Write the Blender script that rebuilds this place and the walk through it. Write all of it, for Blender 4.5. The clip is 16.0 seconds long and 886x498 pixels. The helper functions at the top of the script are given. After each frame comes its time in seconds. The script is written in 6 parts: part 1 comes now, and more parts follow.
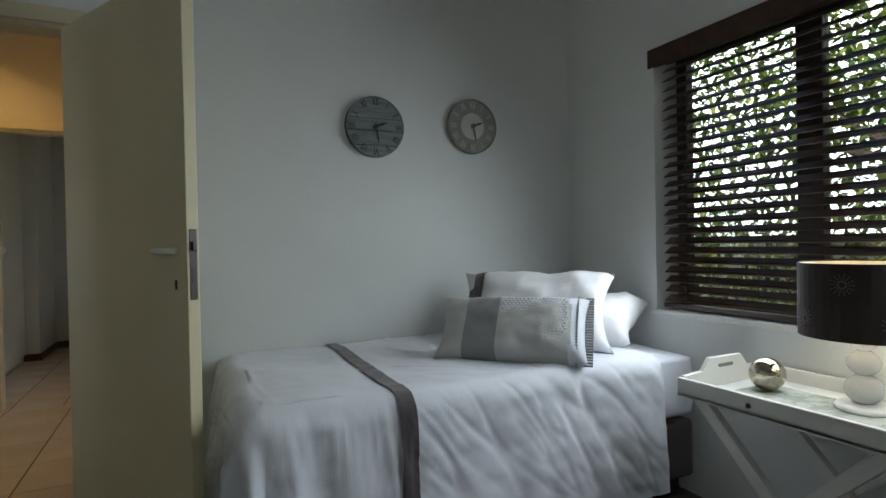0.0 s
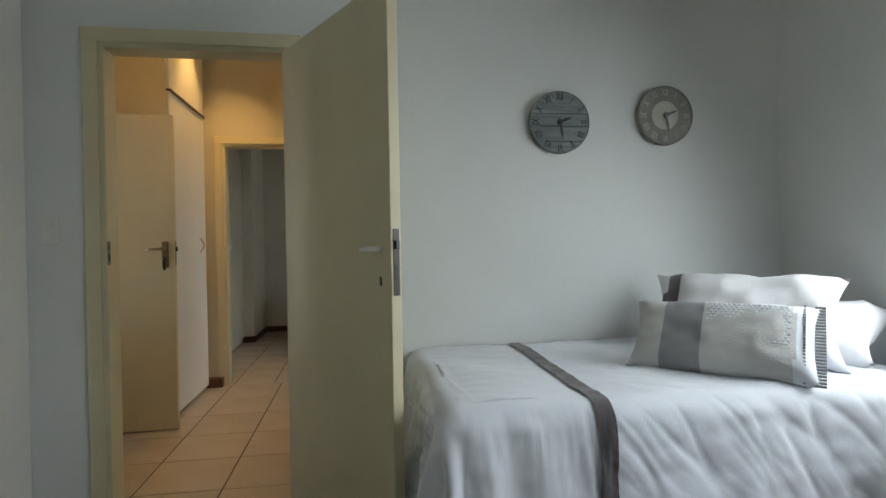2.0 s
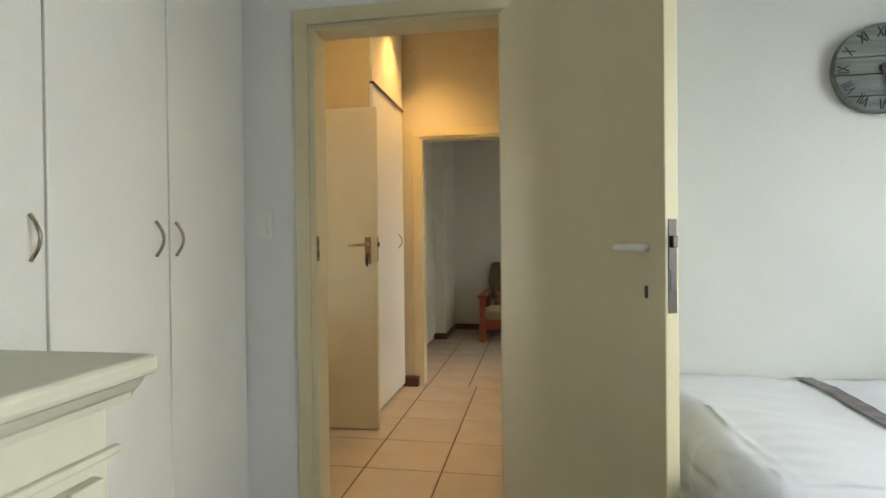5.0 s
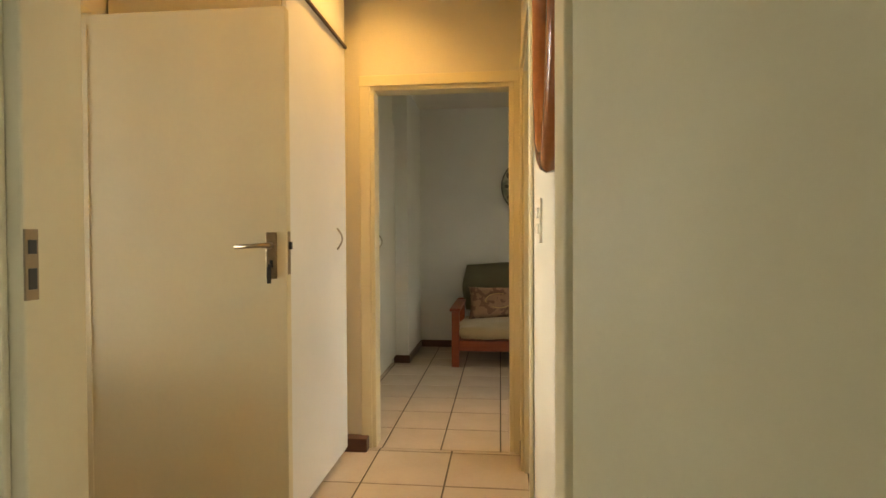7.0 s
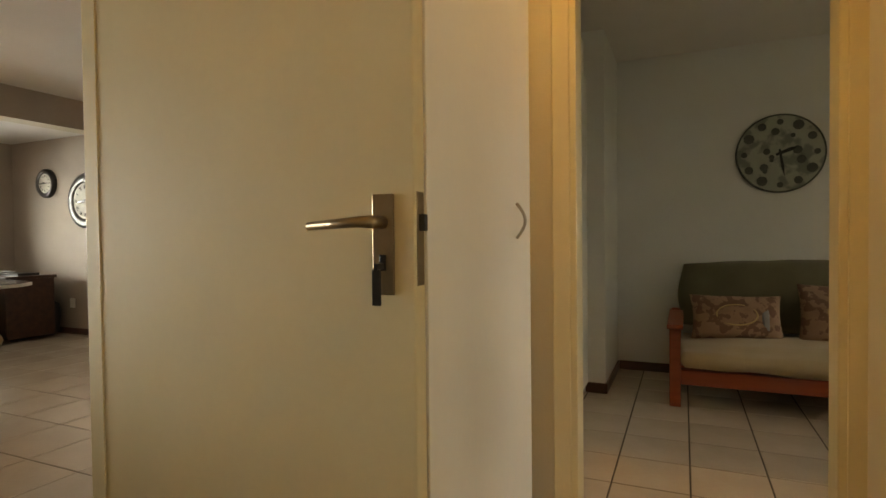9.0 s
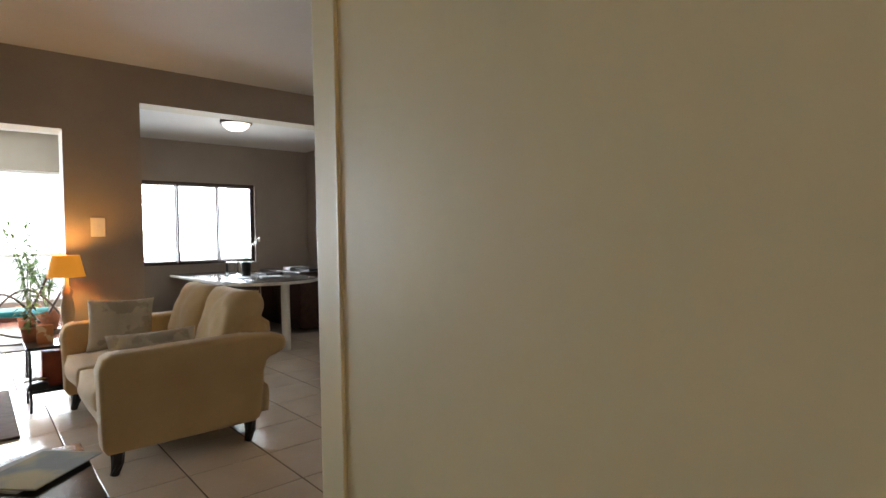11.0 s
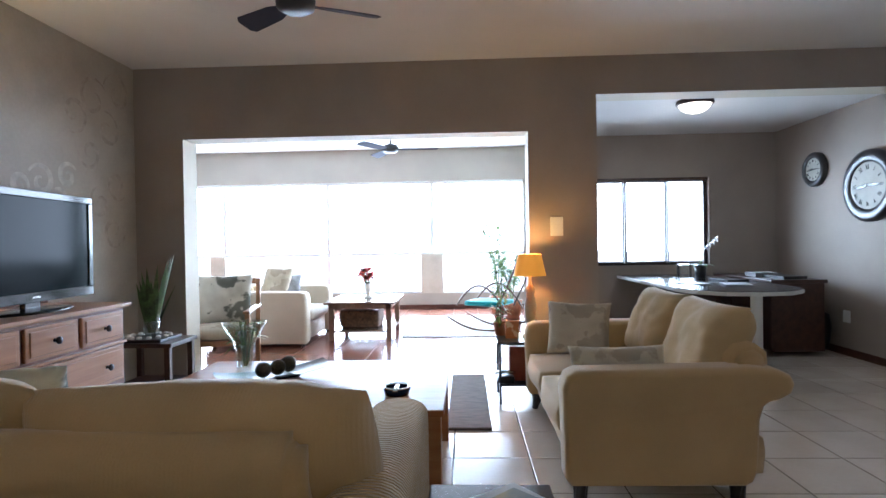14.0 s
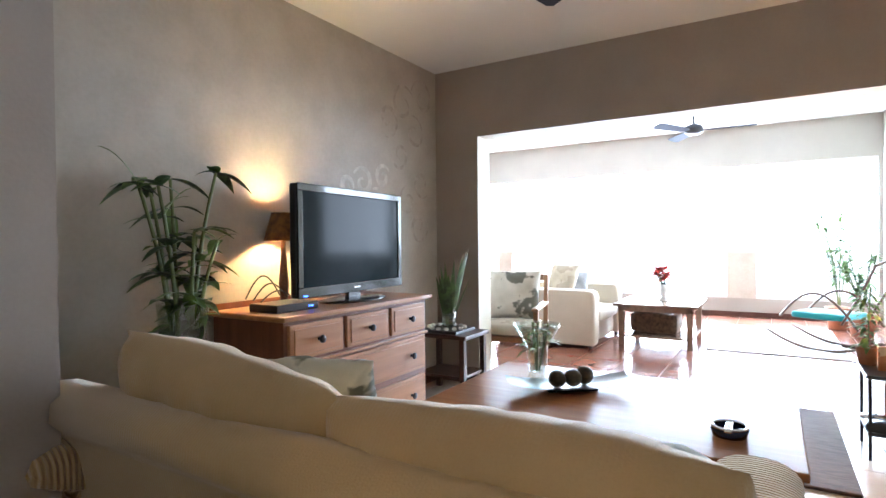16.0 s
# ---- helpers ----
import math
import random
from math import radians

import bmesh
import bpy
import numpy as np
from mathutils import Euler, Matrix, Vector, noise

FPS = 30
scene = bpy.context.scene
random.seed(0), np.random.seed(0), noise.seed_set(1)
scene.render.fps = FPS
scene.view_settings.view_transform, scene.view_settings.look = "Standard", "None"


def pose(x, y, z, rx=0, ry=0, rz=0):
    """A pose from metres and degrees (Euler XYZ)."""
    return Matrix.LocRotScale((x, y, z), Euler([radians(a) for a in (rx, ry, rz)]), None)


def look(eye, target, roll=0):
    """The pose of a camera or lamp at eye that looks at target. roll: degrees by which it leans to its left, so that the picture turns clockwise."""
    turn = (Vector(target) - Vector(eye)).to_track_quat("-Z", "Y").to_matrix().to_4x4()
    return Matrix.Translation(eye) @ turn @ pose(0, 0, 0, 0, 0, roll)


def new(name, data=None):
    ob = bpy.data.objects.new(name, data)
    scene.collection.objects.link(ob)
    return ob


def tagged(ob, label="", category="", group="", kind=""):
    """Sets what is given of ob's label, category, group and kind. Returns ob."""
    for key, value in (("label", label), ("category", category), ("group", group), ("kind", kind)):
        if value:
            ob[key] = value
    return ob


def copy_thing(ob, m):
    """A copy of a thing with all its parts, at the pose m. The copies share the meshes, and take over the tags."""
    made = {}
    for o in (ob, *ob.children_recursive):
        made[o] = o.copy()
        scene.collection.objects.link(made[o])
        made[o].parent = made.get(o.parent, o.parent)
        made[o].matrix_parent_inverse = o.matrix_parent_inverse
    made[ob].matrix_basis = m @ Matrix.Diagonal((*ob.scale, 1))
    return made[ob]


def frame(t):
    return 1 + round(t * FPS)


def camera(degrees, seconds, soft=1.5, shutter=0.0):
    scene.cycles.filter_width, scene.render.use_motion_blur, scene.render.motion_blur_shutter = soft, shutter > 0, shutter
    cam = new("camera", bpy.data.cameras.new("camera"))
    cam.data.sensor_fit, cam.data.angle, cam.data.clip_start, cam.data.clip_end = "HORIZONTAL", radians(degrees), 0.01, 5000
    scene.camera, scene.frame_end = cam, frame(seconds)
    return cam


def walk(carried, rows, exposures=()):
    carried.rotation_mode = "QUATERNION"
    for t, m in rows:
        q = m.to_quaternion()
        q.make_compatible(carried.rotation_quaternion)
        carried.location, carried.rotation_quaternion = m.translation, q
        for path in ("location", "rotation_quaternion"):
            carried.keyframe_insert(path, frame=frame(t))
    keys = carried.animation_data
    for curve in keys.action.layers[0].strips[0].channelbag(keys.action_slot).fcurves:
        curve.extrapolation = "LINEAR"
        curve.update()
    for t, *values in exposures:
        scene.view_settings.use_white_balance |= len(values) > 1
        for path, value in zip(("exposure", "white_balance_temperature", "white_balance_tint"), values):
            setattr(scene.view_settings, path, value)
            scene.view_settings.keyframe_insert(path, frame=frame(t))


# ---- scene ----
cam = camera(78.44, 16.0)
PATH = [
    (0, 0.069, 0.78, 1.158, 89.374, 1.12, -25.748),
    (0.5, 0.061, 0.792, 1.152, 89.539, 1.089, -21.636),
    (1, 0.041, 0.815, 1.157, 89.536, 1.058, -17.488),
    (1.5, 0.019, 0.835, 1.162, 89.466, 1.088, -13.105),
    (2, -0.018, 0.849, 1.162, 89.523, 1.002, -8.854),
    (2.5, -0.033, 0.868, 1.158, 89.645, 0.887, -4.092),
    (3, -0.049, 0.886, 1.154, 89.731, 0.843, 0.855),
    (3.5, -0.058, 0.902, 1.156, 89.688, 0.902, 6.097),
    (4, -0.089, 0.935, 1.146, 89.791, 0.706, 10.327),
    (6.5, -0.378, 2.292, 1.199, 88.988, 0.35, 7.027),
    (7, -0.416, 2.663, 1.182, 89.037, 0.283, 6.046),
    (7.5, -0.505, 3.024, 1.159, 89.004, 0.253, 5.674),
    (8, -0.619, 3.358, 1.153, 88.909, 0.312, 6.552),
    (8.5, -0.689, 3.606, 1.149, 89.04, 0.737, 14.3),
    (9, -0.782, 3.759, 1.138, 88.856, 0.625, 23.892),
    (9.5, -0.986, 3.92, 1.143, 88.798, 0.544, 31.24),
    (12, -1.795, 4.352, 1.165, 88.904, 1.108, 61.213),
    (12.5, -1.961, 4.337, 1.16, 89.141, 0.903, 68.51),
    (13, -2.102, 4.342, 1.151, 89.371, 0.956, 77.601),
    (13.5, -2.167, 4.346, 1.168, 89.333, 0.899, 85.952),
    (14, -2.237, 4.311, 1.164, 89.433, 0.925, 92.342),
    (14.5, -2.341, 4.265, 1.149, 89.612, 0.775, 98.4),
    (15, -2.416, 4.236, 1.159, 89.513, 0.672, 105.742),
    (15.5, -2.488, 4.215, 1.167, 89.415, 0.524, 112.944),
    (16, -2.57, 4.115, 1.166, 89.353, 0.613, 121.253),
]
EXPOSURES = [(0.0, -0.72, 6400, 10), (2.0, -0.1, 6500, 10), (4.0, 0.45, 6850, 10), (6.5, 0.95, 7600, 10), (8.0, 0.42, 8600, 10), (9.0, 0.12, 8500, 10), (9.5, 0.2, 8200, 10), (12.0, -0.26, 5450, 10), (12.9, -0.28, 5200, 10), (13.6, -0.04, 5180, 10), (14.6, 0.27, 5280, 10), (16.0, 0.74, 5450, 10)]
walk(cam, [(r[0], pose(*r[1:])) for r in PATH], EXPOSURES)

# ---- daylight ----
SUN_ELEVATION, SUN_AZIMUTH = radians(52), radians(250)
world = bpy.data.worlds.new("sky")
scene.world = world
world.use_nodes = True
wn = world.node_tree.nodes
sky = wn.new("ShaderNodeTexSky")
sky.sky_type, sky.sun_disc = "NISHITA", False
sky.sun_elevation, sky.sun_rotation = SUN_ELEVATION, SUN_AZIMUTH
world.node_tree.links.new(sky.outputs[0], wn["Background"].inputs[0])
wn["Background"].inputs[1].default_value = 0.12
sun = new("sun", bpy.data.lights.new("sun", "SUN"))
sun.data.energy, sun.data.angle, sun.data.color = 3.0, radians(0.6), (1.0, 0.95, 0.87)
sun.matrix_world = look((0, 0, 0), (-math.sin(SUN_AZIMUTH) * math.cos(SUN_ELEVATION), -math.cos(SUN_AZIMUTH) * math.cos(SUN_ELEVATION), -math.sin(SUN_ELEVATION)))


def window_light(name, at, facing, w, h, watts, colour=(0.93, 0.97, 1.0), spread=180):
    ob = new(name, bpy.data.lights.new(name, "AREA"))
    ob.data.shape, ob.data.size, ob.data.size_y, ob.data.energy, ob.data.color = "RECTANGLE", w, h, watts, colour
    ob.data.spread = radians(spread)
    ob.matrix_world = look(at, Vector(at) + Vector(facing))
    return ob


def bulb(name, at, watts, colour, radius=0.04):
    ob = new(name, bpy.data.lights.new(name, "POINT"))
    ob.data.energy, ob.data.color, ob.data.shadow_soft_size = watts, colour, radius
    ob.location = at
    return ob


WARM = (1.0, 0.565, 0.17)
COOL = (0.82, 0.93, 1.0)
for z in (1.04, 1.44, 1.84):
    window_light("bedroom_sky", (2.0, 1.72, z), (-1, 0, -0.6), 1.9, 0.34, 10.8, (0.86, 0.95, 0.98), 158)
# Weak fill from an added opening behind the viewpoint, never in view.
window_light("bedroom_side_sky", (2.2, -0.37, 1.2), (-1, 0.1, -0.05), 1.8, 1.7, 1.0, COOL)
window_light("bathroom_sky", (1.19, 4.85, 1.47), (-1, 0, -0.1), 0.88, 0.8, 4.5, COOL)
# Warm fill lamp in an added opening; no window there comes into view.
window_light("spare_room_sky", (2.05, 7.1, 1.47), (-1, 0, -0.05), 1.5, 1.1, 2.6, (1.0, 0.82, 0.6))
window_light("sunroom_sky", (-12.08, 2.28, 1.28), (1, 0, 0), 6.1, 2.0, 800, COOL)
window_light("dining_sky", (-9.08, 6.3, 1.39), (1, 0, 0), 1.9, 1.05, 105, COOL)
bulb("bedside_bulb", (1.95, 1.72, 0.97), 1.6, (1.0, 0.86, 0.7), 0.03)
def downlight(name, at, watts, colour, cone, blend=0.6):
    ob = new(name, bpy.data.lights.new(name, "SPOT"))
    ob.data.energy, ob.data.color, ob.data.spot_size, ob.data.spot_blend, ob.data.shadow_soft_size = watts, colour, radians(cone), blend, 0.035
    ob.location = at
    return ob


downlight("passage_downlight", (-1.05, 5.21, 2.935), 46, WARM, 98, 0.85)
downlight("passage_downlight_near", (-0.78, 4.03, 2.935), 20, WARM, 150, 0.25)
downlight("counter_downlight", (-4.15, 6.3, 2.595), 16, (1.0, 0.66, 0.36), 75, 0.8)
bulb("dining_bulb", (-7.33, 6.44, 2.27), 4, (1.0, 0.8, 0.6))

# ---- materials ----
def mat(name, base, rough=0.6, metal=0.0, var=0.08, scale=3.0, fine=60.0, bump=0.1, emit=0.0, trans=0.0, second=None, per_piece=0.0, spec=0.5, stretch=(1, 1, 1), sheen=0.0):
    """A procedural surface: base colour varied at two scales, roughness variation and a fine bump."""
    m = bpy.data.materials.new(name)
    m.use_nodes = True
    n, l = m.node_tree.nodes, m.node_tree.links
    b = n["Principled BSDF"]
    b.inputs["Roughness"].default_value, b.inputs["Metallic"].default_value = rough, metal
    b.inputs["Specular IOR Level"].default_value = spec
    b.inputs["Transmission Weight"].default_value = trans
    if sheen:
        b.inputs["Sheen Weight"].default_value = sheen
    co = n.new("ShaderNodeTexCoord")
    mp = n.new("ShaderNodeMapping")
    mp.inputs["Scale"].default_value = stretch
    l.new(co.outputs["Object"], mp.inputs[0])
    big, small = n.new("ShaderNodeTexNoise"), n.new("ShaderNodeTexNoise")
    for tex, s, d in ((big, scale, 4), (small, fine, 3)):
        tex.inputs["Scale"].default_value, tex.inputs["Detail"].default_value = s, d
        l.new(mp.outputs[0], tex.inputs["Vector"])
    ramp = n.new("ShaderNodeValToRGB")
    c2 = second or [max(0, c * (1 - 2 * var)) for c in base]
    c1 = base if second else [min(1, c * (1 + var)) for c in base]
    ramp.color_ramp.elements[0].position, ramp.color_ramp.elements[1].position = 0.3, 0.7
    ramp.color_ramp.elements[0].color, ramp.color_ramp.elements[1].color = (*c2, 1), (*c1, 1)
    mixv = n.new("ShaderNodeMath")
    mixv.operation = "MULTIPLY_ADD"
    mixv.inputs[1].default_value = 0.25
    l.new(small.outputs[0], mixv.inputs[0])
    sub = n.new("ShaderNodeMath")
    sub.operation = "SUBTRACT"
    sub.inputs[1].default_value = 0.125
    l.new(big.outputs[0], sub.inputs[0])
    l.new(sub.outputs[0], mixv.inputs[2])
    l.new(mixv.outputs[0], ramp.inputs[0])
    colour = ramp.outputs[0]
    if per_piece:
        info, hsv, rng = n.new("ShaderNodeObjectInfo"), n.new("ShaderNodeHueSaturation"), n.new("ShaderNodeMapRange")
        rng.inputs["To Min"].default_value, rng.inputs["To Max"].default_value = 1 - per_piece, 1 + per_piece
        l.new(info.outputs["Random"], rng.inputs[0])
        l.new(rng.outputs[0], hsv.inputs["Value"])
        l.new(colour, hsv.inputs["Color"])
        colour = hsv.outputs[0]
    l.new(colour, b.inputs["Base Color"])
    rr = n.new("ShaderNodeMapRange")
    rr.inputs["To Min"].default_value, rr.inputs["To Max"].default_value = max(0.02, rough * 0.85), min(1, rough * 1.15)
    l.new(big.outputs[0], rr.inputs[0])
    l.new(rr.outputs[0], b.inputs["Roughness"])
    if bump:
        bp = n.new("ShaderNodeBump")
        bp.inputs["Strength"].default_value, bp.inputs["Distance"].default_value = bump, 0.004
        l.new(small.outputs[0], bp.inputs["Height"])
        l.new(bp.outputs[0], b.inputs["Normal"])
    if emit:
        b.inputs["Emission Color"].default_value, b.inputs["Emission Strength"].default_value = (*base, 1), emit
    return m


def wood(name, light, dark, scale=1.0, rough=0.35, axis=0):
    """Wood with grain lines running along one axis."""
    st = [14 * scale, 14 * scale, 14 * scale]
    st[axis] = 1.0 * scale
    return mat(name, light, rough, second=dark, scale=1.2, fine=6.0, bump=0.12, stretch=st)


def glass(name, colour=(1, 1, 1), rough=0.0):
    m = bpy.data.materials.new(name)
    m.use_nodes = True
    b = m.node_tree.nodes["Principled BSDF"]
    b.inputs["Base Color"].default_value, b.inputs["Roughness"].default_value = (*colour, 1), rough
    b.inputs["Transmission Weight"].default_value, b.inputs["IOR"].default_value = 1.0, 1.45
    return m


WHITE_WALL = mat("white_wall_paint", (0.73, 0.745, 0.735), 0.75, var=0.03, scale=1.5, fine=90, bump=0.12)
CREAM_WALL = mat("cream_wall_paint", (0.66, 0.61, 0.49), 0.7, var=0.03, scale=1.5, fine=90, bump=0.12)
TAUPE_WALL = mat("taupe_wall_paint", (0.37, 0.315, 0.265), 0.7, var=0.05, scale=2.2, fine=80, bump=0.15)
SPONGE_WALL = mat("sponged_beige_wall", (0.50, 0.45, 0.37), 0.65, second=(0.42, 0.37, 0.30), scale=5.0, fine=40, bump=0.15)
CEILING = mat("ceiling_paint", (0.74, 0.72, 0.69), 0.8, var=0.02, scale=2, fine=90, bump=0.08)
CREAM_PAINT = mat("cream_gloss_paint", (0.67, 0.60, 0.405), 0.5, var=0.03, scale=2.5, fine=50, bump=0.06)
WHITE_PAINT = mat("white_enamel", (0.76, 0.76, 0.72), 0.4, var=0.02, scale=2.5, fine=50, bump=0.05)
SKIRT = mat("red_brown_skirting", (0.085, 0.032, 0.02), 0.35, var=0.15, scale=6, fine=60)
GROUT = mat("dark_grout", (0.10, 0.075, 0.055), 0.9, var=0.15, scale=10, fine=120, bump=0.3)
TILE = mat("beige_ceramic_tile", (0.62, 0.54, 0.45), 0.22, second=(0.55, 0.47, 0.38), scale=3.0, fine=40, bump=0.03, per_piece=0.04, spec=0.4)
TERRACOTTA = mat("polished_terracotta", (0.27, 0.105, 0.065), 0.2, second=(0.20, 0.075, 0.045), scale=4, fine=30, bump=0.05, per_piece=0.1)
DARK_WOOD = wood("dark_stained_wood", (0.07, 0.03, 0.018), (0.035, 0.014, 0.009))
BRONZE = mat("bronze_window_frame", (0.045, 0.028, 0.02), 0.4, var=0.1)

# ---- geometry helpers ----
def part(name, bm, material, parent=None, label="", smooth=False):
    """Links a bmesh as one mesh object, under a thing where one is given."""
    me = bpy.data.meshes.new(name)
    bm.normal_update()
    bm.to_mesh(me)
    bm.free()
    for m in (material if isinstance(material, (list, tuple)) else [material]):
        me.materials.append(m)
    if smooth:
        for p in me.polygons:
            p.use_smooth = True
    ob = new(name, me)
    ob.parent = parent
    if label:
        ob["label"] = label
    return ob


def thing(name, label, category, at=(0, 0, 0), turn=0.0, group=""):
    ob = new(name)
    ob.matrix_basis = pose(*at, 0, 0, turn)
    return tagged(ob, label, category, group)


def box(bm, lo, hi, bevel=0.0, seg=2, m=None):
    """A box between two corners, its edges rounded by bevel."""
    lo, hi = Vector(lo), Vector(hi)
    vs = bmesh.ops.create_cube(bm, size=1)["verts"]
    for v in vs:
        v.co = Vector((lo[i] + (v.co[i] + 0.5) * (hi[i] - lo[i]) for i in range(3)))
    if bevel:
        es = list({e for v in vs for e in v.link_edges})
        r = bmesh.ops.bevel(bm, geom=es, offset=bevel, segments=seg, affect="EDGES", profile=0.5)
        vs = list({v for f in r["faces"] for v in f.verts} | {v for v in vs if v.is_valid})
    if m is not None:
        bmesh.ops.transform(bm, matrix=m, verts=[v for v in vs if v.is_valid])
    return vs


def boxes(*specs, bevel=0.0):
    bm = bmesh.new()
    for lo, hi in specs:
        box(bm, lo, hi, bevel)
    return bm


def bx(lo, hi, bevel=0.004, seg=2):
    bm = bmesh.new()
    box(bm, lo, hi, bevel, seg)
    return bm


def lathe(profile, steps=24, at=(0, 0, 0)):
    """A turned shape from (radius, height) pairs."""
    bm = bmesh.new()
    rings = []
    for r, z in profile:
        if r < 1e-5:
            rings.append([bm.verts.new((at[0], at[1], at[2] + z))])
        else:
            rings.append([bm.verts.new((at[0] + r * math.cos(2 * math.pi * i / steps), at[1] + r * math.sin(2 * math.pi * i / steps), at[2] + z)) for i in range(steps)])
    for a, b in zip(rings, rings[1:]):
        for i in range(steps):
            j = (i + 1) % steps
            vs = [a[i % len(a)], a[j % len(a)], b[j % len(b)], b[i % len(b)]]
            vs = [v for k, v in enumerate(vs) if v not in vs[:k]]
            if len(vs) > 2:
                bm.faces.new(vs)
    return bm


def tube(points, radius, steps=8, radii=None, closed=False):
    """A round bar along a line of points."""
    bm = bmesh.new()
    pts = [Vector(p) for p in points]
    rings = []
    up = Vector((0.13, 0.21, 1)).normalized()
    n = len(pts)
    for i, p in enumerate(pts):
        d = (pts[(i + 1) % n] - pts[i - 1]) if closed else (pts[min(i + 1, n - 1)] - pts[max(i - 1, 0)])
        d.normalize()
        a = d.cross(up)
        if a.length < 0.1:
            a = d.cross(Vector((1, 0, 0)))
        a.normalize()
        b = d.cross(a)
        r = radii[i] if radii else radius
        rings.append([bm.verts.new(p + r * (math.cos(2 * math.pi * k / steps) * a + math.sin(2 * math.pi * k / steps) * b)) for k in range(steps)])
    for i in range(n if closed else n - 1):
        a, b = rings[i], rings[(i + 1) % n]
        for k in range(steps):
            j = (k + 1) % steps
            bm.faces.new((a[k], a[j], b[j], b[k]))
    if not closed:
        bm.faces.new(rings[0][::-1])
        bm.faces.new(rings[-1])
    return bm


def wall(name, axis, p0, p1, a0, a1, z0, z1, holes, low, high, reveal):
    """A wall of one piece. axis: the way its faces look; p0 to p1 its thickness; a0 to a1 its run; holes: (a0, a1, z0, z1). low and high: the paint on its two faces."""
    A = sorted({a0, a1, *(v for h in holes for v in h[:2] if a0 < v < a1)})
    Z = sorted({z0, z1, *(v for h in holes for v in h[2:] if z0 < v < z1)})
    bm = bmesh.new()

    def solid(i, j):
        if not (0 <= i < len(A) - 1 and 0 <= j < len(Z) - 1):
            return False
        a, z = (A[i] + A[i + 1]) / 2, (Z[j] + Z[j + 1]) / 2
        return not any(h[0] < a < h[1] and h[2] < z < h[3] for h in holes)

    def P(p, a, z):
        return bm.verts.new((p, a, z) if axis == "x" else (a, p, z))

    def quad(pts, idx):
        bm.faces.new([P(*q) for q in pts]).material_index = idx

    for i in range(len(A) - 1):
        for j in range(len(Z) - 1):
            if not solid(i, j):
                continue
            a, b, c, d = A[i], A[i + 1], Z[j], Z[j + 1]
            quad([(p0, a, c), (p0, a, d), (p0, b, d), (p0, b, c)], 0)
            quad([(p1, a, c), (p1, b, c), (p1, b, d), (p1, a, d)], 1)
            if not solid(i - 1, j):
                quad([(p0, a, c), (p1, a, c), (p1, a, d), (p0, a, d)], 2)
            if not solid(i + 1, j):
                quad([(p0, b, c), (p0, b, d), (p1, b, d), (p1, b, c)], 2)
            if not solid(i, j - 1):
                quad([(p0, a, c), (p0, b, c), (p1, b, c), (p1, a, c)], 2)
            if not solid(i, j + 1):
                quad([(p0, a, d), (p1, a, d), (p1, b, d), (p0, b, d)], 2)
    bmesh.ops.remove_doubles(bm, verts=bm.verts, dist=1e-5)
    bmesh.ops.recalc_face_normals(bm, faces=bm.faces)
    return tagged(part(name, bm, [low, high, reveal]), "painted plaster wall", "wall", kind="structure")


def slab(name, lo, hi, material, label, category):
    return tagged(part(name, bx(lo, hi, 0), material), label, category, kind="structure")


# ---- the plan ----
# Bedroom: x -1.38 to 2.14, y -1.6 to 3.35. Passage: y 3.46 to 5.68. Spare room beyond y 5.79. Lounge: x -6.53 to -2.18, y 1.65 to 7.52.
H1, H2, H3 = 2.62, 2.61, 2.95
D1 = (-1.10, -0.31)
D2 = (-1.15, -0.34)
wall("wall_bedroom_door", "y", 3.35, 3.46, -2.05, 2.14, 0, H3, [(*D1, -1, 2.04)], WHITE_WALL, CREAM_WALL, CREAM_WALL)
# The second, lower opening is added and stays unseen; it holds the side fill.
wall("wall_bedroom_window", "x", 2.14, 2.38, -1.6, 3.46, 0, H1, [(0.75, 2.70, 0.82, 2.06), (-1.3, 0.55, 0.3, 2.06)], WHITE_WALL, WHITE_WALL, WHITE_WALL)
wall("wall_bedroom_back", "y", -1.72, -1.6, -2.05, 2.38, 0, H1, [], WHITE_WALL, WHITE_WALL, WHITE_WALL)
# The doorway's reveal is coloured darker and more olive than the walls.
OLIVE_REVEAL = mat("olive_brown_reveal", (0.25, 0.20, 0.09), 0.45, var=0.05)
wall("wall_lounge_passage", "x", -2.25, -2.05, 1.53, 7.52, 0, H3, [(3.62, 4.737, -1, 2.04)], TAUPE_WALL, CREAM_WALL, OLIVE_REVEAL)
wall("wall_bedroom_closet", "x", -2.05, -1.98, -1.6, 3.35, 0, H1, [], WHITE_WALL, WHITE_WALL, WHITE_WALL)
wall("wall_passage_right", "x", -0.30, -0.19, 3.46, 5.68, 0, H3, [(4.62, 5.44, -1, 2.04)], CREAM_WALL, WHITE_WALL, CREAM_WALL)
wall("wall_spare_room_door", "y", 5.68, 5.79, -2.05, 2.0, 0, H3, [(*D2, -1, 2.04)], CREAM_WALL, WHITE_WALL, CREAM_WALL)
wall("wall_spare_room_far", "y", 8.62, 8.74, -2.05, 2.1, 0, H1, [], WHITE_WALL, WHITE_WALL, WHITE_WALL)
# Opening added in this wall, out of view, to hold the fill lamp.
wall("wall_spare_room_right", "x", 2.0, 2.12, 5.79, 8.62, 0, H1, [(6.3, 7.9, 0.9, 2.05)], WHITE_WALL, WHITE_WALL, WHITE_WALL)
wall("wall_spare_room_left", "x", -2.05, -1.93, 5.79, 8.62, 0, H1, [], WHITE_WALL, WHITE_WALL, WHITE_WALL)
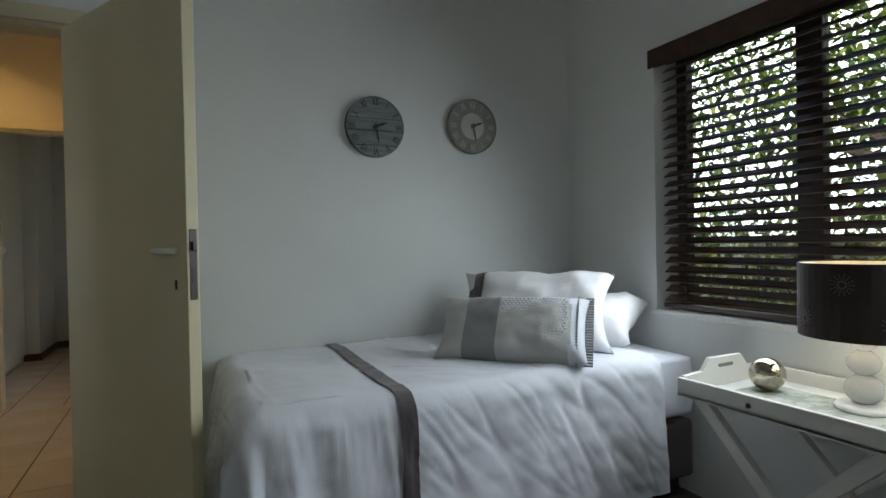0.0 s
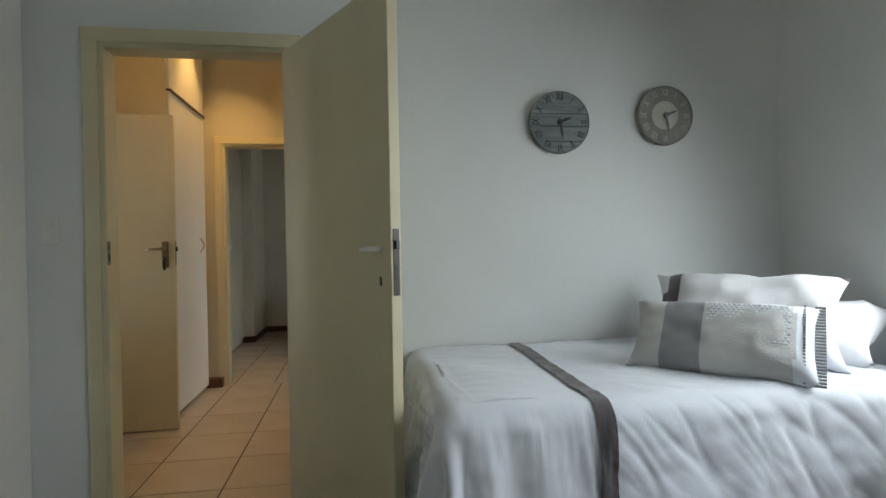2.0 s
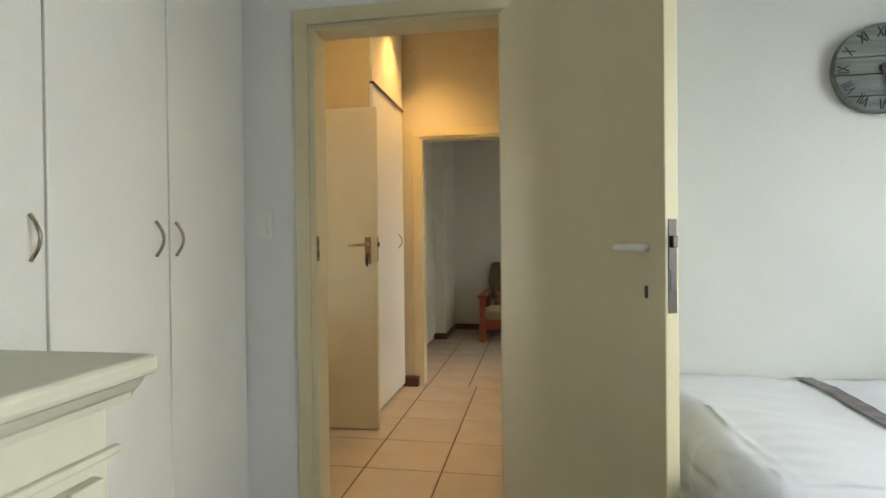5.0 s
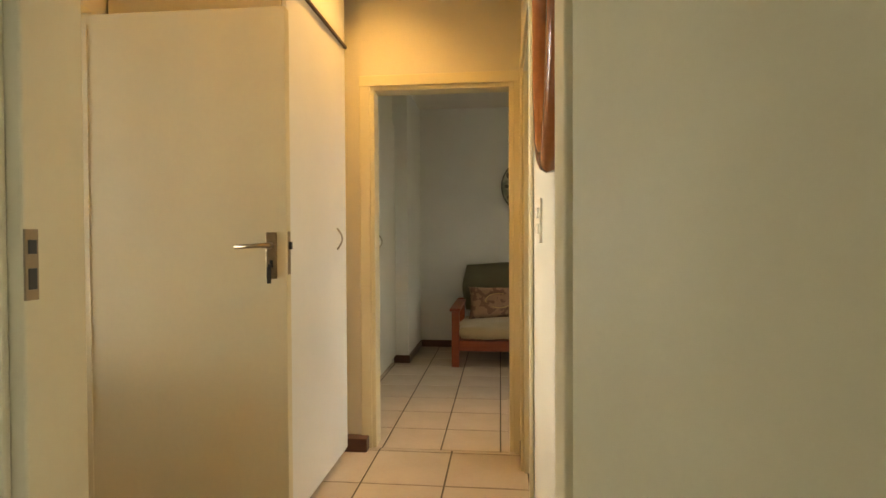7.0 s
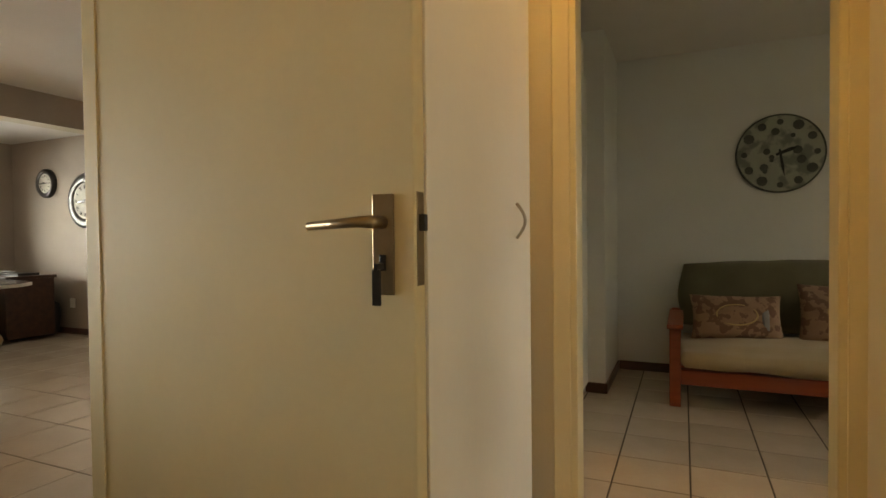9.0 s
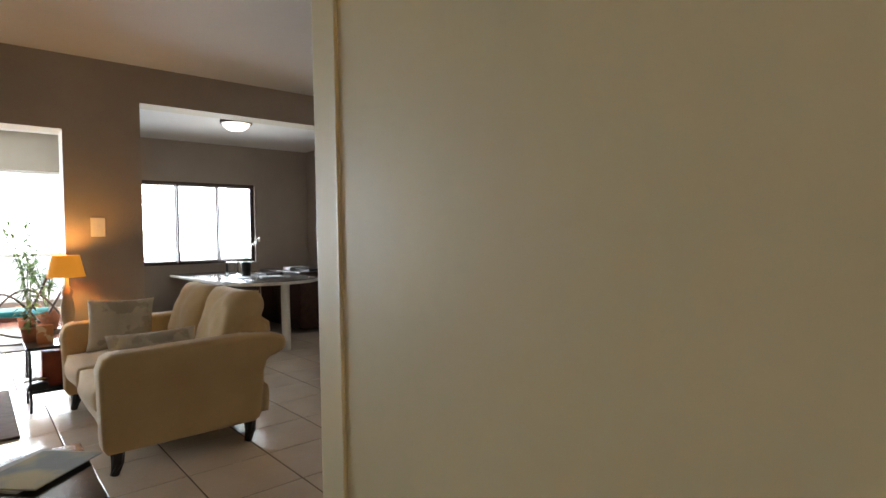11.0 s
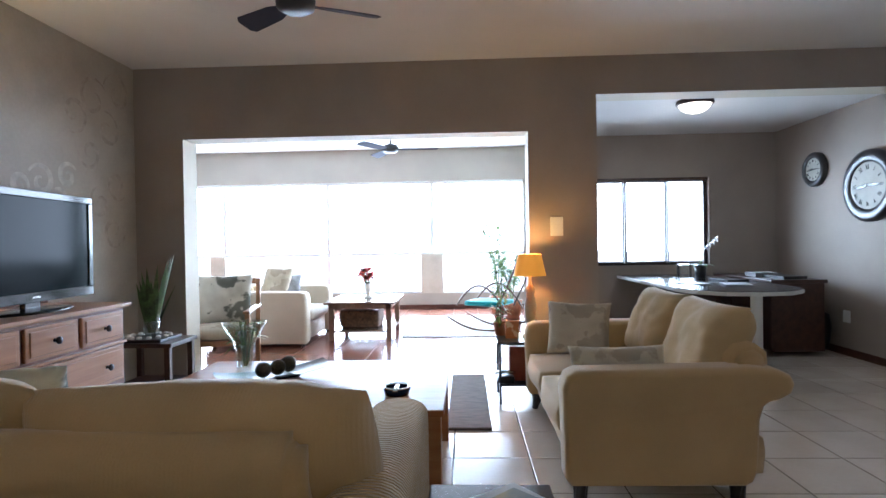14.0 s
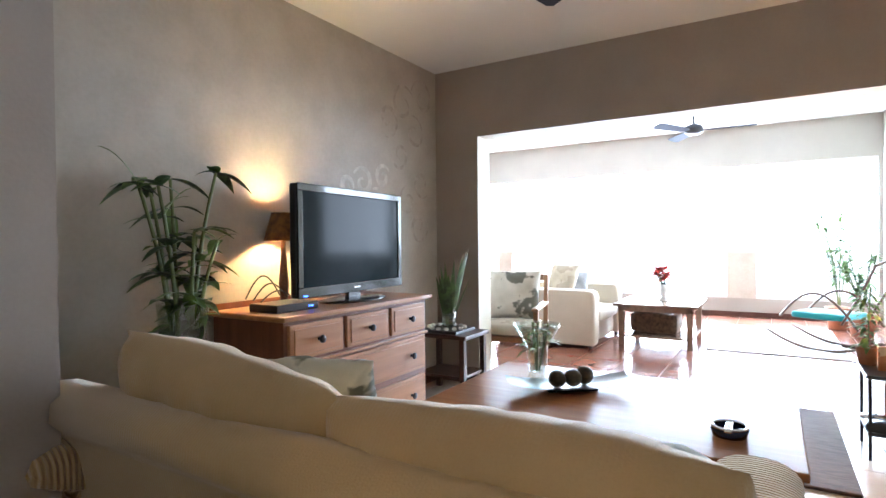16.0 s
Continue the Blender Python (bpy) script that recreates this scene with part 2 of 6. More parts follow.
wall("wall_bathroom_right", "x", 1.2, 1.3, 3.46, 5.68, 0, H3, [(4.4, 5.3, 1.05, 1.9)], WHITE_WALL, WHITE_WALL, WHITE_WALL)
wall("wall_lounge_far", "x", -6.75, -6.53, 1.53, 8.05, 0, 2.95, [(2.05, 4.815, -1, 2.035), (5.35, 8.2, -1, 2.31)], TAUPE_WALL, TAUPE_WALL, CREAM_WALL)
wall("wall_lounge_television", "y", 1.53, 1.65, -6.53, -2.18, 0, H2, [], SPONGE_WALL, SPONGE_WALL, SPONGE_WALL)
wall("wall_dining_right", "y", 8.05, 8.17, -9.2, -2.18, 0, H2, [], TAUPE_WALL, TAUPE_WALL, TAUPE_WALL)
wall("wall_dining_far", "x", -9.12, -8.92, 5.20, 8.05, 0, H2, [(5.35, 7.26, 0.86, 1.92)], TAUPE_WALL, TAUPE_WALL, TAUPE_WALL)
wall("wall_dining_left", "y", 5.10, 5.20, -9.12, -6.75, 0, 2.95, [], CREAM_WALL, TAUPE_WALL, CREAM_WALL)
wall("wall_kitchen", "y", 7.52, 7.62, -5.83, -2.18, 0, H2, [(-5.47, -3.2, 0.92, 1.58)], WHITE_PAINT, WHITE_WALL, WHITE_PAINT)
wall("wall_kitchen_end", "x", -5.83, -5.73, 7.62, 8.05, 0, H2, [], TAUPE_WALL, WHITE_WALL, WHITE_WALL)
SUN_WALL = mat("pale_taupe_wall_paint", (0.36, 0.33, 0.285), 0.7, var=0.04, scale=2, fine=80, bump=0.12)
wall("wall_sunroom_far", "x", -12.1, -11.95, -0.95, 5.52, 0, 2.95, [(-0.8, 5.35, 0.28, 2.29)], SUN_WALL, SUN_WALL, SUN_WALL)
slab("wall_kitchen_lining", (-5.73, 8.02, 0), (-2.19, 8.046, 2.6), WHITE_WALL, "white kitchen wall", "wall")
wall("wall_sunroom_left", "y", -1.07, -0.95, -12.1, -6.75, 0, 2.95, [], SUN_WALL, SUN_WALL, SUN_WALL)
wall("wall_sunroom_right", "y", 5.4, 5.52, -11.95, -9.12, 0, 2.95, [(-11.85, -9.3, 0.28, 2.29)], SUN_WALL, SUN_WALL, SUN_WALL)
wall("wall_sunroom_near", "x", -6.75, -6.6, -0.95, 1.53, 0, 2.95, [], SUN_WALL, SUN_WALL, SUN_WALL)
slab("ceiling_bedroom", (-2.18, -1.72, H1), (2.38, 3.44, H1 + 0.1), CEILING, "white painted ceiling", "ceiling")
slab("ceiling_passage", (-2.25, 3.35, H3), (2.14, 5.79, H3 + 0.1), CEILING, "white painted ceiling", "ceiling")
slab("ceiling_spare_room", (-2.18, 5.70, H1), (2.38, 8.74, H1 + 0.1), CEILING, "white painted ceiling", "ceiling")
slab("ceiling_lounge", (-6.75, 1.53, H2), (-2.18, 8.17, H2 + 0.1), CEILING, "off-white painted ceiling", "ceiling")
slab("ceiling_dining", (-9.12, 5.20, 2.44), (-6.75, 8.05, 2.5), CEILING, "white painted ceiling", "ceiling")
slab("ceiling_sunroom", (-12.1, -1.07, 2.87), (-6.75, 5.10, 2.95), CEILING, "white painted sunroom ceiling", "ceiling")
slab("ceiling_sunroom_side", (-12.1, 5.10, 2.87), (-9.12, 5.52, 2.95), CEILING, "white painted sunroom ceiling", "ceiling")


def glow(name, lo, hi, colour, strength):
    m = bpy.data.materials.new(name)
    m.use_nodes = True
    b = m.node_tree.nodes["Principled BSDF"]
    b.inputs["Base Color"].default_value = (*colour, 1)
    b.inputs["Emission Color"].default_value, b.inputs["Emission Strength"].default_value = (*colour, 1), strength
    return slab(name, lo, hi, m, "bright hazy sky seen beyond the windows", "sky")


glow("backdrop_west", (-70.2, -70, -3), (-70, 80, 45), (0.93, 0.97, 1.0), 9.0)
glow("backdrop_north", (-70, 80, -3), (40, 80.2, 45), (0.93, 0.97, 1.0), 9.0)
# Pale slab added so the ground beyond the sunroom panes blows out white.
slab("pavement", (-70, -70, -0.2), (-12.1, 80, -0.12), mat("pale_slab", (0.62, 0.6, 0.57), 0.8, var=0.1, scale=1.0, fine=15), "pale slab added outside so the lower sunroom panes look white", "terrace")
glow("backdrop_east", (60, -60, -3), (60.2, 60, 40), (0.95, 0.98, 1.0), 4.0)
slab("ground", (-300, -300, -0.4), (300, 300, -0.2), mat("garden_ground", (0.07, 0.085, 0.03), 0.9, var=0.3, scale=1, fine=20), "grassy garden ground", "ground")


# ---- floors of single tiles, on a dark bed of grout ----
def tiled(name, x0, x1, y0, y1, ox, oy, pitch, gap, material, label):
    bed = slab(name, (x0, y0, -0.1), (x1, y1, -0.003), GROUT, label, "floor")
    cache = {}
    for i in range(math.floor((x0 - ox) / pitch), math.ceil((x1 - ox) / pitch)):
        for j in range(math.floor((y0 - oy) / pitch), math.ceil((y1 - oy) / pitch)):
            a, b = max(x0, ox + i * pitch + gap / 2), min(x1, ox + (i + 1) * pitch - gap / 2)
            c, d = max(y0, oy + j * pitch + gap / 2), min(y1, oy + (j + 1) * pitch - gap / 2)
            if b - a < 0.01 or d - c < 0.01:
                continue
            key = (round(b - a, 3), round(d - c, 3))
            if key not in cache:
                w, h = key[0] / 2, key[1] / 2
                bm = bmesh.new()
                e = 0.003
                lo = [bm.verts.new((sx * w, sy * h, -0.006)) for sx, sy in ((-1, -1), (1, -1), (1, 1), (-1, 1))]
                mid = [bm.verts.new((sx * w, sy * h, -0.0015)) for sx, sy in ((-1, -1), (1, -1), (1, 1), (-1, 1))]
                hi = [bm.verts.new((sx * (w - e), sy * (h - e), 0)) for sx, sy in ((-1, -1), (1, -1), (1, 1), (-1, 1))]
                for k in range(4):
                    q = (k + 1) % 4
                    bm.faces.new((lo[k], lo[q], mid[q], mid[k]))
                    bm.faces.new((mid[k], mid[q], hi[q], hi[k]))
                bm.faces.new(hi)
                me = bpy.data.meshes.new("tile")
                bm.to_mesh(me)
                bm.free()
                me.materials.append(material)
                cache[key] = me
            t = new("tile", cache[key])
            t.location, t.parent = ((a + b) / 2, (c + d) / 2, 0), bed


tiled("floor_passage", -2.18, -0.19, 3.35, 5.68, -1.10, 3.595, 0.41, 0.008, TILE, "beige ceramic tiles with dark joints")
tiled("floor_spare_room", -2.05, 2.0, 5.68, 8.62, -1.09, 5.68, 0.335, 0.008, TILE, "beige ceramic tiles with dark joints")
tiled("floor_lounge", -6.75, -2.18, 1.65, 7.52, -5.17, 6.28, 0.41, 0.007, TILE, "beige ceramic tiles with thin joints")
tiled("floor_dining", -9.12, -6.75, 5.15, 8.05, -5.17, 6.28, 0.41, 0.007, TILE, "beige ceramic tiles with thin joints")
tiled("floor_sunroom", -11.95, -6.75, -0.95, 5.10, -6.75, 2.05, 0.41, 0.008, TERRACOTTA, "polished red-brown terracotta tiles")
slab("floor_sunroom_side", (-12.1, 5.10, -0.1), (-9.12, 5.4, -0.002), TERRACOTTA, "polished red-brown floor", "floor")
slab("floor_kitchen", (-6.75, 7.52, -0.1), (-2.18, 8.17, -0.002), TILE, "beige tiled floor", "floor")
slab("floor_bedroom", (-2.05, -1.72, -0.1), (2.38, 3.35, 0), mat("dark_carpet", (0.06, 0.045, 0.04), 0.95, var=0.2, scale=8, fine=300, bump=0.6), "dark brown carpeted floor", "floor")
slab("floor_bathroom", (-0.19, 3.35, -0.1), (2.0, 5.68, 0), TILE, "beige tiled floor", "floor")

# ---- soft things and other kinds ----
def fabric(name, base, second, ribs=0.0, rough=0.9, bump=0.25, scale=5.0, sheen=0.3, fine=220, depth=0.9, way="Y"):
    m = mat(name, base, rough, second=second, scale=scale, fine=fine, bump=bump, sheen=sheen, spec=0.2)
    if ribs:
        n, l = m.node_tree.nodes, m.node_tree.links
        old = [x for x in n if x.type == "BUMP"][0]
        wave, co, add = n.new("ShaderNodeTexWave"), n.new("ShaderNodeTexCoord"), n.new("ShaderNodeBump")
        wave.inputs["Scale"].default_value, wave.inputs["Distortion"].default_value = ribs, 0.6
        wave.bands_direction = way
        l.new(co.outputs["Object"], wave.inputs["Vector"])
        add.inputs["Strength"].default_value, add.inputs["Distance"].default_value = depth, 0.012
        l.new(wave.outputs["Fac"], add.inputs["Height"])
        l.new(old.outputs[0], add.inputs["Normal"])
        l.new(add.outputs[0], n["Principled BSDF"].inputs["Normal"])
    return m


def patches(name, base, spot, scale=9.0, lo=0.52, hi=0.56, rough=0.9):
    """Cloth with printed blotches."""
    m = mat(name, base, rough, var=0.05, scale=6, fine=150, bump=0.2, spec=0.2)
    n, l = m.node_tree.nodes, m.node_tree.links
    co, tex, ramp, mix = n.new("ShaderNodeTexCoord"), n.new("ShaderNodeTexNoise"), n.new("ShaderNodeValToRGB"), n.new("ShaderNodeMix")
    tex.inputs["Scale"].default_value, tex.inputs["Detail"].default_value = scale, 3
    ramp.color_ramp.elements[0].position, ramp.color_ramp.elements[1].position = lo, hi
    l.new(co.outputs["Object"], tex.inputs["Vector"])
    l.new(tex.outputs[0], ramp.inputs[0])
    mix.data_type = "RGBA"
    p = n["Principled BSDF"].inputs["Base Color"]
    was = p.links[0].from_socket
    l.new(ramp.outputs[0], mix.inputs[0])
    l.new(was, mix.inputs[6])
    mix.inputs[7].default_value = (*spot, 1)
    l.new(mix.outputs[2], p)
    return m


LINEN = fabric("white_cotton", (0.78, 0.80, 0.86), (0.72, 0.74, 0.81), bump=0.15, scale=3)
BAND = fabric("taupe_ribbon", (0.13, 0.11, 0.12), (0.10, 0.085, 0.09), bump=0.3)
GREY_WEAVE = fabric("pale_grey_weave", (0.56, 0.56, 0.55), (0.50, 0.50, 0.49), bump=0.5)
DARK_WEAVE = fabric("mid_grey_weave", (0.30, 0.30, 0.31), (0.26, 0.26, 0.27), bump=0.5)
SOFA = fabric("beige_corduroy", (0.52, 0.36, 0.175), (0.45, 0.305, 0.145), ribs=22, scale=2.5)
SOFA_PLAIN = fabric("beige_upholstery", (0.53, 0.37, 0.18), (0.45, 0.305, 0.145), scale=3)
SOFA_RIB = fabric("fine_ribbed_beige_cloth", (0.52, 0.36, 0.175), (0.44, 0.30, 0.14), ribs=34, scale=3, depth=0.07, way="X")
PALE_SOFA = fabric("pale_cream_upholstery", (0.60, 0.53, 0.42), (0.54, 0.47, 0.36), scale=3)
CUSHION = fabric("cream_cushion_cloth", (0.57, 0.415, 0.215), (0.49, 0.35, 0.17), scale=4)
PRINTED = patches("printed_cream_cloth", (0.60, 0.54, 0.42), (0.45, 0.39, 0.30), 7)
FLORAL = patches("grey_floral_cloth", (0.60, 0.57, 0.48), (0.16, 0.16, 0.13), 6, 0.55, 0.6)
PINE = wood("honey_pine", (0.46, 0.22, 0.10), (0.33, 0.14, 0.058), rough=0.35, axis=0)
# Carcass and back lip are redder and less than half as bright as the drawers.
PINE_DARK = wood("dark_pine_carcass", (0.21, 0.075, 0.034), (0.14, 0.048, 0.022), rough=0.35, axis=2)
CHERRY = wood("polished_cherry_wood", (0.38, 0.17, 0.07), (0.27, 0.105, 0.04), rough=0.3, axis=1)
CHERRY.node_tree.nodes["Principled BSDF"].inputs["Specular IOR Level"].default_value = 0.03
RED_WOOD = wood("red_stained_wood", (0.34, 0.075, 0.03), (0.24, 0.05, 0.02), rough=0.4)
BLACK_WOOD = mat("black_stained_wood", (0.018, 0.015, 0.015), 0.35, var=0.15)
BLACK = mat("black_plastic", (0.012, 0.012, 0.014), 0.3, var=0.1)
SCREEN = mat("dark_screen_glass", (0.004, 0.009, 0.012), 0.09, var=0.02, bump=0.0, spec=0.05)
STEEL = mat("brushed_steel", (0.42, 0.38, 0.32), 0.32, metal=1.0, var=0.08, fine=120)
BRASS_OLD = mat("aged_brass_plate", (0.30, 0.23, 0.15), 0.35, metal=0.9, var=0.12)
CHROME = mat("chrome", (0.75, 0.75, 0.75), 0.08, metal=1.0, var=0.02, bump=0)
GLASS = glass("clear_glass", (0.97, 0.99, 0.98))
THIN_GLASS = bpy.data.materials.new("thin_vase_glass")
THIN_GLASS.use_nodes = True
tn, tk = THIN_GLASS.node_tree.nodes, THIN_GLASS.node_tree.links
clear_b, gloss_b, mix_b = tn.new("ShaderNodeBsdfTransparent"), tn.new("ShaderNodeBsdfGlossy"), tn.new("ShaderNodeMixShader")
clear_b.inputs[0].default_value, gloss_b.inputs["Roughness"].default_value = (0.93, 0.97, 0.95, 1), 0.03
mix_b.inputs[0].default_value = 0.2
tk.new(clear_b.outputs[0], mix_b.inputs[1])
tk.new(gloss_b.outputs[0], mix_b.inputs[2])
tk.new(mix_b.outputs[0], tn["Material Output"].inputs[0])
MIRROR = mat("mirror_silver", (0.9, 0.9, 0.9), 0.02, metal=1.0, var=0.0, bump=0.0)
LEAF = mat("glossy_green_leaf", (0.055, 0.11, 0.03), 0.4, var=0.35, scale=20, fine=80)
LEAF_LIGHT = mat("light_green_leaf", (0.13, 0.22, 0.05), 0.45, var=0.3, scale=20, fine=80)
STEM = mat("green_cane", (0.16, 0.20, 0.07), 0.5, var=0.2, scale=12)
PORCELAIN = mat("white_glazed_ceramic", (0.78, 0.77, 0.74), 0.2, var=0.02, bump=0.02)
CLAY = mat("clay_pot", (0.36, 0.15, 0.075), 0.8, var=0.2, scale=10)


def pillow(w, h, t, n=22, pinch=0.14, seed=0, crumple=0.006):
    """A stuffed cushion lying flat, w by h, with pinched corners and soft dents."""
    bm = bmesh.new()
    side = []
    for s in (1, -1):
        g = []
        for i in range(n + 1):
            row = []
            for j in range(n + 1):
                u, v = 2 * i / n - 1, 2 * j / n - 1
                x = u * w / 2 * (1 - pinch * 0.5 * (1 - v * v) * abs(u) ** 3)
                y = v * h / 2 * (1 - pinch * 0.5 * (1 - u * u) * abs(v) ** 3)
                f = max(0.0, (1 - u ** 4)) ** 0.5 * max(0.0, (1 - v ** 4)) ** 0.5
                z = s * t / 2 * f
                q = Vector((x * 7 + seed * 3.1, y * 7, s * 1.7 + seed))
                z += crumple * 2 * noise.noise(q) * (0.3 + f) + crumple * noise.noise(q * 2.7)
                z += s * crumple * 0.9 * f * max(0.0, 1 - 4 * abs(noise.noise(Vector((x * 9 + y * 4, y * 3 - x * 2, seed * 1.3)))))
                row.append((x, y, z))
            g.append(row)
        side.append(g)
    edge = {}
    vs = []
    for s, g in enumerate(side):
        vv = {}
        for i in range(n + 1):
            for j in range(n + 1):
                on = i in (0, n) or j in (0, n)
                if on and (i, j) in edge:
                    vv[i, j] = edge[i, j]
                else:
                    vv[i, j] = bm.verts.new(g[i][j])
                    if on:
                        edge[i, j] = vv[i, j]
        for i in range(n):
            for j in range(n):
                q = (vv[i, j], vv[i + 1, j], vv[i + 1, j + 1], vv[i, j + 1])
                bm.faces.new(q if s == 0 else q[::-1])
    return bm


def moved(bm, m):
    bmesh.ops.transform(bm, matrix=m, verts=bm.verts)
    return bm


def soft_box(lo, hi, r=0.06, puff=0.02, n=10, seed=0, crumple=0.008):
    """An upholstered block: rounded box with swelling faces."""
    lo, hi = Vector(lo), Vector(hi)
    c, hs = (lo + hi) / 2, (hi - lo) / 2
    bm = bmesh.new()
    bmesh.ops.create_cube(bm, size=2)
    bmesh.ops.subdivide_edges(bm, edges=bm.edges, cuts=n, use_grid_fill=True)
    for v in bm.verts:
        u = v.co.copy()
        core = Vector([max(-1, min(1, u[i])) * max(0, hs[i] - r) for i in range(3)])
        full = Vector([u[i] * hs[i] for i in range(3)])
        d = full - core
        d = d.normalized() * r if d.length > 1e-6 else d
        p = core + d
        for i in range(3):
            o = [k for k in range(3) if k != i]
            if abs(abs(u[i]) - 1) < 1e-4:
                p[i] += math.copysign(puff * (1 - u[o[0]] ** 2) * (1 - u[o[1]] ** 2), u[i])
        q = (p + c) * 5 + Vector((seed * 2.3, seed, 0))
        p += d.normalized() * crumple * (noise.noise(q) + 0.5 * noise.noise(q * 2.3)) if d.length else Vector()
        v.co = p + c
    return bm


def extrude_profile(pts, a0, a1, axis="x", bevel=0.012):
    """A block with the outline pts (two coordinates), extruded along an axis."""
    bm = bmesh.new()
    def P(a, p):
        return (a, p[0], p[1]) if axis == "x" else ((p[0], a, p[1]) if axis == "y" else (p[0], p[1], a))
    A = [bm.verts.new(P(a0, p)) for p in pts]
    B = [bm.verts.new(P(a1, p)) for p in pts]
    n = len(pts)
    fa, fb = bm.faces.new(A), bm.faces.new(B[::-1])
    for i in range(n):
        j = (i + 1) % n
        bm.faces.new((A[j], A[i], B[i], B[j]))
    if bevel:
        bmesh.ops.bevel(bm, geom=list(fa.edges) + list(fb.edges), offset=bevel, segments=3, affect="EDGES")
    bmesh.ops.recalc_face_normals(bm, faces=bm.faces)
    return bm


def bolster(prof, a0, a1, r, n=6):
    """An upholstered arm with the outline prof (y, z) between x = a0 and a1, its edges rounded by r."""
    bm = bmesh.new()
    cy, cz = sum(p[0] for p in prof) / len(prof), sum(p[1] for p in prof) / len(prof)
    steps = [(a0 + r * (1 - math.cos(t)), 1 - math.sin(t)) for t in np.linspace(0, math.pi / 2, n)]
    steps += [(a1 - r * (1 - math.cos(t)), 1 - math.sin(t)) for t in np.linspace(math.pi / 2, 0, n)]
    rings = []
    for x, k in steps:
        ring = []
        for y, z in prof:
            d = math.hypot(y - cy, z - cz)
            f = 1 - r * k / d
            ring.append(bm.verts.new((x, cy + (y - cy) * f, cz + (z - cz) * f)))
        rings.append(ring)
    m = len(prof)
    for a, b in zip(rings, rings[1:]):
        for i in range(m):
            bm.faces.new((a[i], a[(i + 1) % m], b[(i + 1) % m], b[i]))
    bm.faces.new(rings[0][::-1])
    bm.faces.new(rings[-1])
    bmesh.ops.recalc_face_normals(bm, faces=bm.faces)
    return bm


def leaf_blade(bm, root, tip, width, droop=0.3, n=5, fold=0.15):
    """One long leaf from root to tip, drooping and folded along its rib."""
    root, tip = Vector(root), Vector(tip)
    d = tip - root
    L = d.length
    side = d.cross(Vector((0, 0, 1)))
    side = side.normalized() if side.length > 1e-4 else Vector((1, 0, 0))
    rows = []
    for i in range(n + 1):
        s = i / n
        w = width * math.sin(math.pi * min(1, 0.12 + 0.88 * s) ** 0.8) * 0.5
        p = root + d * s + Vector((0, 0, -droop * L * s * s))
        rows.append([bm.verts.new(p - side * w + Vector((0, 0, fold * w))), bm.verts.new(p), bm.verts.new(p + side * w + Vector((0, 0, fold * w)))])
    for a, b in zip(rows, rows[1:]):
        for k in (0, 1):
            bm.faces.new((a[k], a[k + 1], b[k + 1], b[k]))


def text_mesh(words, size, depth=0.001):
    cu = bpy.data.curves.new("lettering", "FONT")
    cu.body, cu.size, cu.extrude, cu.align_x, cu.align_y = words, size, depth, "CENTER", "CENTER"
    ob = bpy.data.objects.new("lettering", cu)
    scene.collection.objects.link(ob)
    bpy.context.view_layer.update()
    me = bpy.data.meshes.new_from_object(ob.evaluated_get(bpy.context.evaluated_depsgraph_get()))
    bpy.data.objects.remove(ob)
    me.materials.clear()
    return me


ROMAN = "XII I II III IIII V VI VII VIII IX X XI".split()


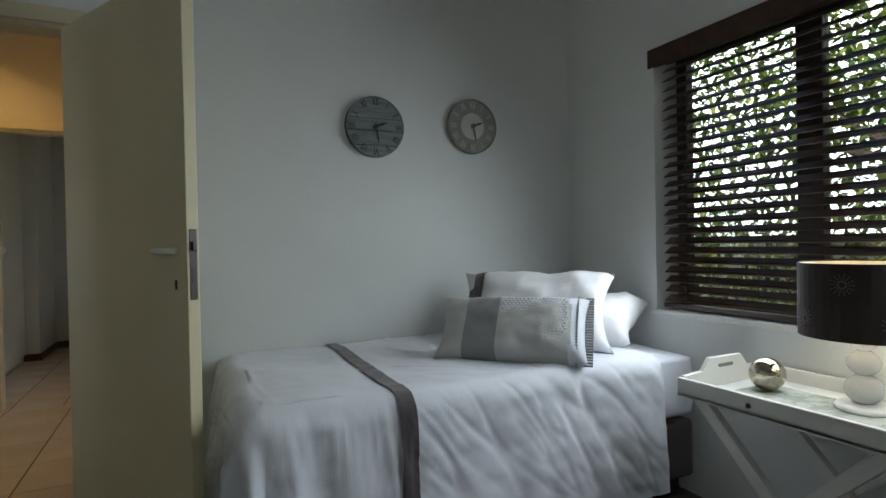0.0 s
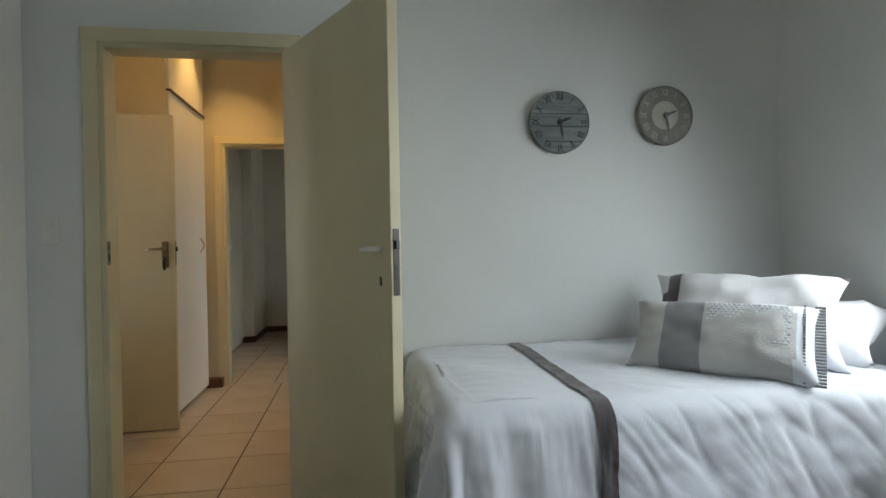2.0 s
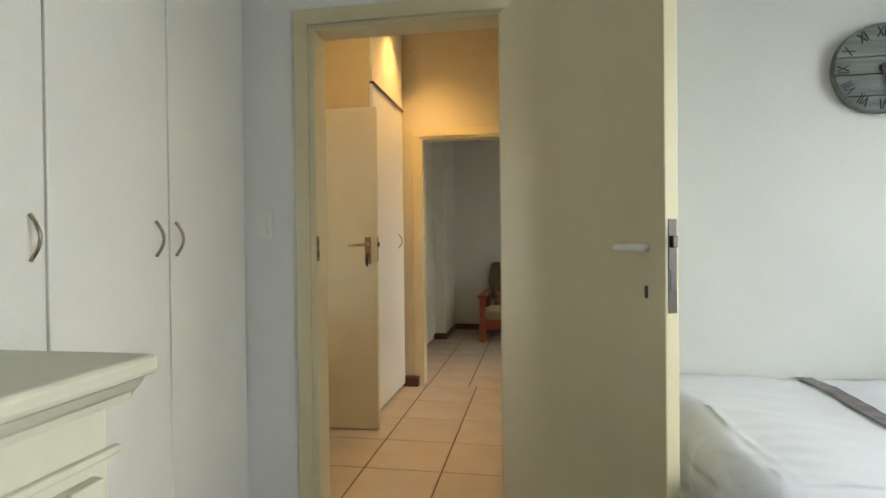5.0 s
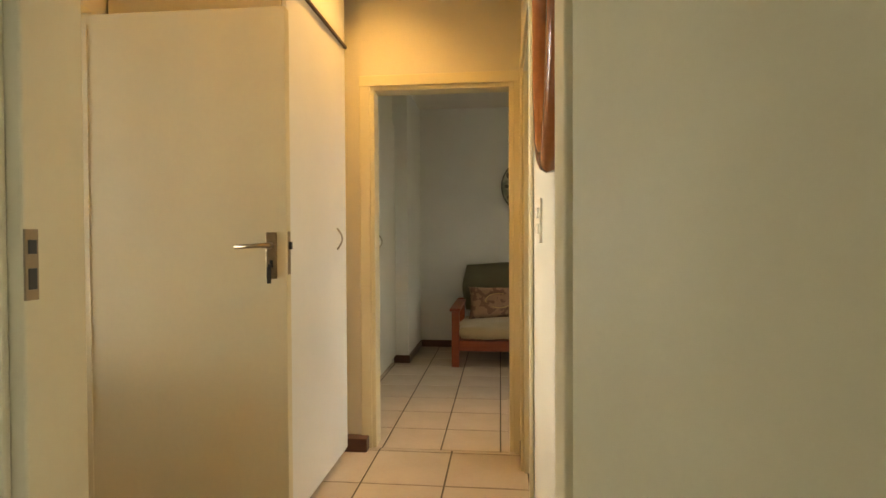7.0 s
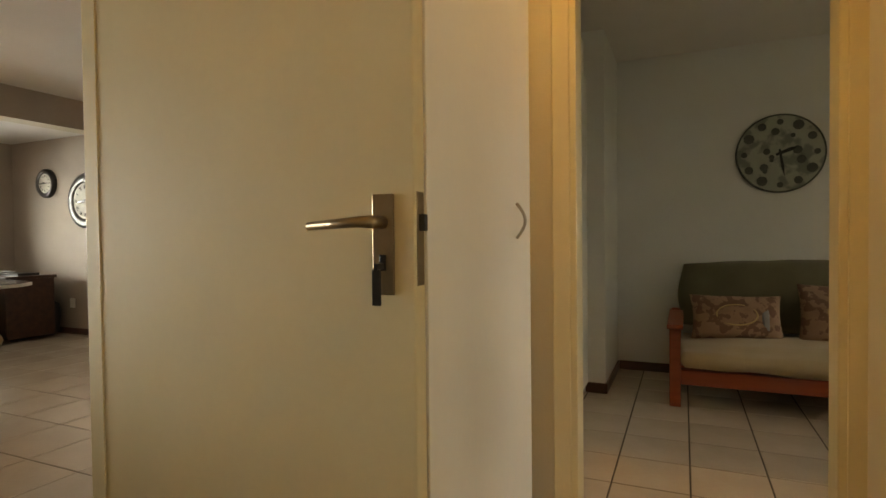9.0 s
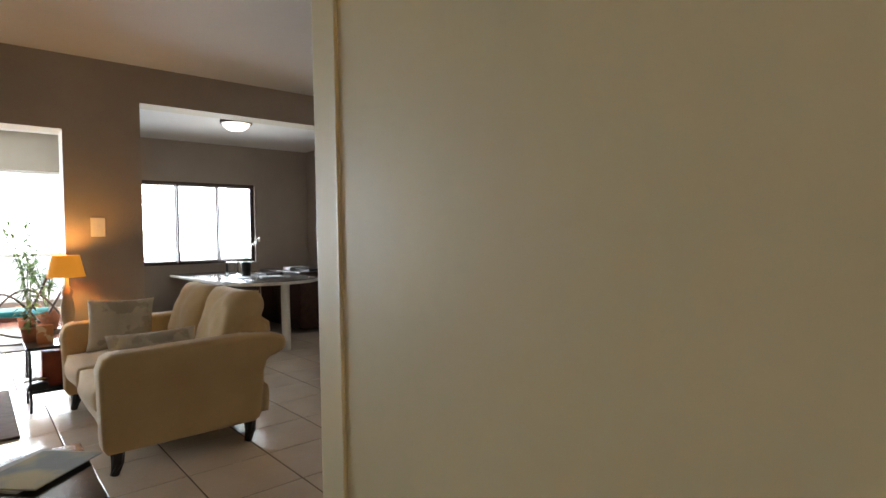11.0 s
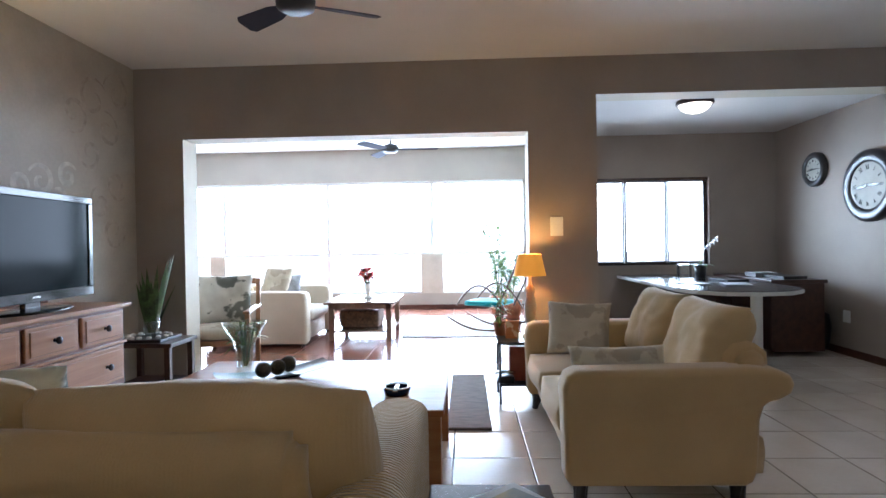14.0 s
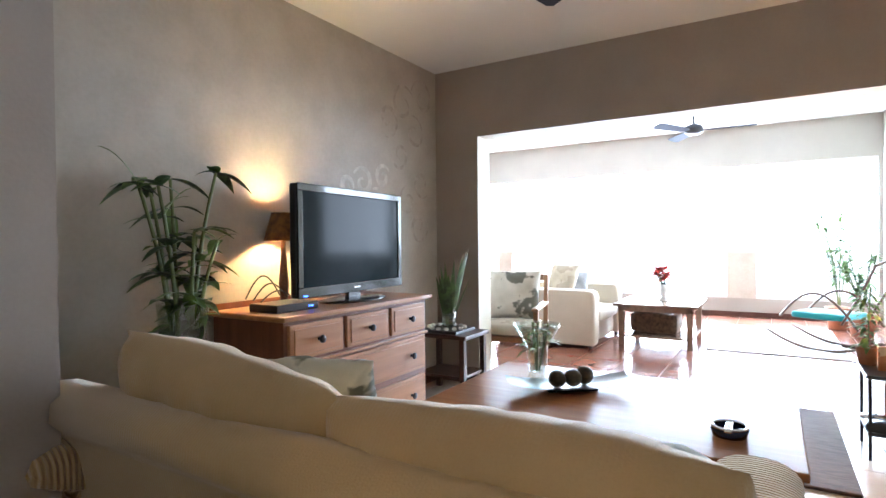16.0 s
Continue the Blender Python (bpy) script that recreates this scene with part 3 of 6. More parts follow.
def wall_clock(label, m, r, face_mat, rim_mat, num_mat, thick=0.03, rim=0.01, num_r=0.8, num_size=0.2, hub=None, planks=0, times=(2.3, 5.7), rimmed=0.0, with_numerals=True):
    """A round clock; its face lies in local x and y and looks along z."""
    ob = new("wall_clock")
    ob.matrix_basis = m
    tagged(ob, label, "clock")
    if planks:
        edges = [-r, -0.62 * r, -0.13 * r, 0.27 * r, r] if planks == 4 else [-r, r]
        for a, b in zip(edges, edges[1:]):
            a2, b2 = a + 0.002, b - 0.002
            pts = []
            k = 14
            for i in range(k + 1):
                y = a2 + (b2 - a2) * i / k
                pts.append((math.sqrt(max(1e-6, r * r - y * y)), y))
            pts += [(-x, y) for x, y in pts[::-1]]
            part("face_plank", extrude_profile(pts, 0, thick, "z", 0), face_mat, ob)
    else:
        part("face", lathe([(r * 0.97, 0), (r * 0.97, thick * 0.8), (0, thick * 0.8)], 48), face_mat, ob)
    w = rimmed or rim
    part("rim", lathe([(r, 0), (r, thick * 0.8), (r - w * 0.3, thick * 1.15), (r - w * 0.8, thick), (r - w, thick * 0.8), (r - w, 0)], 56), rim_mat, ob, smooth=True)
    if hub:
        part("dial_centre", lathe([(hub[0], thick * 0.8), (hub[0], thick * 0.8 + 0.002), (0, thick * 0.8 + 0.002)], 40), hub[1], ob)
    if with_numerals:
        for i, word in enumerate(ROMAN):
            me = text_mesh(word, num_size * r)
            me.materials.append(num_mat)
            o = new("numeral", me)
            a = -2 * math.pi * i / 12
            o.matrix_basis = pose(0, 0, 0, 0, 0, math.degrees(a)) @ pose(0, num_r * r, (thick + 0.0015) if planks else thick * 0.8 + 0.002) @ Matrix.Diagonal((0.75, 1.25, 1, 1))
            o.parent = ob
    for nm, frac, L, wd in (("hour_pointer", times[0] / 12, 0.42, 0.035), ("minute_pointer", times[1] / 12, 0.6, 0.025)):
        a = -2 * math.pi * frac
        pts = [(-wd * r, -0.1 * r), (wd * r, -0.1 * r), (wd * 1.3 * r, L * r * 0.6), (0, L * r), (-wd * 1.3 * r, L * r * 0.6)]
        o = part(nm, moved(extrude_profile(pts, thick + 0.006, thick + 0.008, "z", 0), Matrix.Rotation(a, 4, "Z")), BLACK, ob)
    part("pin", lathe([(0.012, thick), (0.012, thick + 0.011), (0, thick + 0.011)], 12), BLACK, ob)
    return ob


def door_leaf(name, label, hinge, angle, width, height=2.02, thick=0.04, mirror=1, moulding=False, pale=0, inset=0.095):
    """A painted door leaf that runs from its hinge along local x; lever handles, plates and lock on both faces."""
    ob = thing(name, label, "door", hinge, angle)
    body = part("door_panel", bx((0, -thick / 2, 0.008), (width, thick / 2, height), 0.003), CREAM_PAINT, ob)
    for s in (-1, 1):
        y = s * thick / 2
        def yy(a, b):
            return (min(y + s * a, y + s * b), max(y + s * a, y + s * b))
        a, b = yy(0, 0.006)
        if s == pale:
            knob = part("lever_handle", tube([(width - 0.06, y, 1.15), (width - 0.06, y + s * 0.03, 1.15), (width - 0.075, y + s * 0.036, 1.15), (width - 0.13, y + s * 0.034, 1.15)], 0.01, 10), WHITE_PAINT, ob, "small white lever handle", smooth=True)
            part("keyhole", bx((width - 0.066, yy(0, 0.003)[0], 1.03), (width - 0.056, yy(0, 0.003)[1], 1.06), 0.001), BLACK, ob)
            continue
        lock = width - inset
        plate = part("lock_plate", bx((lock - 0.020, a, 1.045), (lock + 0.020, b, 1.212), 0.002), BRASS_OLD, ob, "aged brass lock plate")
        part("lever_handle", tube([(lock - 0.000, y + s * 0.004, 1.165), (lock - 0.000, y + s * 0.045, 1.165), (lock - 0.020, y + s * 0.052, 1.165), (lock - 0.115, y + s * 0.05, 1.16)], 0.008, 10, radii=[0.011, 0.011, 0.009, 0.007]), BRASS_OLD, plate, smooth=True)
        part("keyhole", bx((lock - 0.006, *[yy(0.005, 0.008)[0]], 1.085), (lock + 0.006, yy(0.005, 0.008)[1], 1.112), 0.001), BLACK, plate)
        if s == mirror:
            part("key", boxes(((lock - 0.003, yy(0.005, 0.03)[0], 1.088), (lock + 0.003, yy(0.005, 0.03)[1], 1.098)), ((lock - 0.007, yy(0.025, 0.03)[0], 1.03), (lock + 0.007, yy(0.025, 0.03)[1], 1.088))), BLACK, plate)
    edge = part("latch_plate", bx((width - 0.001, -0.012, 1.0 if pale else 1.06), (width + 0.002, 0.012, 1.215), 0.001), BRONZE if pale else BRASS_OLD, ob, "dark latch plate" if pale else "brass latch plate")
    if pale:
        part("bolt_hole", bx((width + 0.001, -0.007, 1.05), (width + 0.003, 0.007, 1.1), 0.001), BLACK, edge)
    part("latch_bolt", bx((width, -0.007, 1.15), (width + 0.012, 0.007, 1.178), 0.002), BLACK, edge)
    if moulding:
        for s in (-1, 1):
            y = s * (thick / 2)
            for x in (0.045,):
                part("paint_moulding", tube([(x, y, 0.03), (x, y, 1.98)], 0.003, 8), CREAM_PAINT, ob)
    return ob


def door_frame(name, axis, a0, a1, p0, p1, height, label="cream painted wooden door frame", paint=None):
    """Lining and architraves round an opening a0 to a1 in a wall p0 to p1."""
    ob = tagged(new(name), label, "door frame", kind="structure")
    def B(a, b, p, q, c, d):
        return bx((p, a, c), (q, b, d), 0.004) if axis == "x" else bx((a, p, c), (b, q, d), 0.004)
    t = 0.028
    paint = paint or CREAM_PAINT
    for nm, sp in (("jamb", (a0, a0 + t, p0 - 0.002, p1 + 0.002, 0, height)), ("jamb", (a1 - t, a1, p0 - 0.002, p1 + 0.002, 0, height)), ("head", (a0, a1, p0 - 0.003, p1 + 0.003, height - t, height + 0.001))):
        part(nm, B(*sp), paint, ob)
    for p, q in ((p0 - 0.016, p0 - 0.0025), (p1 + 0.0025, p1 + 0.016)):
        part("architrave", B(a0 - 0.055, a0 + 0.006, p, q, 0, height + 0.05), paint, ob)
        part("architrave", B(a1 - 0.006, a1 + 0.055, p, q, 0, height + 0.05), paint, ob)
        part("architrave", B(a0 - 0.057, a1 + 0.057, p - 0.0015, q + 0.0015, height - 0.006, height + 0.055), paint, ob)
    return ob


def bow_handle(parent, at, along="z", out=(1, 0, 0), size=0.11, material=None):
    o, a = Vector(out), Vector((0, 0, 1)) if along == "z" else Vector(along)
    pts = []
    for i in range(9):
        s = i / 8
        pts.append(Vector(at) + a * (s - 0.5) * size + o * (0.004 + 0.028 * math.sin(math.pi * s)))
    return part("bow_handle", tube(pts, 0.005, 8), material or STEEL, parent, "curved steel handle", smooth=True)


def skirting(name, *runs):
    """Skirting boards along runs of (x0, y0, x1, y1)."""
    ob = tagged(new(name), "red-brown painted skirting board", "skirting", kind="structure")
    for x0, y0, x1, y1 in runs:
        part("board", bx((min(x0, x1), min(y0, y1), 0.0), (max(x0, x1), max(y0, y1), 0.075), 0.004), SKIRT, ob)
    return ob


def clear(ob):
    """Glass that lets daylight pass."""
    for o in (ob, *ob.children):
        if o.data and o.data.materials and o.data.materials[0] == GLASS:
            o.visible_shadow = False
    return ob

# ---- bedroom ----
door_frame("door_1", "y", D1[0], D1[1], 3.35, 3.46, 2.05)
door_leaf("bedroom_door", "cream painted door standing wide open into the bedroom", (-0.315, 3.325, 0), -60.3, 0.84, pale=-1)
st = part("strike_plate", bx((D1[0] + 0.027, 3.348, 1.1), (D1[0] + 0.031, 3.370, 1.2), 0.001), BRASS_OLD)
part("bolt_hole", bx((D1[0] + 0.030, 3.352, 1.165), (D1[0] + 0.0325, 3.366, 1.185), 0.001), BLACK, st)
part("bolt_hole", bx((D1[0] + 0.030, 3.352, 1.115), (D1[0] + 0.0325, 3.366, 1.145), 0.001), BLACK, st)
tagged(st, "dark brass strike plate let into the door jamb", "strike plate")
skirting("baseboard_bedroom", (-1.36, 3.336, -1.16, 3.35), (-0.255, 3.336, 2.13, 3.35))


def light_switch(label, m, w=0.075, h=0.12, toggles=1, plate=None):
    ob = new("light_switch")
    ob.matrix_basis = m
    tagged(ob, label, "light switch")
    part("plate", bx((-w / 2, -h / 2, 0), (w / 2, h / 2, 0.008), 0.003), plate or WHITE_PAINT, ob)
    for k in range(toggles):
        y = (k - (toggles - 1) / 2) * 0.045
        part("toggle", bx((-0.012, y - 0.015, 0.008), (0.012, y + 0.015, 0.013), 0.002), plate or WHITE_PAINT, ob)
    return ob


light_switch("white plastic light switch beside the door frame", pose(-1.29, 3.349, 1.25, 90, 0, 0), toggles=2)

# clocks over the bed
PLANK = mat("weathered_grey_planks", (0.24, 0.27, 0.27), 0.8, second=(0.13, 0.15, 0.15), scale=9, fine=60, bump=0.4, stretch=(0.5, 4, 4))
DARK_NUM = mat("faded_black_paint", (0.03, 0.03, 0.032), 0.8, var=0.2)
GREY_FACE = mat("grey_clock_ring", (0.25, 0.245, 0.215), 0.7, var=0.12, scale=9)
PALE_FACE = mat("pale_clock_paper", (0.52, 0.51, 0.45), 0.7, var=0.06, scale=9)
wall_clock("round clock of weathered grey planks with black Roman numerals", pose(0.94, 3.349, 1.735, 90, 0, 0), 0.148, PLANK, PLANK, DARK_NUM, planks=4, num_r=0.8, num_size=0.27, rim=0.004)
wall_clock("round grey clock with pale dial and white Roman numerals", pose(1.485, 3.349, 1.778, 90, 0, 0), 0.145, GREY_FACE, GREY_FACE, PALE_FACE, num_r=0.77, num_size=0.27, hub=(0.07, PALE_FACE), rim=0.006)


# bed
def drape(u, v, L, W, top, lift=0.0, seed=0.0):
    """Where a point of a bedspread lies: u along the bed, v across it; below zero it hangs over an edge."""
    x, y, z = u, v, top
    du, dv = max(0.0, -u), max(0.0, -v)
    if du or dv:
        h = math.hypot(du, dv)
        R = 0.075
        th = min(h / R, math.pi / 2)
        drop = R * (1 - math.cos(th)) + max(0.0, h - R * math.pi / 2)
        ease = math.sin(th)
        fold = 0.5 + 0.5 * math.sin((u * 31 if dv >= du else v * 31) + 5 * noise.noise(Vector((u * 2, v * 2, seed))))
        deep = 1.5 if (du and dv) else (0.1 + 0.9 * max(0.0, min(1.0, (0.42 - u) / 0.3)))
        out = R * ease + 0.06 * drop + 0.05 * min(1, drop * 2.2) * fold * deep
        x = (0 if du else u) - (du / h) * out
        y = (0 if dv else v) - (dv / h) * out
        z = top - drop
    q = Vector((u * 3.2, v * 3.2, seed))
    wr = 0.011 * noise.noise(q) + 0.0035 * noise.noise(Vector((u * 11 + v * 7, v * 16 - u * 5, seed + 4)))
    # drawn creases: fanning from the sewn band, upright near the foot of the bed
    if u > 0.43:
        across, along = (u + 0.75 * v) * 8, (u - v) * 1.5
    else:
        across, along = u * 13 + 1.2 * v, v * 1.8
    for k, (amp, f) in enumerate(((0.0050, 1.0), (0.0032, 2.1))):
        n1 = noise.noise(Vector((across * f, along * f, 2.0 + 5 * k + seed)))
        gate = max(0.0, min(1.0, 0.45 + 1.6 * noise.noise(Vector((u * 2.3, v * 2.3, 7.0 + k)))))
        wr += amp * gate * max(0.0, 1 - 4.5 * abs(n1)) ** 1.5
    if dv and not du:
        y += wr * 1.6
    elif du and not dv:
        x += wr * 1.6
    z += wr * (1.0 if not (du or dv) else 0.4)
    if dv and dv >= du:
        y -= lift
    elif du:
        x -= lift
    else:
        z += lift
    return Vector((x, y, z + (lift * 0.5 if du or dv else 0)))


BX, BY, BTOP = 0.27, 2.44, 0.685
bed = thing("single_bed", "single bed with white cotton bedspread crossed by a taupe band", "bed", (BX, BY, 0))


def cloth(u0, u1, v0, v1, nu, nv, lift=0.0):
    bm = bmesh.new()
    g = [[bm.verts.new(drape(u0 + (u1 - u0) * i / nu, v0 + (v1 - v0) * j / nv, 1.88, 0.93, BTOP, lift)) for j in range(nv + 1)] for i in range(nu + 1)]
    for i in range(nu):
        for j in range(nv):
            bm.faces.new((g[i][j], g[i + 1][j], g[i + 1][j + 1], g[i][j + 1]))
    return bm


part("bedspread", cloth(-0.52, 1.53, -0.58, 0.90, 230, 170), LINEN, bed, smooth=True)
part("band", cloth(0.40, 0.455, -0.575, 0.895, 8, 140, 0.007), BAND, bed, "woven taupe ribbon sewn across the bedspread", smooth=True)
part("mattress", soft_box((0.03, 0.01, 0.36), (1.85, 0.90, 0.655), 0.06, 0.012, 14), LINEN, bed, smooth=True)
part("bed_base", bx((0.05, 0.03, 0.10), (1.84, 0.90, 0.355), 0.02), fabric("dark_bed_base_cloth", (0.045, 0.03, 0.03), (0.035, 0.025, 0.025)), bed, "dark brown upholstered base")
for x in (0.12, 1.78):
    for y in (0.12, 0.84):
        part("leg", bx((x - 0.03, y - 0.03, 0), (x + 0.03, y + 0.03, 0.10), 0.005), BLACK_WOOD, bed)

rest = fabric("white_pillowcase", (0.80, 0.80, 0.82), (0.75, 0.75, 0.78), bump=0.12)
for m, lab, sz, sd in ((pose(1.53, 2.87, 0.84, 47, 0, -46), "white pillow with a dark band propped on another pillow", (0.74, 0.44, 0.19), 1),
                       (pose(1.78, 2.92, 0.775, 20, 0, -58), "plain white pillow lying behind another", (0.70, 0.44, 0.18), 5)):
    o = new("pillow")
    o.matrix_basis = m
    tagged(o, lab, "pillow", "pillows on the single bed")
    part("case", pillow(*sz, seed=sd, pinch=0.3, crumple=0.012), rest, o, smooth=True)
    if sd == 1:
        b = pillow(*sz, seed=sd, pinch=0.3, crumple=0.012)
        for f in [f for f in b.faces if not (-0.29 < f.calc_center_median().x < -0.22 and f.calc_center_median().z > -0.01)]:
            b.faces.remove(f)
        bmesh.ops.translate(b, verts=b.verts, vec=(0, 0, 0.003))
        part("band", b, BAND, o, "dark taupe band", smooth=True)
o = new("pillow")
o.matrix_basis = pose(1.275, 2.65, 0.80, 50, 0, -44)
tagged(o, "long grey woven scatter cushion with a darker stripe and fringed end", "cushion", "pillows on the single bed")
CW, CH, CT = 0.62, 0.30, 0.15
for nm, a, b, mt in (("cover", -9, -0.19, GREY_WEAVE), ("stripe", -0.19, -0.05, DARK_WEAVE), ("cover", -0.05, 0.235, GREY_WEAVE), ("border", 0.235, 9, LINEN)):
    p = pillow(CW, CH, CT, 40, seed=9)
    for f in [f for f in p.faces if not a < f.calc_center_median().x <= b]:
        p.faces.remove(f)
    part(nm, p, mt, o, smooth=True)
dots = bmesh.new()
rnd = random.Random(4)
for i in range(16):
    for j in range(13):
        x, y = -0.03 + i * 0.016 + 0.008 * (j % 2), -0.04 + j * 0.0125
        if x < 0.22 and rnd.random() < 0.97:
            f = (1 - (2 * x / CW) ** 4) ** 0.5 * (1 - (2 * y / CH) ** 4) ** 0.5
            box(dots, (x - 0.005, y - 0.004, CT / 2 * f - 0.01), (x + 0.005, y + 0.004, CT / 2 * f + 0.006), 0.001, 1)
tagged(part("woven_dots", dots, LINEN, o, "raised white woven dots"), kind="stuff")
fringe = bmesh.new()
for j in range(26):
    y = -0.15 + j * 0.012
    box(fringe, (CW / 2 - 0.052, y, 0.012), (CW / 2 - 0.044, y + 0.005, 0.045 * (1 - (2 * y / CH) ** 4) + 0.012), 0.001, 1)
    box(fringe, (CW / 2 - 0.02, y, -0.004), (CW / 2 + 0.012, y + 0.006, 0.006), 0.001, 1)
tagged(part("fringe", fringe, DARK_WEAVE, o, "dark stitched fringe"), kind="stuff")

# tray table beside the bed
tray = thing("tray_table", "white painted butler's tray table with crossed legs", "side table", (1.885, 1.82, 0))
part("tray_base", bx((-0.235, -0.34, 0.60), (0.235, 0.34, 0.615), 0.002), WHITE_PAINT, tray)
for x in (-0.235, 0.217):
    part("side_rail", bx((x, -0.34, 0.602), (x + 0.018, 0.34, 0.665), 0.004), WHITE_PAINT, tray)
for y in (-0.34, 0.322):
    pts = [(-0.217, 0.602), (0.217, 0.602), (0.217, 0.668), (0.12, 0.672), (0.085, 0.718), (-0.085, 0.718), (-0.12, 0.672), (-0.217, 0.668)]
    part("end_rail", extrude_profile(pts, y, y + 0.018, "y", 0.002), WHITE_PAINT, tray)
    part("grip_hole", bx((-0.045, y - 0.0015, 0.676), (0.045, y + 0.0195, 0.698), 0.008), GREY_FACE, tray, "dark hand hole")
for x in (-0.16, 0.16):
    for s in (-1, 1):
        b = bx((-0.016, -0.022, -0.43), (0.016, 0.022, 0.43), 0.003)
        part("crossed_leg", moved(b, pose(x + 0.018 * s, 0, 0.302, s * 44.5, 0, 0)), WHITE_PAINT, tray)
part("stretcher", bx((-0.16, -0.28, 0.02), (0.16, -0.25, 0.05), 0.004), WHITE_PAINT, tray)
part("stretcher", bx((-0.16, 0.25, 0.02), (0.16, 0.28, 0.05), 0.004), WHITE_PAINT, tray)
part("bolt", lathe([(0.009, 0), (0.007, 0.004), (0, 0.005)], 12), BLACK, tray).matrix_basis = pose(-0.236, 0.07, 0.632, 0, -90, 0)
runner = part("table_runner", bx((-0.12, -0.27, 0.616), (0.12, 0.24, 0.619), 0.001), patches("grey_green_paper", (0.42, 0.44, 0.40), (0.30, 0.33, 0.29), 25))
runner.location = (1.885, 1.82, 0)
tagged(runner, "grey-green patterned mat on the white tray", "mat")
orb = tagged(part("silver_ball", lathe([(0, 0), (0.02, 0.001)] + [(0.058 * math.sin(a), 0.058 - 0.058 * math.cos(a)) for a in np.linspace(0.4, math.pi, 18)], 28), mat("mercury_glass", (0.62, 0.58, 0.48), 0.12, metal=1.0, second=(0.35, 0.31, 0.24), scale=25, fine=80, bump=0.03), smooth=True), "silvered decorative ball on the white tray", "ornament")
orb.location = (1.91, 2.0, 0.6195)
lamp = thing("table_lamp", "lit table lamp with dark flower-print drum shade and stacked glass balls", "lamp", (1.95, 1.72, 0.6195))
part("foot", lathe([(0, 0), (0.075, 0), (0.078, 0.008), (0.072, 0.018), (0.03, 0.022), (0, 0.022)], 32), WHITE_PAINT, lamp, smooth=True)
z = 0.02
for r in (0.052, 0.045, 0.036):
    part("glass_ball", lathe([(r * math.sin(a), z + r * 0.86 - r * 0.9 * math.cos(a)) for a in np.linspace(0.25, math.pi - 0.25, 14)], 28), mat("milky_glass", (0.72, 0.72, 0.70), 0.08, var=0.02, bump=0, trans=0.35), lamp, smooth=True)
    z += r * 1.68
SHADE_DARK = mat("dark_brown_lampshade", (0.035, 0.022, 0.02), 0.8, var=0.1)
shade = part("shade", lathe([(0.17, 0.228), (0.17, 0.455), (0.166, 0.455), (0.166, 0.228), (0.17, 0.228)], 44), SHADE_DARK, lamp, smooth=False)
part("shade_lining", lathe([(0.1655, 0.23), (0.1655, 0.453)], 44), mat("cream_lining", (0.7, 0.6, 0.42), 0.8), shade)
PRINT = mat("grey_print", (0.13, 0.11, 0.10), 0.8)
for k in range(9):
    fl = bmesh.new()
    for i in range(14):
        for r0 in (0.008, 0.017, 0.026):
            a = 2 * math.pi * i / 14
            box(fl, (r0, -0.0018, -0.0006), (r0 + 0.006, 0.0018, 0.0006), 0, m=Matrix.Rotation(a, 4, "Z"))
    ang = 150 + k * 40
    moved(fl, pose(0.1712 * math.cos(radians(ang)), 0.1712 * math.sin(radians(ang)), 0.285 + 0.11 * (k % 2), 90, 0, ang + 90))
    part("printed_flower", fl, PRINT, shade)

# window with a wooden venetian blind
win = tagged(new("window_1"), "dark bronze sliding window", "window", kind="structure")
WY0, WY1, WZ0, WZ1 = 0.75, 2.70, 0.82, 2.06
for a, b, c, d in ((WY0, WY0 + 0.06, WZ0, WZ1), (WY1 - 0.06, WY1, WZ0, WZ1), (WY0 + 0.06, WY1 - 0.06, WZ0, WZ0 + 0.05), (WY0 + 0.06, WY1 - 0.06, WZ1 - 0.05, WZ1), (2.02, 2.12, WZ0 + 0.05, WZ1 - 0.05), (1.38, 1.44, WZ0 + 0.05, WZ1 - 0.05)):
    part("window_frame", bx((2.29, a, c), (2.34, b, d), 0.004), BRONZE, win)
for a, b in ((WY0 + 0.06, 1.38), (1.44, 2.02), (2.12, WY1 - 0.06)):
    p = part("pane", bx((2.312, a, WZ0 + 0.05), (2.318, b, WZ1 - 0.05), 0), GLASS, win)
    p.visible_shadow = False
tagged(part("window_sill", bx((2.125, WY0 - 0.02, WZ0 - 0.025), (2.29, WY1 + 0.02, WZ0 - 0.001), 0.004), WHITE_PAINT), "white painted window sill", "window sill", kind="structure")
# Slats lighter than the rails: daylight on them is put into the colour.
SLAT_DAYLIT = wood("daylit_slat_wood", (0.13, 0.085, 0.06), (0.09, 0.055, 0.04), rough=0.28, axis=1)
blind = thing("venetian_blind", "dark brown wooden venetian blind, lowered with open slats", "blind", (2.19, 0, 0))
part("valance", bx((-0.055, WY0 + 0.005, 1.985), (-0.03, WY1 + 0.035, 2.075), 0.004), DARK_WOOD, blind)
part("headrail", bx((-0.028, WY0 + 0.03, 2.0), (0.028, WY1 - 0.02, 2.05), 0.003), DARK_WOOD, blind)
me = bpy.data.meshes.new("slat")
b = bmesh.new()
box(b, (-0.025, WY0 + 0.03, -0.0015), (0.025, WY1 - 0.025, 0.0015))
moved(b, Matrix.Rotation(radians(-35), 4, "Y"))
b.to_mesh(me)
b.free()
me.materials.append(SLAT_DAYLIT)
for k in range(25):
    s = new("slat", me)
    s.location, s.parent = (0, 0, 0.875 + k * 0.0455), blind
part("bottom_rail", bx((-0.027, WY0 + 0.03, 0.83), (0.027, WY1 - 0.025, 0.85), 0.003), DARK_WOOD, blind)
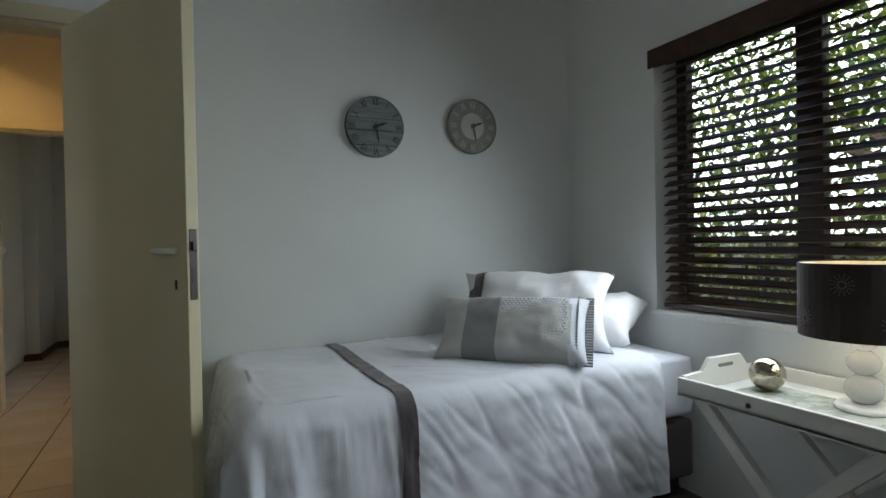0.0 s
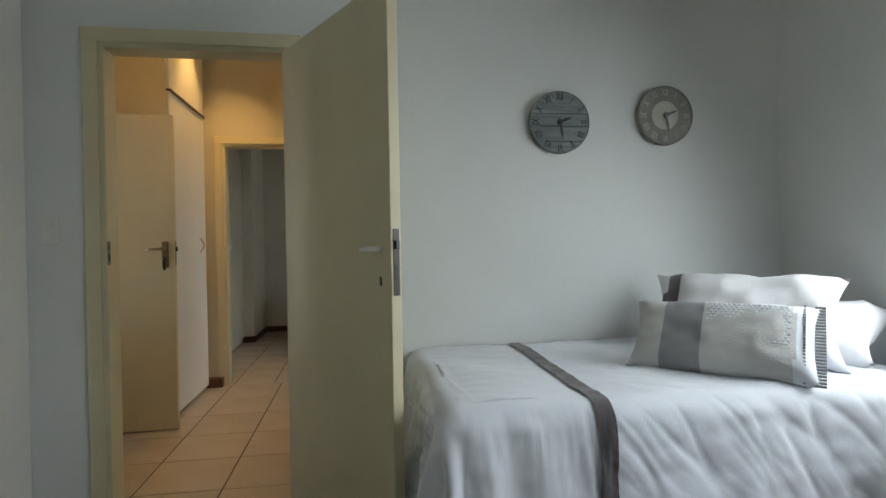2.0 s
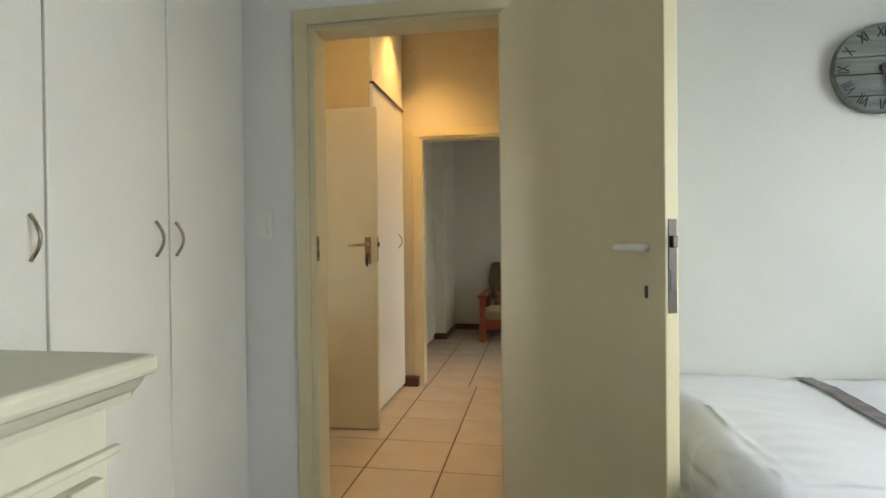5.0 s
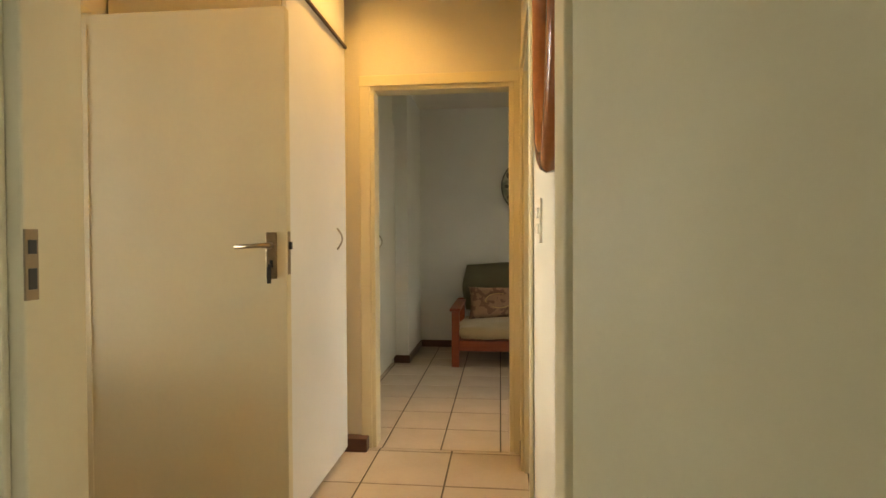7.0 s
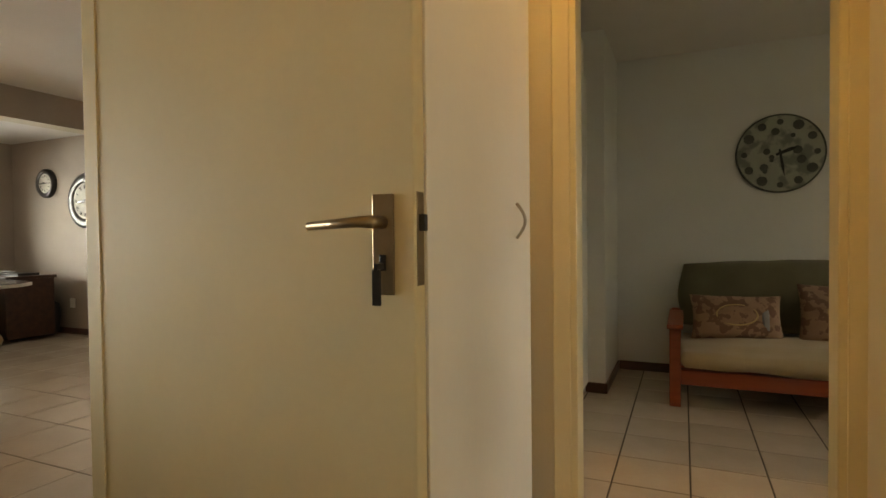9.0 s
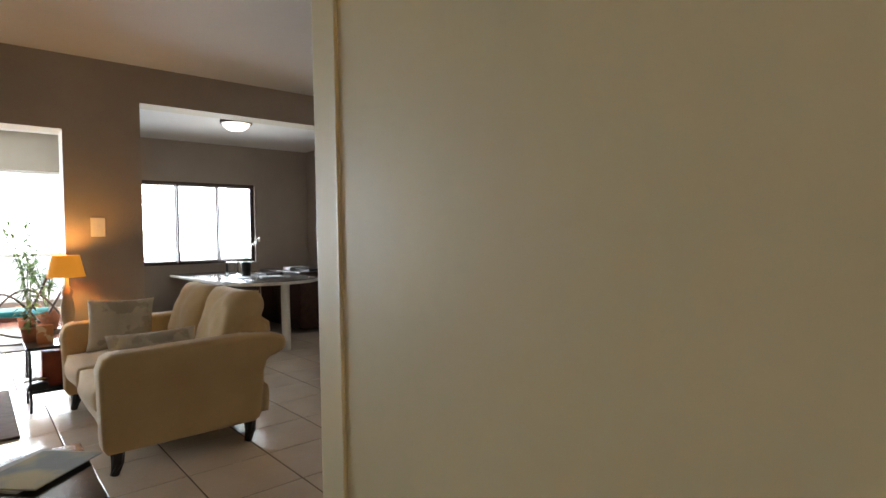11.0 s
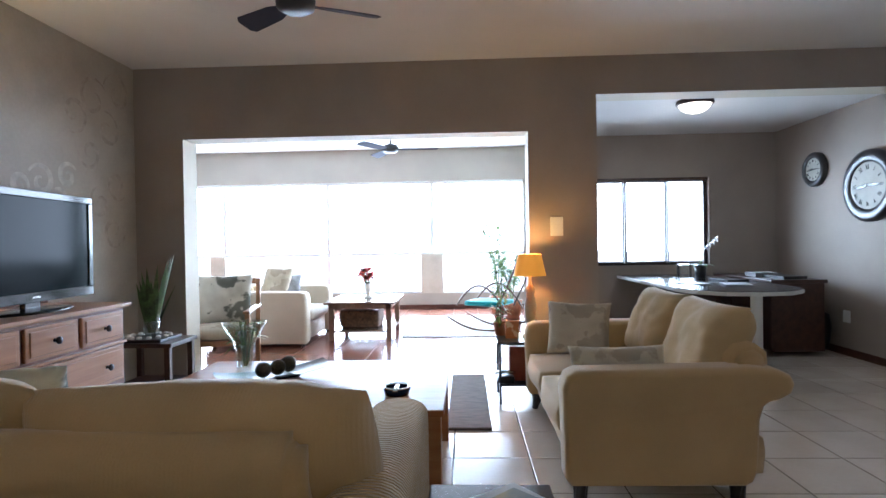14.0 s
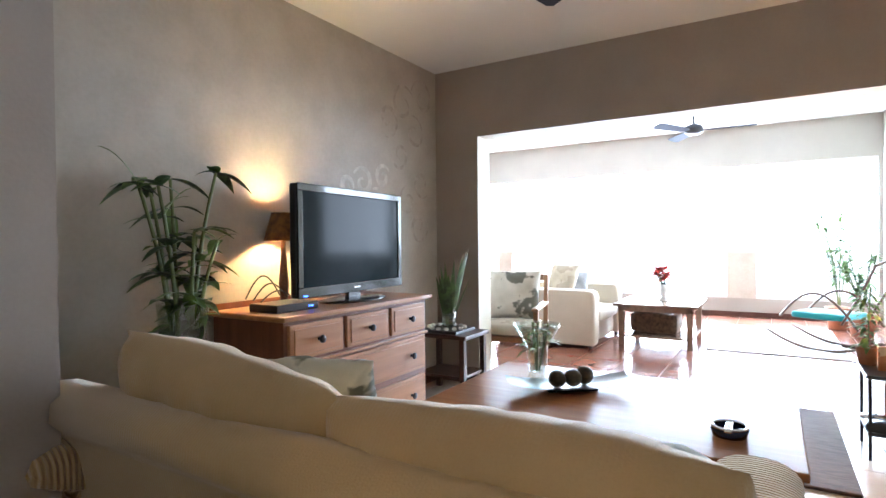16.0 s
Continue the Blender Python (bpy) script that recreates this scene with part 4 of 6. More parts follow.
for y in (0.95, 1.35, 1.75, 2.2, 2.42, 2.55):
    for x in (-0.026, 0.026):
        part("ladder_cord", tube([(x, y, 0.845), (x, y, 2.0)], 0.0012, 5), BLACK, blind)

# fitted wardrobe and chest of drawers
for y0, y1, hy in ((2.88, 3.345, 2.905), (2.43, 2.876, 2.81), (1.6, 2.426, 2.38), (0.77, 1.596, 0.85)):
    w = thing("fitted_wardrobe", "white painted fitted wardrobe with curved steel handle", "wardrobe", (0, 0, 0), group="fitted wardrobes")
    part("carcass", bx((-1.975, y0, 0.08), (-1.402, y1, 2.6), 0.002), WHITE_PAINT, w)
    d = part("door", bx((-1.40, y0 + 0.002, 0.09), (-1.38, y1 - 0.002, 2.595), 0.003), WHITE_PAINT, w)
    bow_handle(d, (-1.38, hy, 1.19))
    part("plinth", bx((-1.975, y0, 0.0), (-1.43, y1, 0.078), 0.002), SKIRT, w)
CHEST_PAINT = mat("pale_cream_paint", (0.60, 0.585, 0.47), 0.45, var=0.04, scale=3, fine=50, bump=0.06)
chest = thing("chest_of_drawers", "cream painted chest of drawers with moulded cornice and panelled fronts", "chest of drawers", (-1.09, 1.42, 0))
hx, hy = 0.25, 0.58
part("body", bx((-hx, -hy, 0.06), (hx, hy, 0.93), 0.004), CHEST_PAINT, chest)
part("cornice", extrude_profile([(-hx, 0.925), (hx, 0.925), (hx + 0.015, 0.93), (hx + 0.018, 0.942), (hx + 0.03, 0.95), (hx + 0.042, 0.966), (-hx, 0.966)], -hy - 0.03, hy + 0.03, "y", 0.002), CHEST_PAINT, chest)
part("top", bx((-hx - 0.003, -hy - 0.045, 0.968), (hx + 0.055, hy + 0.045, 1.0), 0.01, 3), CHEST_PAINT, chest)
part("plinth", bx((-hx, -hy - 0.005, 0), (hx + 0.01, hy + 0.005, 0.06), 0.004), CHEST_PAINT, chest)
part("frieze_moulding", bx((hx, -hy - 0.012, 0.855), (hx + 0.014, hy + 0.012, 0.868), 0.003), CHEST_PAINT, chest)
for y0, y1 in ((-0.55, -0.03), (0.03, 0.55)):
    dr = part("door", bx((hx, y0, 0.12), (hx + 0.012, y1, 0.835), 0.002), CHEST_PAINT, chest)
    for a, b_, c, d in ((y0, y0 + 0.06, 0.12, 0.835), (y1 - 0.06, y1, 0.12, 0.835), (y0 + 0.06, y1 - 0.06, 0.12, 0.18), (y0 + 0.06, y1 - 0.06, 0.775, 0.835)):
        part("raised_frame", bx((hx + 0.011, a, c), (hx + 0.022, b_, d), 0.004), CHEST_PAINT, dr)
    part("inner_panel", bx((hx + 0.011, y0 + 0.085, 0.205), (hx + 0.017, y1 - 0.085, 0.75), 0.005), CHEST_PAINT, dr)
    part("knob", lathe([(0.006, 0), (0.006, 0.014), (0.015, 0.02), (0.013, 0.03), (0, 0.033)], 14), STEEL, dr, smooth=True).matrix_basis = pose(hx + 0.02, y1 - 0.03 if y0 < 0 else y0 + 0.03, 0.55, 0, 90, 0)

# garden outside the bedroom window
def foliage(name, label, spots, count, size, mats, seed, spread):
    ob = tagged(new(name), label, "shrub")
    rnd = random.Random(seed)
    groups = [bmesh.new() for _ in mats]
    for _ in range(count):
        c = Vector(rnd.choice(spots)) + Vector([rnd.gauss(0, s) for s in spread])
        d = Vector((rnd.gauss(0, 1), rnd.gauss(0, 1), rnd.gauss(0.1, 0.7))).normalized()
        leaf_blade(groups[rnd.randrange(len(mats))], c, c + d * size * rnd.uniform(0.6, 1.4), size * 0.45, 0.2, 3)
    for g, m in zip(groups, mats):
        tagged(part("leaves", g, m, ob), kind="stuff")
    return ob


GREEN_DARK = mat("dark_foliage", (0.06, 0.10, 0.03), 0.6, var=0.4, scale=3)
GREEN_MID = mat("mid_foliage", (0.17, 0.28, 0.05), 0.55, var=0.4, scale=3)
GREEN_YELLOW = mat("yellow_green_foliage", (0.34, 0.38, 0.07), 0.55, var=0.3, scale=3)
BARK = mat("brown_bark", (0.11, 0.075, 0.05), 0.9, var=0.3, scale=8, fine=40, bump=0.6)
for x, y, h, sd in ((5.6, 0.6, 3.4, 2), (6.4, 3.6, 3.8, 3), (5.2, 6.2, 3.2, 7)):
    tree = thing("garden_tree", "leafy garden tree outside the window", "tree", (x, y, -0.2))
    part("trunk", tube([(0.04 * math.sin(k), 0.04 * math.cos(k * 1.3), k * h * 0.14) for k in range(7)], 0.1, 9, radii=[0.11 - 0.012 * k for k in range(7)]), BARK, tree, smooth=True)
    rnd = random.Random(sd)
    tips = []
    for k in range(9):
        a, z0 = rnd.uniform(0, 6.28), h * rnd.uniform(0.3, 0.75)
        e = (1.5 * math.cos(a) * rnd.uniform(0.5, 1), 1.9 * math.sin(a) * rnd.uniform(0.5, 1), z0 + rnd.uniform(0.2, 1.0))
        part("limb", tube([(0, 0, z0), (e[0] * 0.5, e[1] * 0.5, z0 * 0.6 + e[2] * 0.4), e], 0.03, 6, radii=[0.045, 0.03, 0.012]), BARK, tree)
        tips += [e, (e[0] * 0.6, e[1] * 0.6, e[2] * 0.8 + z0 * 0.2)]
    crown = foliage("crown", "", tips, 2900, 0.15, [GREEN_DARK, GREEN_MID, GREEN_MID, GREEN_YELLOW], sd, (0.42, 0.5, 0.35))
    crown.parent = tree
    del crown["category"]
slab("garden_wall", (8.2, -6, -0.3), (8.4, 12, 1.15), mat("pale_garden_wall", (0.62, 0.58, 0.53), 0.9, var=0.12, scale=2), "low pale plastered garden wall", "wall")
foliage("hedge", "dense tall green shrubs along the garden wall", [(7.4 + 0.25 * (q > 4), -3 + k * 0.6, 0.3 + 0.5 * q) for k in range(20) for q in range(9)], 19000, 0.165, [GREEN_DARK, GREEN_MID, GREEN_YELLOW], 11, (0.25, 0.4, 0.3))

# ---- passage ----
door_frame("door_2", "y", D2[0], D2[1], 5.68, 5.79, 2.05)
door_frame("door_3", "x", 3.62, 4.737, -2.143, -2.05, 2.05)
door_frame("door_4", "x", 4.62, 5.44, -0.30, -0.19, 2.05)
door_leaf("passage_door", "cream painted door standing open against the cupboard, key in its lock", (-1.98, 4.55, 0), 1.0, 0.80, mirror=-1, moulding=True, inset=0.056)
tagged(part("door_post", bx((-2.047, 4.60, 0), (-1.965, 4.768, 2.06), 0.004), CREAM_PAINT), "cream painted door post beside the cupboard", "door post", kind="structure")
bw = tagged(new("window_4"), "white framed bathroom window", "window", kind="structure")
for a, b, c, d in ((4.4, 4.44, 1.05, 1.9), (5.26, 5.3, 1.05, 1.9), (4.44, 5.26, 1.05, 1.09), (4.44, 5.26, 1.86, 1.9)):
    part("window_frame", bx((1.23, a, c), (1.27, b, d), 0.003), WHITE_PAINT, bw)
bath = door_leaf("bathroom_door", "cream painted door standing open into the bathroom", (-0.2, 5.40, 0), 12, 0.80)
for z in (0.25, 1.75):
    hg = part("hinge", boxes(((-0.228, 5.398, z - 0.05), (-0.214, 5.412, z + 0.05)), ((-0.222, 5.37, z - 0.048), (-0.2195, 5.41, z + 0.048)), bevel=0.001), BRASS_OLD)
    tagged(hg, "aged brass butt hinge on the door frame", "hinge", "hinges of the bathroom door")
skirting("baseboard_passage", (-1.29, 5.60, -1.16, 5.678), (-0.314, 5.5, -0.30, 5.675), (-0.314, 3.48, -0.30, 4.56), (-0.28, 5.666, -0.302, 5.68))
cup = thing("linen_cupboard", "tall white painted built-in cupboard with curved handle", "cupboard", (0, 0, 0))
part("carcass", bx((-2.03, 4.77, 0.02), (-1.287, 5.60, 2.93), 0.002), CREAM_WALL, cup)
for y0, y1, z0, z1 in ((4.775, 5.60, 0.03, 2.24), (4.775, 5.60, 2.256, 2.93)):
    d = part("door", bx((-1.285, y0, z0), (-1.267, y1, z1), 0.003), WHITE_PAINT, cup)
    if z0 < 1:
        bow_handle(d, (-1.267, 5.42, 1.19))
part("cover_strip", bx((-1.287, 4.775, 2.236), (-1.255, 5.60, 2.252), 0.002), DARK_WOOD, cup, "dark wooden strip above the door")
light_switch("white plastic double light switch on the passage wall", pose(-0.3005, 4.235, 1.235, 90, 0, -90), 0.08, 0.125, 2, CREAM_WALL)

# oval mirror in a copper-brown wooden frame
mir = new("oval_mirror")
mir.matrix_basis = pose(-0.302, 3.78, 1.70, 90, 0, -90)
tagged(mir, "oval wall mirror in a copper-brown wooden frame", "mirror")
COPPER_WOOD = wood("copper_brown_wood", (0.33, 0.11, 0.035), (0.24, 0.07, 0.02), rough=0.22)
part("frame", tube([(0.215 * math.cos(a), 0.36 * math.sin(a), 0.014) for a in np.linspace(0, 2 * math.pi, 48, endpoint=False)], 0.024, 10, closed=True), COPPER_WOOD, mir, smooth=True)
g = bmesh.new()
g.faces.new([g.verts.new((0.215 * math.cos(a), 0.36 * math.sin(a), 0.008)) for a in np.linspace(0, 2 * math.pi, 48, endpoint=False)])
part("mirror_glass", g, MIRROR, mir)

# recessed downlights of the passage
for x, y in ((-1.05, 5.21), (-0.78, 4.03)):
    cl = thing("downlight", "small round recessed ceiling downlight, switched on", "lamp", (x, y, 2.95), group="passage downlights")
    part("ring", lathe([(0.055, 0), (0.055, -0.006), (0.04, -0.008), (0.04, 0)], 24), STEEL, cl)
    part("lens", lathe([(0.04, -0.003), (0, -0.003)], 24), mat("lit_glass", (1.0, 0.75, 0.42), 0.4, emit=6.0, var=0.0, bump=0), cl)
det = new("wall_sensor")
det.matrix_basis = pose(-1.17, 5.679, 2.76, 90, 0, 0)
tagged(det, "tiny white sensor high on the passage wall", "sensor")
part("body", lathe([(0.02, 0), (0.02, 0.02), (0.012, 0.03), (0, 0.03)], 20), PORCELAIN, det, smooth=True)

# ---- spare room beyond ----
for y0, y1 in ((5.95, 6.87), (6.875, 7.80)):
    w = thing("fitted_wardrobe", "white painted fitted wardrobe in the spare room", "wardrobe", (0, 0, 0), group="spare room wardrobes")
    part("carcass", bx((-1.92, y0, 0.06), (-1.442, y1, 2.55), 0.002), WHITE_PAINT, w)
    d = part("door", bx((-1.44, y0 + 0.002, 0.07), (-1.422, y1 - 0.002, 2.28), 0.003), WHITE_PAINT, w)
    bow_handle(d, (-1.422, y0 + 0.1 if y0 < 6.5 else y0 + 0.2, 1.17))
    part("plinth", bx((-1.92, y0, 0), (-1.46, y1, 0.058), 0.002), WHITE_PAINT, w)
slab("pier_spare_room", (-1.93, 7.805, 0), (-1.30, 8.62, 2.62), WHITE_WALL, "white plaster pier", "wall")
skirting("baseboard_spare_room", (-1.44, 7.79, -1.286, 7.805), (-1.30, 7.79, -1.286, 8.61), (-1.286, 8.604, 1.98, 8.62))
fu = thing("futon_sofa", "low red-stained wooden futon sofa with a beige mattress", "sofa", (0.16, 8.1, 0))
FUT = fabric("beige_futon_cloth", (0.46, 0.36, 0.22), (0.40, 0.31, 0.18))
OLIVE = fabric("olive_brown_cloth", (0.15, 0.14, 0.085), (0.12, 0.11, 0.065))
for x in (-1.03, 0.97):
    for y in (-0.44, 0.34):
        part("leg", bx((x, y, 0), (x + 0.07, y + 0.07, 0.52 if y < 0 else 0.56), 0.006), RED_WOOD, fu)
    part("armrest", bx((x - 0.015, -0.47, 0.52), (x + 0.085, 0.42, 0.55), 0.008), RED_WOOD, fu)
part("front_rail", bx((-0.96, -0.435, 0.15), (0.97, -0.40, 0.25), 0.006), RED_WOOD, fu)
part("seat_slats", boxes(*[((-0.96, -0.38 + k * 0.13, 0.215), (0.97, -0.30 + k * 0.13, 0.235)) for k in range(6)]), RED_WOOD, fu)
part("mattress", soft_box((-0.97, -0.49, 0.237), (0.96, 0.36, 0.40), 0.08, 0.03, 14, seed=2, crumple=0.02), FUT, fu, smooth=True)
part("backrest", moved(soft_box((-0.96, -0.07, 0), (0.95, 0.07, 0.52), 0.06, 0.02, 12, seed=5), pose(0, 0.33, 0.42, -12, 0, 0)), OLIVE, fu, "olive brown padded backrest", smooth=True)
tap = patches("tapestry_cloth", (0.34, 0.22, 0.15), (0.19, 0.11, 0.075), 16, 0.5, 0.54)
for x, rz, sd, sz in ((-0.60, 4, 3, (0.60, 0.34, 0.14)), (0.08, -6, 8, (0.60, 0.44, 0.15)), (0.70, 3, 12, (0.5, 0.46, 0.14))):
    o = new("scatter_cushion")
    o.matrix_basis = pose(0.16 + x, 8.1 + 0.08, 0.40 + sz[1] * 0.42, 66, 0, rz)
    tagged(o, "brown tapestry cushion with oval motif leaning on the futon", "cushion", "cushions on the futon")
    part("cover", pillow(*sz, seed=sd), tap, o, smooth=True)
    part("oval_motif", moved(tube([(0.13 * math.cos(a), 0.075 * math.sin(a), sz[2] / 2) for a in np.linspace(0, 6.283, 30, endpoint=False)], 0.006, 6, closed=True), Matrix()), CUSHION, o)
    part("border", pillow(0.07, sz[1] * 0.9, sz[2] * 1.02, 12, seed=sd), DARK_WEAVE, o, smooth=True).matrix_basis = pose(sz[0] * 0.3, 0, 0)
FADED = mat("faded_grey_paint", (0.09, 0.10, 0.085), 0.8, var=0.2)
PLATE_G = patches("grey_green_plate", (0.36, 0.38, 0.32), (0.20, 0.22, 0.19), 9, 0.5, 0.6)
pl = wall_clock("large round pale metal wall clock painted with dark flowers", pose(-0.108, 8.618, 1.757, 90, 0, 0), 0.30, PLATE_G, FADED, FADED, thick=0.025, rim=0.012, with_numerals=False)
rnd = random.Random(5)
for k in range(12):
    a = 2 * math.pi * k / 12
    o = part("painted_flower", lathe([(0.022 + 0.008 * (k % 3), 0.021), (0.02, 0.0235), (0, 0.0235)], 9), FADED, pl)
    o.location = (0.24 * math.cos(a), 0.24 * math.sin(a), 0)
for k in range(9):
    a, r = rnd.uniform(0, 6.28), rnd.uniform(0.06, 0.18)
    o = part("painted_flower", lathe([(rnd.uniform(0.014, 0.034), 0.021), (0.012, 0.0237), (0, 0.0237)], 8), FADED, pl)
    o.location = (r * math.cos(a), r * math.sin(a), 0)

# ---- lounge ----
def sofa(label, m, L, D, arm_h, back_h, seat_h, back_r, arm_w, cloth_a, cushions=2, back_cushions=2, cush_h=0.44, cush_w=None, back_in=0.0, leg_h=0.12, lean=76, push=0.0, plump=0.2, shift=0.0, rise=0.0):
    """An upholstered sofa; its front looks along local -y."""
    ob = new("sofa")
    ob.matrix_basis = m
    tagged(ob, label, "sofa", "cream sofas of the lounge")
    x0, x1, y0, y1 = -L / 2, L / 2, -D / 2, D / 2
    part("base", soft_box((x0 + arm_w * 0.6, y0 + 0.05, leg_h), (x1 - arm_w * 0.6, y1 - 0.04, seat_h - 0.12), 0.04, 0.006, 8), cloth_a, ob, smooth=True)
    # arms: a flat outer panel with a rolled top that swells towards the back
    prof = [(y0 + 0.02, leg_h), (y0, leg_h + 0.03), (y0 - 0.005, arm_h * 0.6), (y0 - 0.01, arm_h - 0.08), (y0 + 0.01, arm_h - 0.025), (y0 + 0.05, arm_h - 0.005), (0, arm_h + 0.004), (y1 - 0.14, arm_h + 0.008),
            (y1 - 0.04, arm_h - 0.002), (y1 + 0.012, arm_h - 0.025), (y1 + 0.028, arm_h - 0.06), (y1 + 0.018, arm_h - 0.092), (y1 - 0.015, arm_h - 0.112), (y1 - 0.06, arm_h - 0.122), (y1 - 0.095, arm_h - 0.15), (y1 - 0.115, arm_h - 0.21), (y1 - 0.122, arm_h * 0.45), (y1 - 0.13, leg_h + 0.06), (y1 - 0.15, leg_h + 0.015), (y1 - 0.18, leg_h)]
    for a in (x0, x1 - arm_w):
        part("arm", bolster(prof, a, a + arm_w, 0.08 if cloth_a is SOFA else 0.04), cloth_a, ob, smooth=True)
    # back with a rolled top
    bp = [(y1 - 0.24, seat_h - 0.1), (y1 - 0.20, back_h - 0.05), (y1 - 0.16, back_h), (y1 - 0.09, back_h + 0.008), (y1 - 0.04, back_h - 0.03), (y1 - 0.035, back_h - 0.08), (y1 - 0.08, back_h - 0.13), (y1 - 0.125, back_h * 0.5), (y1 - 0.15, leg_h)]
    part("backrest", extrude_profile(bp, x0 + (back_in or arm_w * 0.5), x1 - (0.005 if back_in else arm_w * 0.5), "x", 0.03), SOFA_RIB if cloth_a is SOFA else cloth_a, ob, smooth=True)
    w = (L - 2 * arm_w) / cushions
    for k in range(cushions):
        a = x0 + arm_w + k * w
        part("seat_cushion", soft_box((a + 0.004, y0 - 0.01, seat_h - 0.16), (a + w - 0.004, y1 - 0.22, seat_h), 0.05, 0.022, 10, seed=k + L), SOFA_PLAIN if cloth_a is SOFA else cloth_a, ob, smooth=True)
    for x in (x0 + 0.07, x1 - 0.07):
        for y in (y0 + 0.07, y1 - 0.19):
            part("foot", tube([(x, y, leg_h + 0.02), (x, y, 0.06), (x + 0.0, y - 0.015, 0.0)], 0.03, 10, radii=[0.036, 0.03, 0.022]), BLACK_WOOD, ob, "dark turned wooden foot")
    cw = cush_w or w
    for k in range(back_cushions):
        a = shift - cw * back_cushions / 2 + cw * (k + 0.5)
        ch = cush_h + rise * k
        part("back_cushion", moved(pillow(cw * 1.02, ch, plump, seed=k * 3 + L, crumple=0.010 if cloth_a is SOFA else 0.007, pinch=-0.13 if cloth_a is SOFA else 0.1), pose(a, y1 - 0.235 + push, seat_h + ch * 0.46, lean, -5.5 * k if rise else 0, 0)), SOFA_RIB if cloth_a is SOFA else CUSHION, ob, smooth=True)
    return ob


sofa("cream two-seat sofa with scrolled arms, turned away from the dining table", pose(-5.33, 5.19, 0), 1.58, 0.93, 0.615, 0.70, 0.43, 0.1, 0.17, SOFA_PLAIN, cush_h=0.46, back_cushions=2, cush_w=0.62, push=0.07, plump=0.24, lean=70, shift=0.02)
sofa("beige corduroy sofa with loose back cushions, seen from behind", pose(-3.69, 3.245, 0, 0, 0, -90), 1.86, 0.94, 0.635, 0.775, 0.43, 0.1, 0.19, SOFA, back_cushions=2, cush_h=0.44, cush_w=0.775, back_in=0.20, lean=74, push=-0.03, plump=0.22, shift=-0.06, rise=0.05)


def cushion(label, m, size, material, seed, name="scatter_cushion", group="cushions in the lounge", crumple=0.008):
    o = new(name)
    o.matrix_basis = m
    tagged(o, label, "cushion", group)
    part("cover", pillow(*size, seed=seed, crumple=crumple), material, o, smooth=True)
    return o


cushion("square printed cream cushion on the sofa seat", pose(-5.76, 5.03, 0.60, 80, 0, 66), (0.41, 0.35, 0.13), PRINTED, 31)
cushion("printed cream cushion propped against the sofa arm", pose(-4.80, 5.02, 0.525, 74, 0, 92), (0.46, 0.30, 0.10), PRINTED, 38)
cushion("grey floral cushion in the corner of the corduroy sofa", pose(-3.97, 2.80, 0.63, 60, 0, -66), (0.36, 0.36, 0.12), FLORAL, 41)
cushion("grey floral cushion showing behind the sofa cushions", pose(-3.72, 3.88, 0.62, 62, 0, -100), (0.36, 0.36, 0.13), FLORAL, 44)

# coffee table with its vase, tray and ashtray
ct = thing("coffee_table", "square polished cherry-wood coffee table with stout legs", "coffee table", (-5.02, 3.49, 0))
hx, hy = 0.50, 0.72
part("tabletop", bx((-hx, -hy, 0.43), (hx, hy, 0.46), 0.006, 3), CHERRY, ct)
for a in ((-hx + 0.05, -hy + 0.05, hx - 0.05, -hy + 0.075), (-hx + 0.05, hy - 0.075, hx - 0.05, hy - 0.05), (-hx + 0.05, -hy + 0.075, -hx + 0.075, hy - 0.075), (hx - 0.075, -hy + 0.075, hx - 0.05, hy - 0.075)):
    part("apron", bx((a[0], a[1], 0.33), (a[2], a[3], 0.43), 0.003), CHERRY, ct)
for sx in (-1, 1):
    for sy in (-1, 1):
        part("leg", bx((sx * (hx - 0.06) - 0.045, sy * (hy - 0.06) - 0.045, 0), (sx * (hx - 0.06) + 0.045, sy * (hy - 0.06) + 0.045, 0.43), 0.005), CHERRY, ct)


def trumpet_vase(label, at, h, r0, r1, stems):
    ob = thing("glass_vase", label, "vase", at)
    prof = [(0, 0), (r0 * 1.25, 0), (r0 * 1.25, 0.012), (r0 * 0.95, 0.03), (r0, h * 0.3), (r0 * 1.25, h * 0.6), (r1 * 0.85, h * 0.88), (r1, h), (r1 - 0.004, h), (r1 * 0.85 - 0.004, h * 0.88), (r0 * 1.25 - 0.005, h * 0.6), (r0 - 0.005, h * 0.3), (r0 * 0.85, 0.05), (0, 0.045)]
    part("vessel", lathe(prof, 36), THIN_GLASS, ob, smooth=True)
    rnd = random.Random(3)
    for k in range(stems):
        a = rnd.uniform(0, 6.28)
        part("stem", tube([(0.01 * math.cos(a), 0.01 * math.sin(a), 0.05), (r1 * 0.5 * math.cos(a), r1 * 0.5 * math.sin(a), h)], 0.004, 6), STEM, ob)
    lv = bmesh.new()
    for k in range(stems * 4):
        a = rnd.uniform(0, 6.28)
        r = rnd.uniform(0, r1 * 0.6)
        p = Vector((r * math.cos(a), r * math.sin(a), h * rnd.uniform(0.55, 0.98)))
        leaf_blade(lv, p, p + Vector((0.09 * math.cos(a), 0.09 * math.sin(a), rnd.uniform(-0.03, 0.05))), 0.02, 0.3)
    tagged(part("leaves", lv, LEAF_LIGHT, ob), kind="stuff")
    return ob


trumpet_vase("clear glass trumpet vase with green stems on the coffee table", (-5.17, 3.09, 0.46), 0.29, 0.046, 0.12, 7)
dish = thing("wooden_dish", "long curved dark pewter dish on the coffee table", "tray", (-5.09, 3.29, 0.46), 127)
bm = bmesh.new()
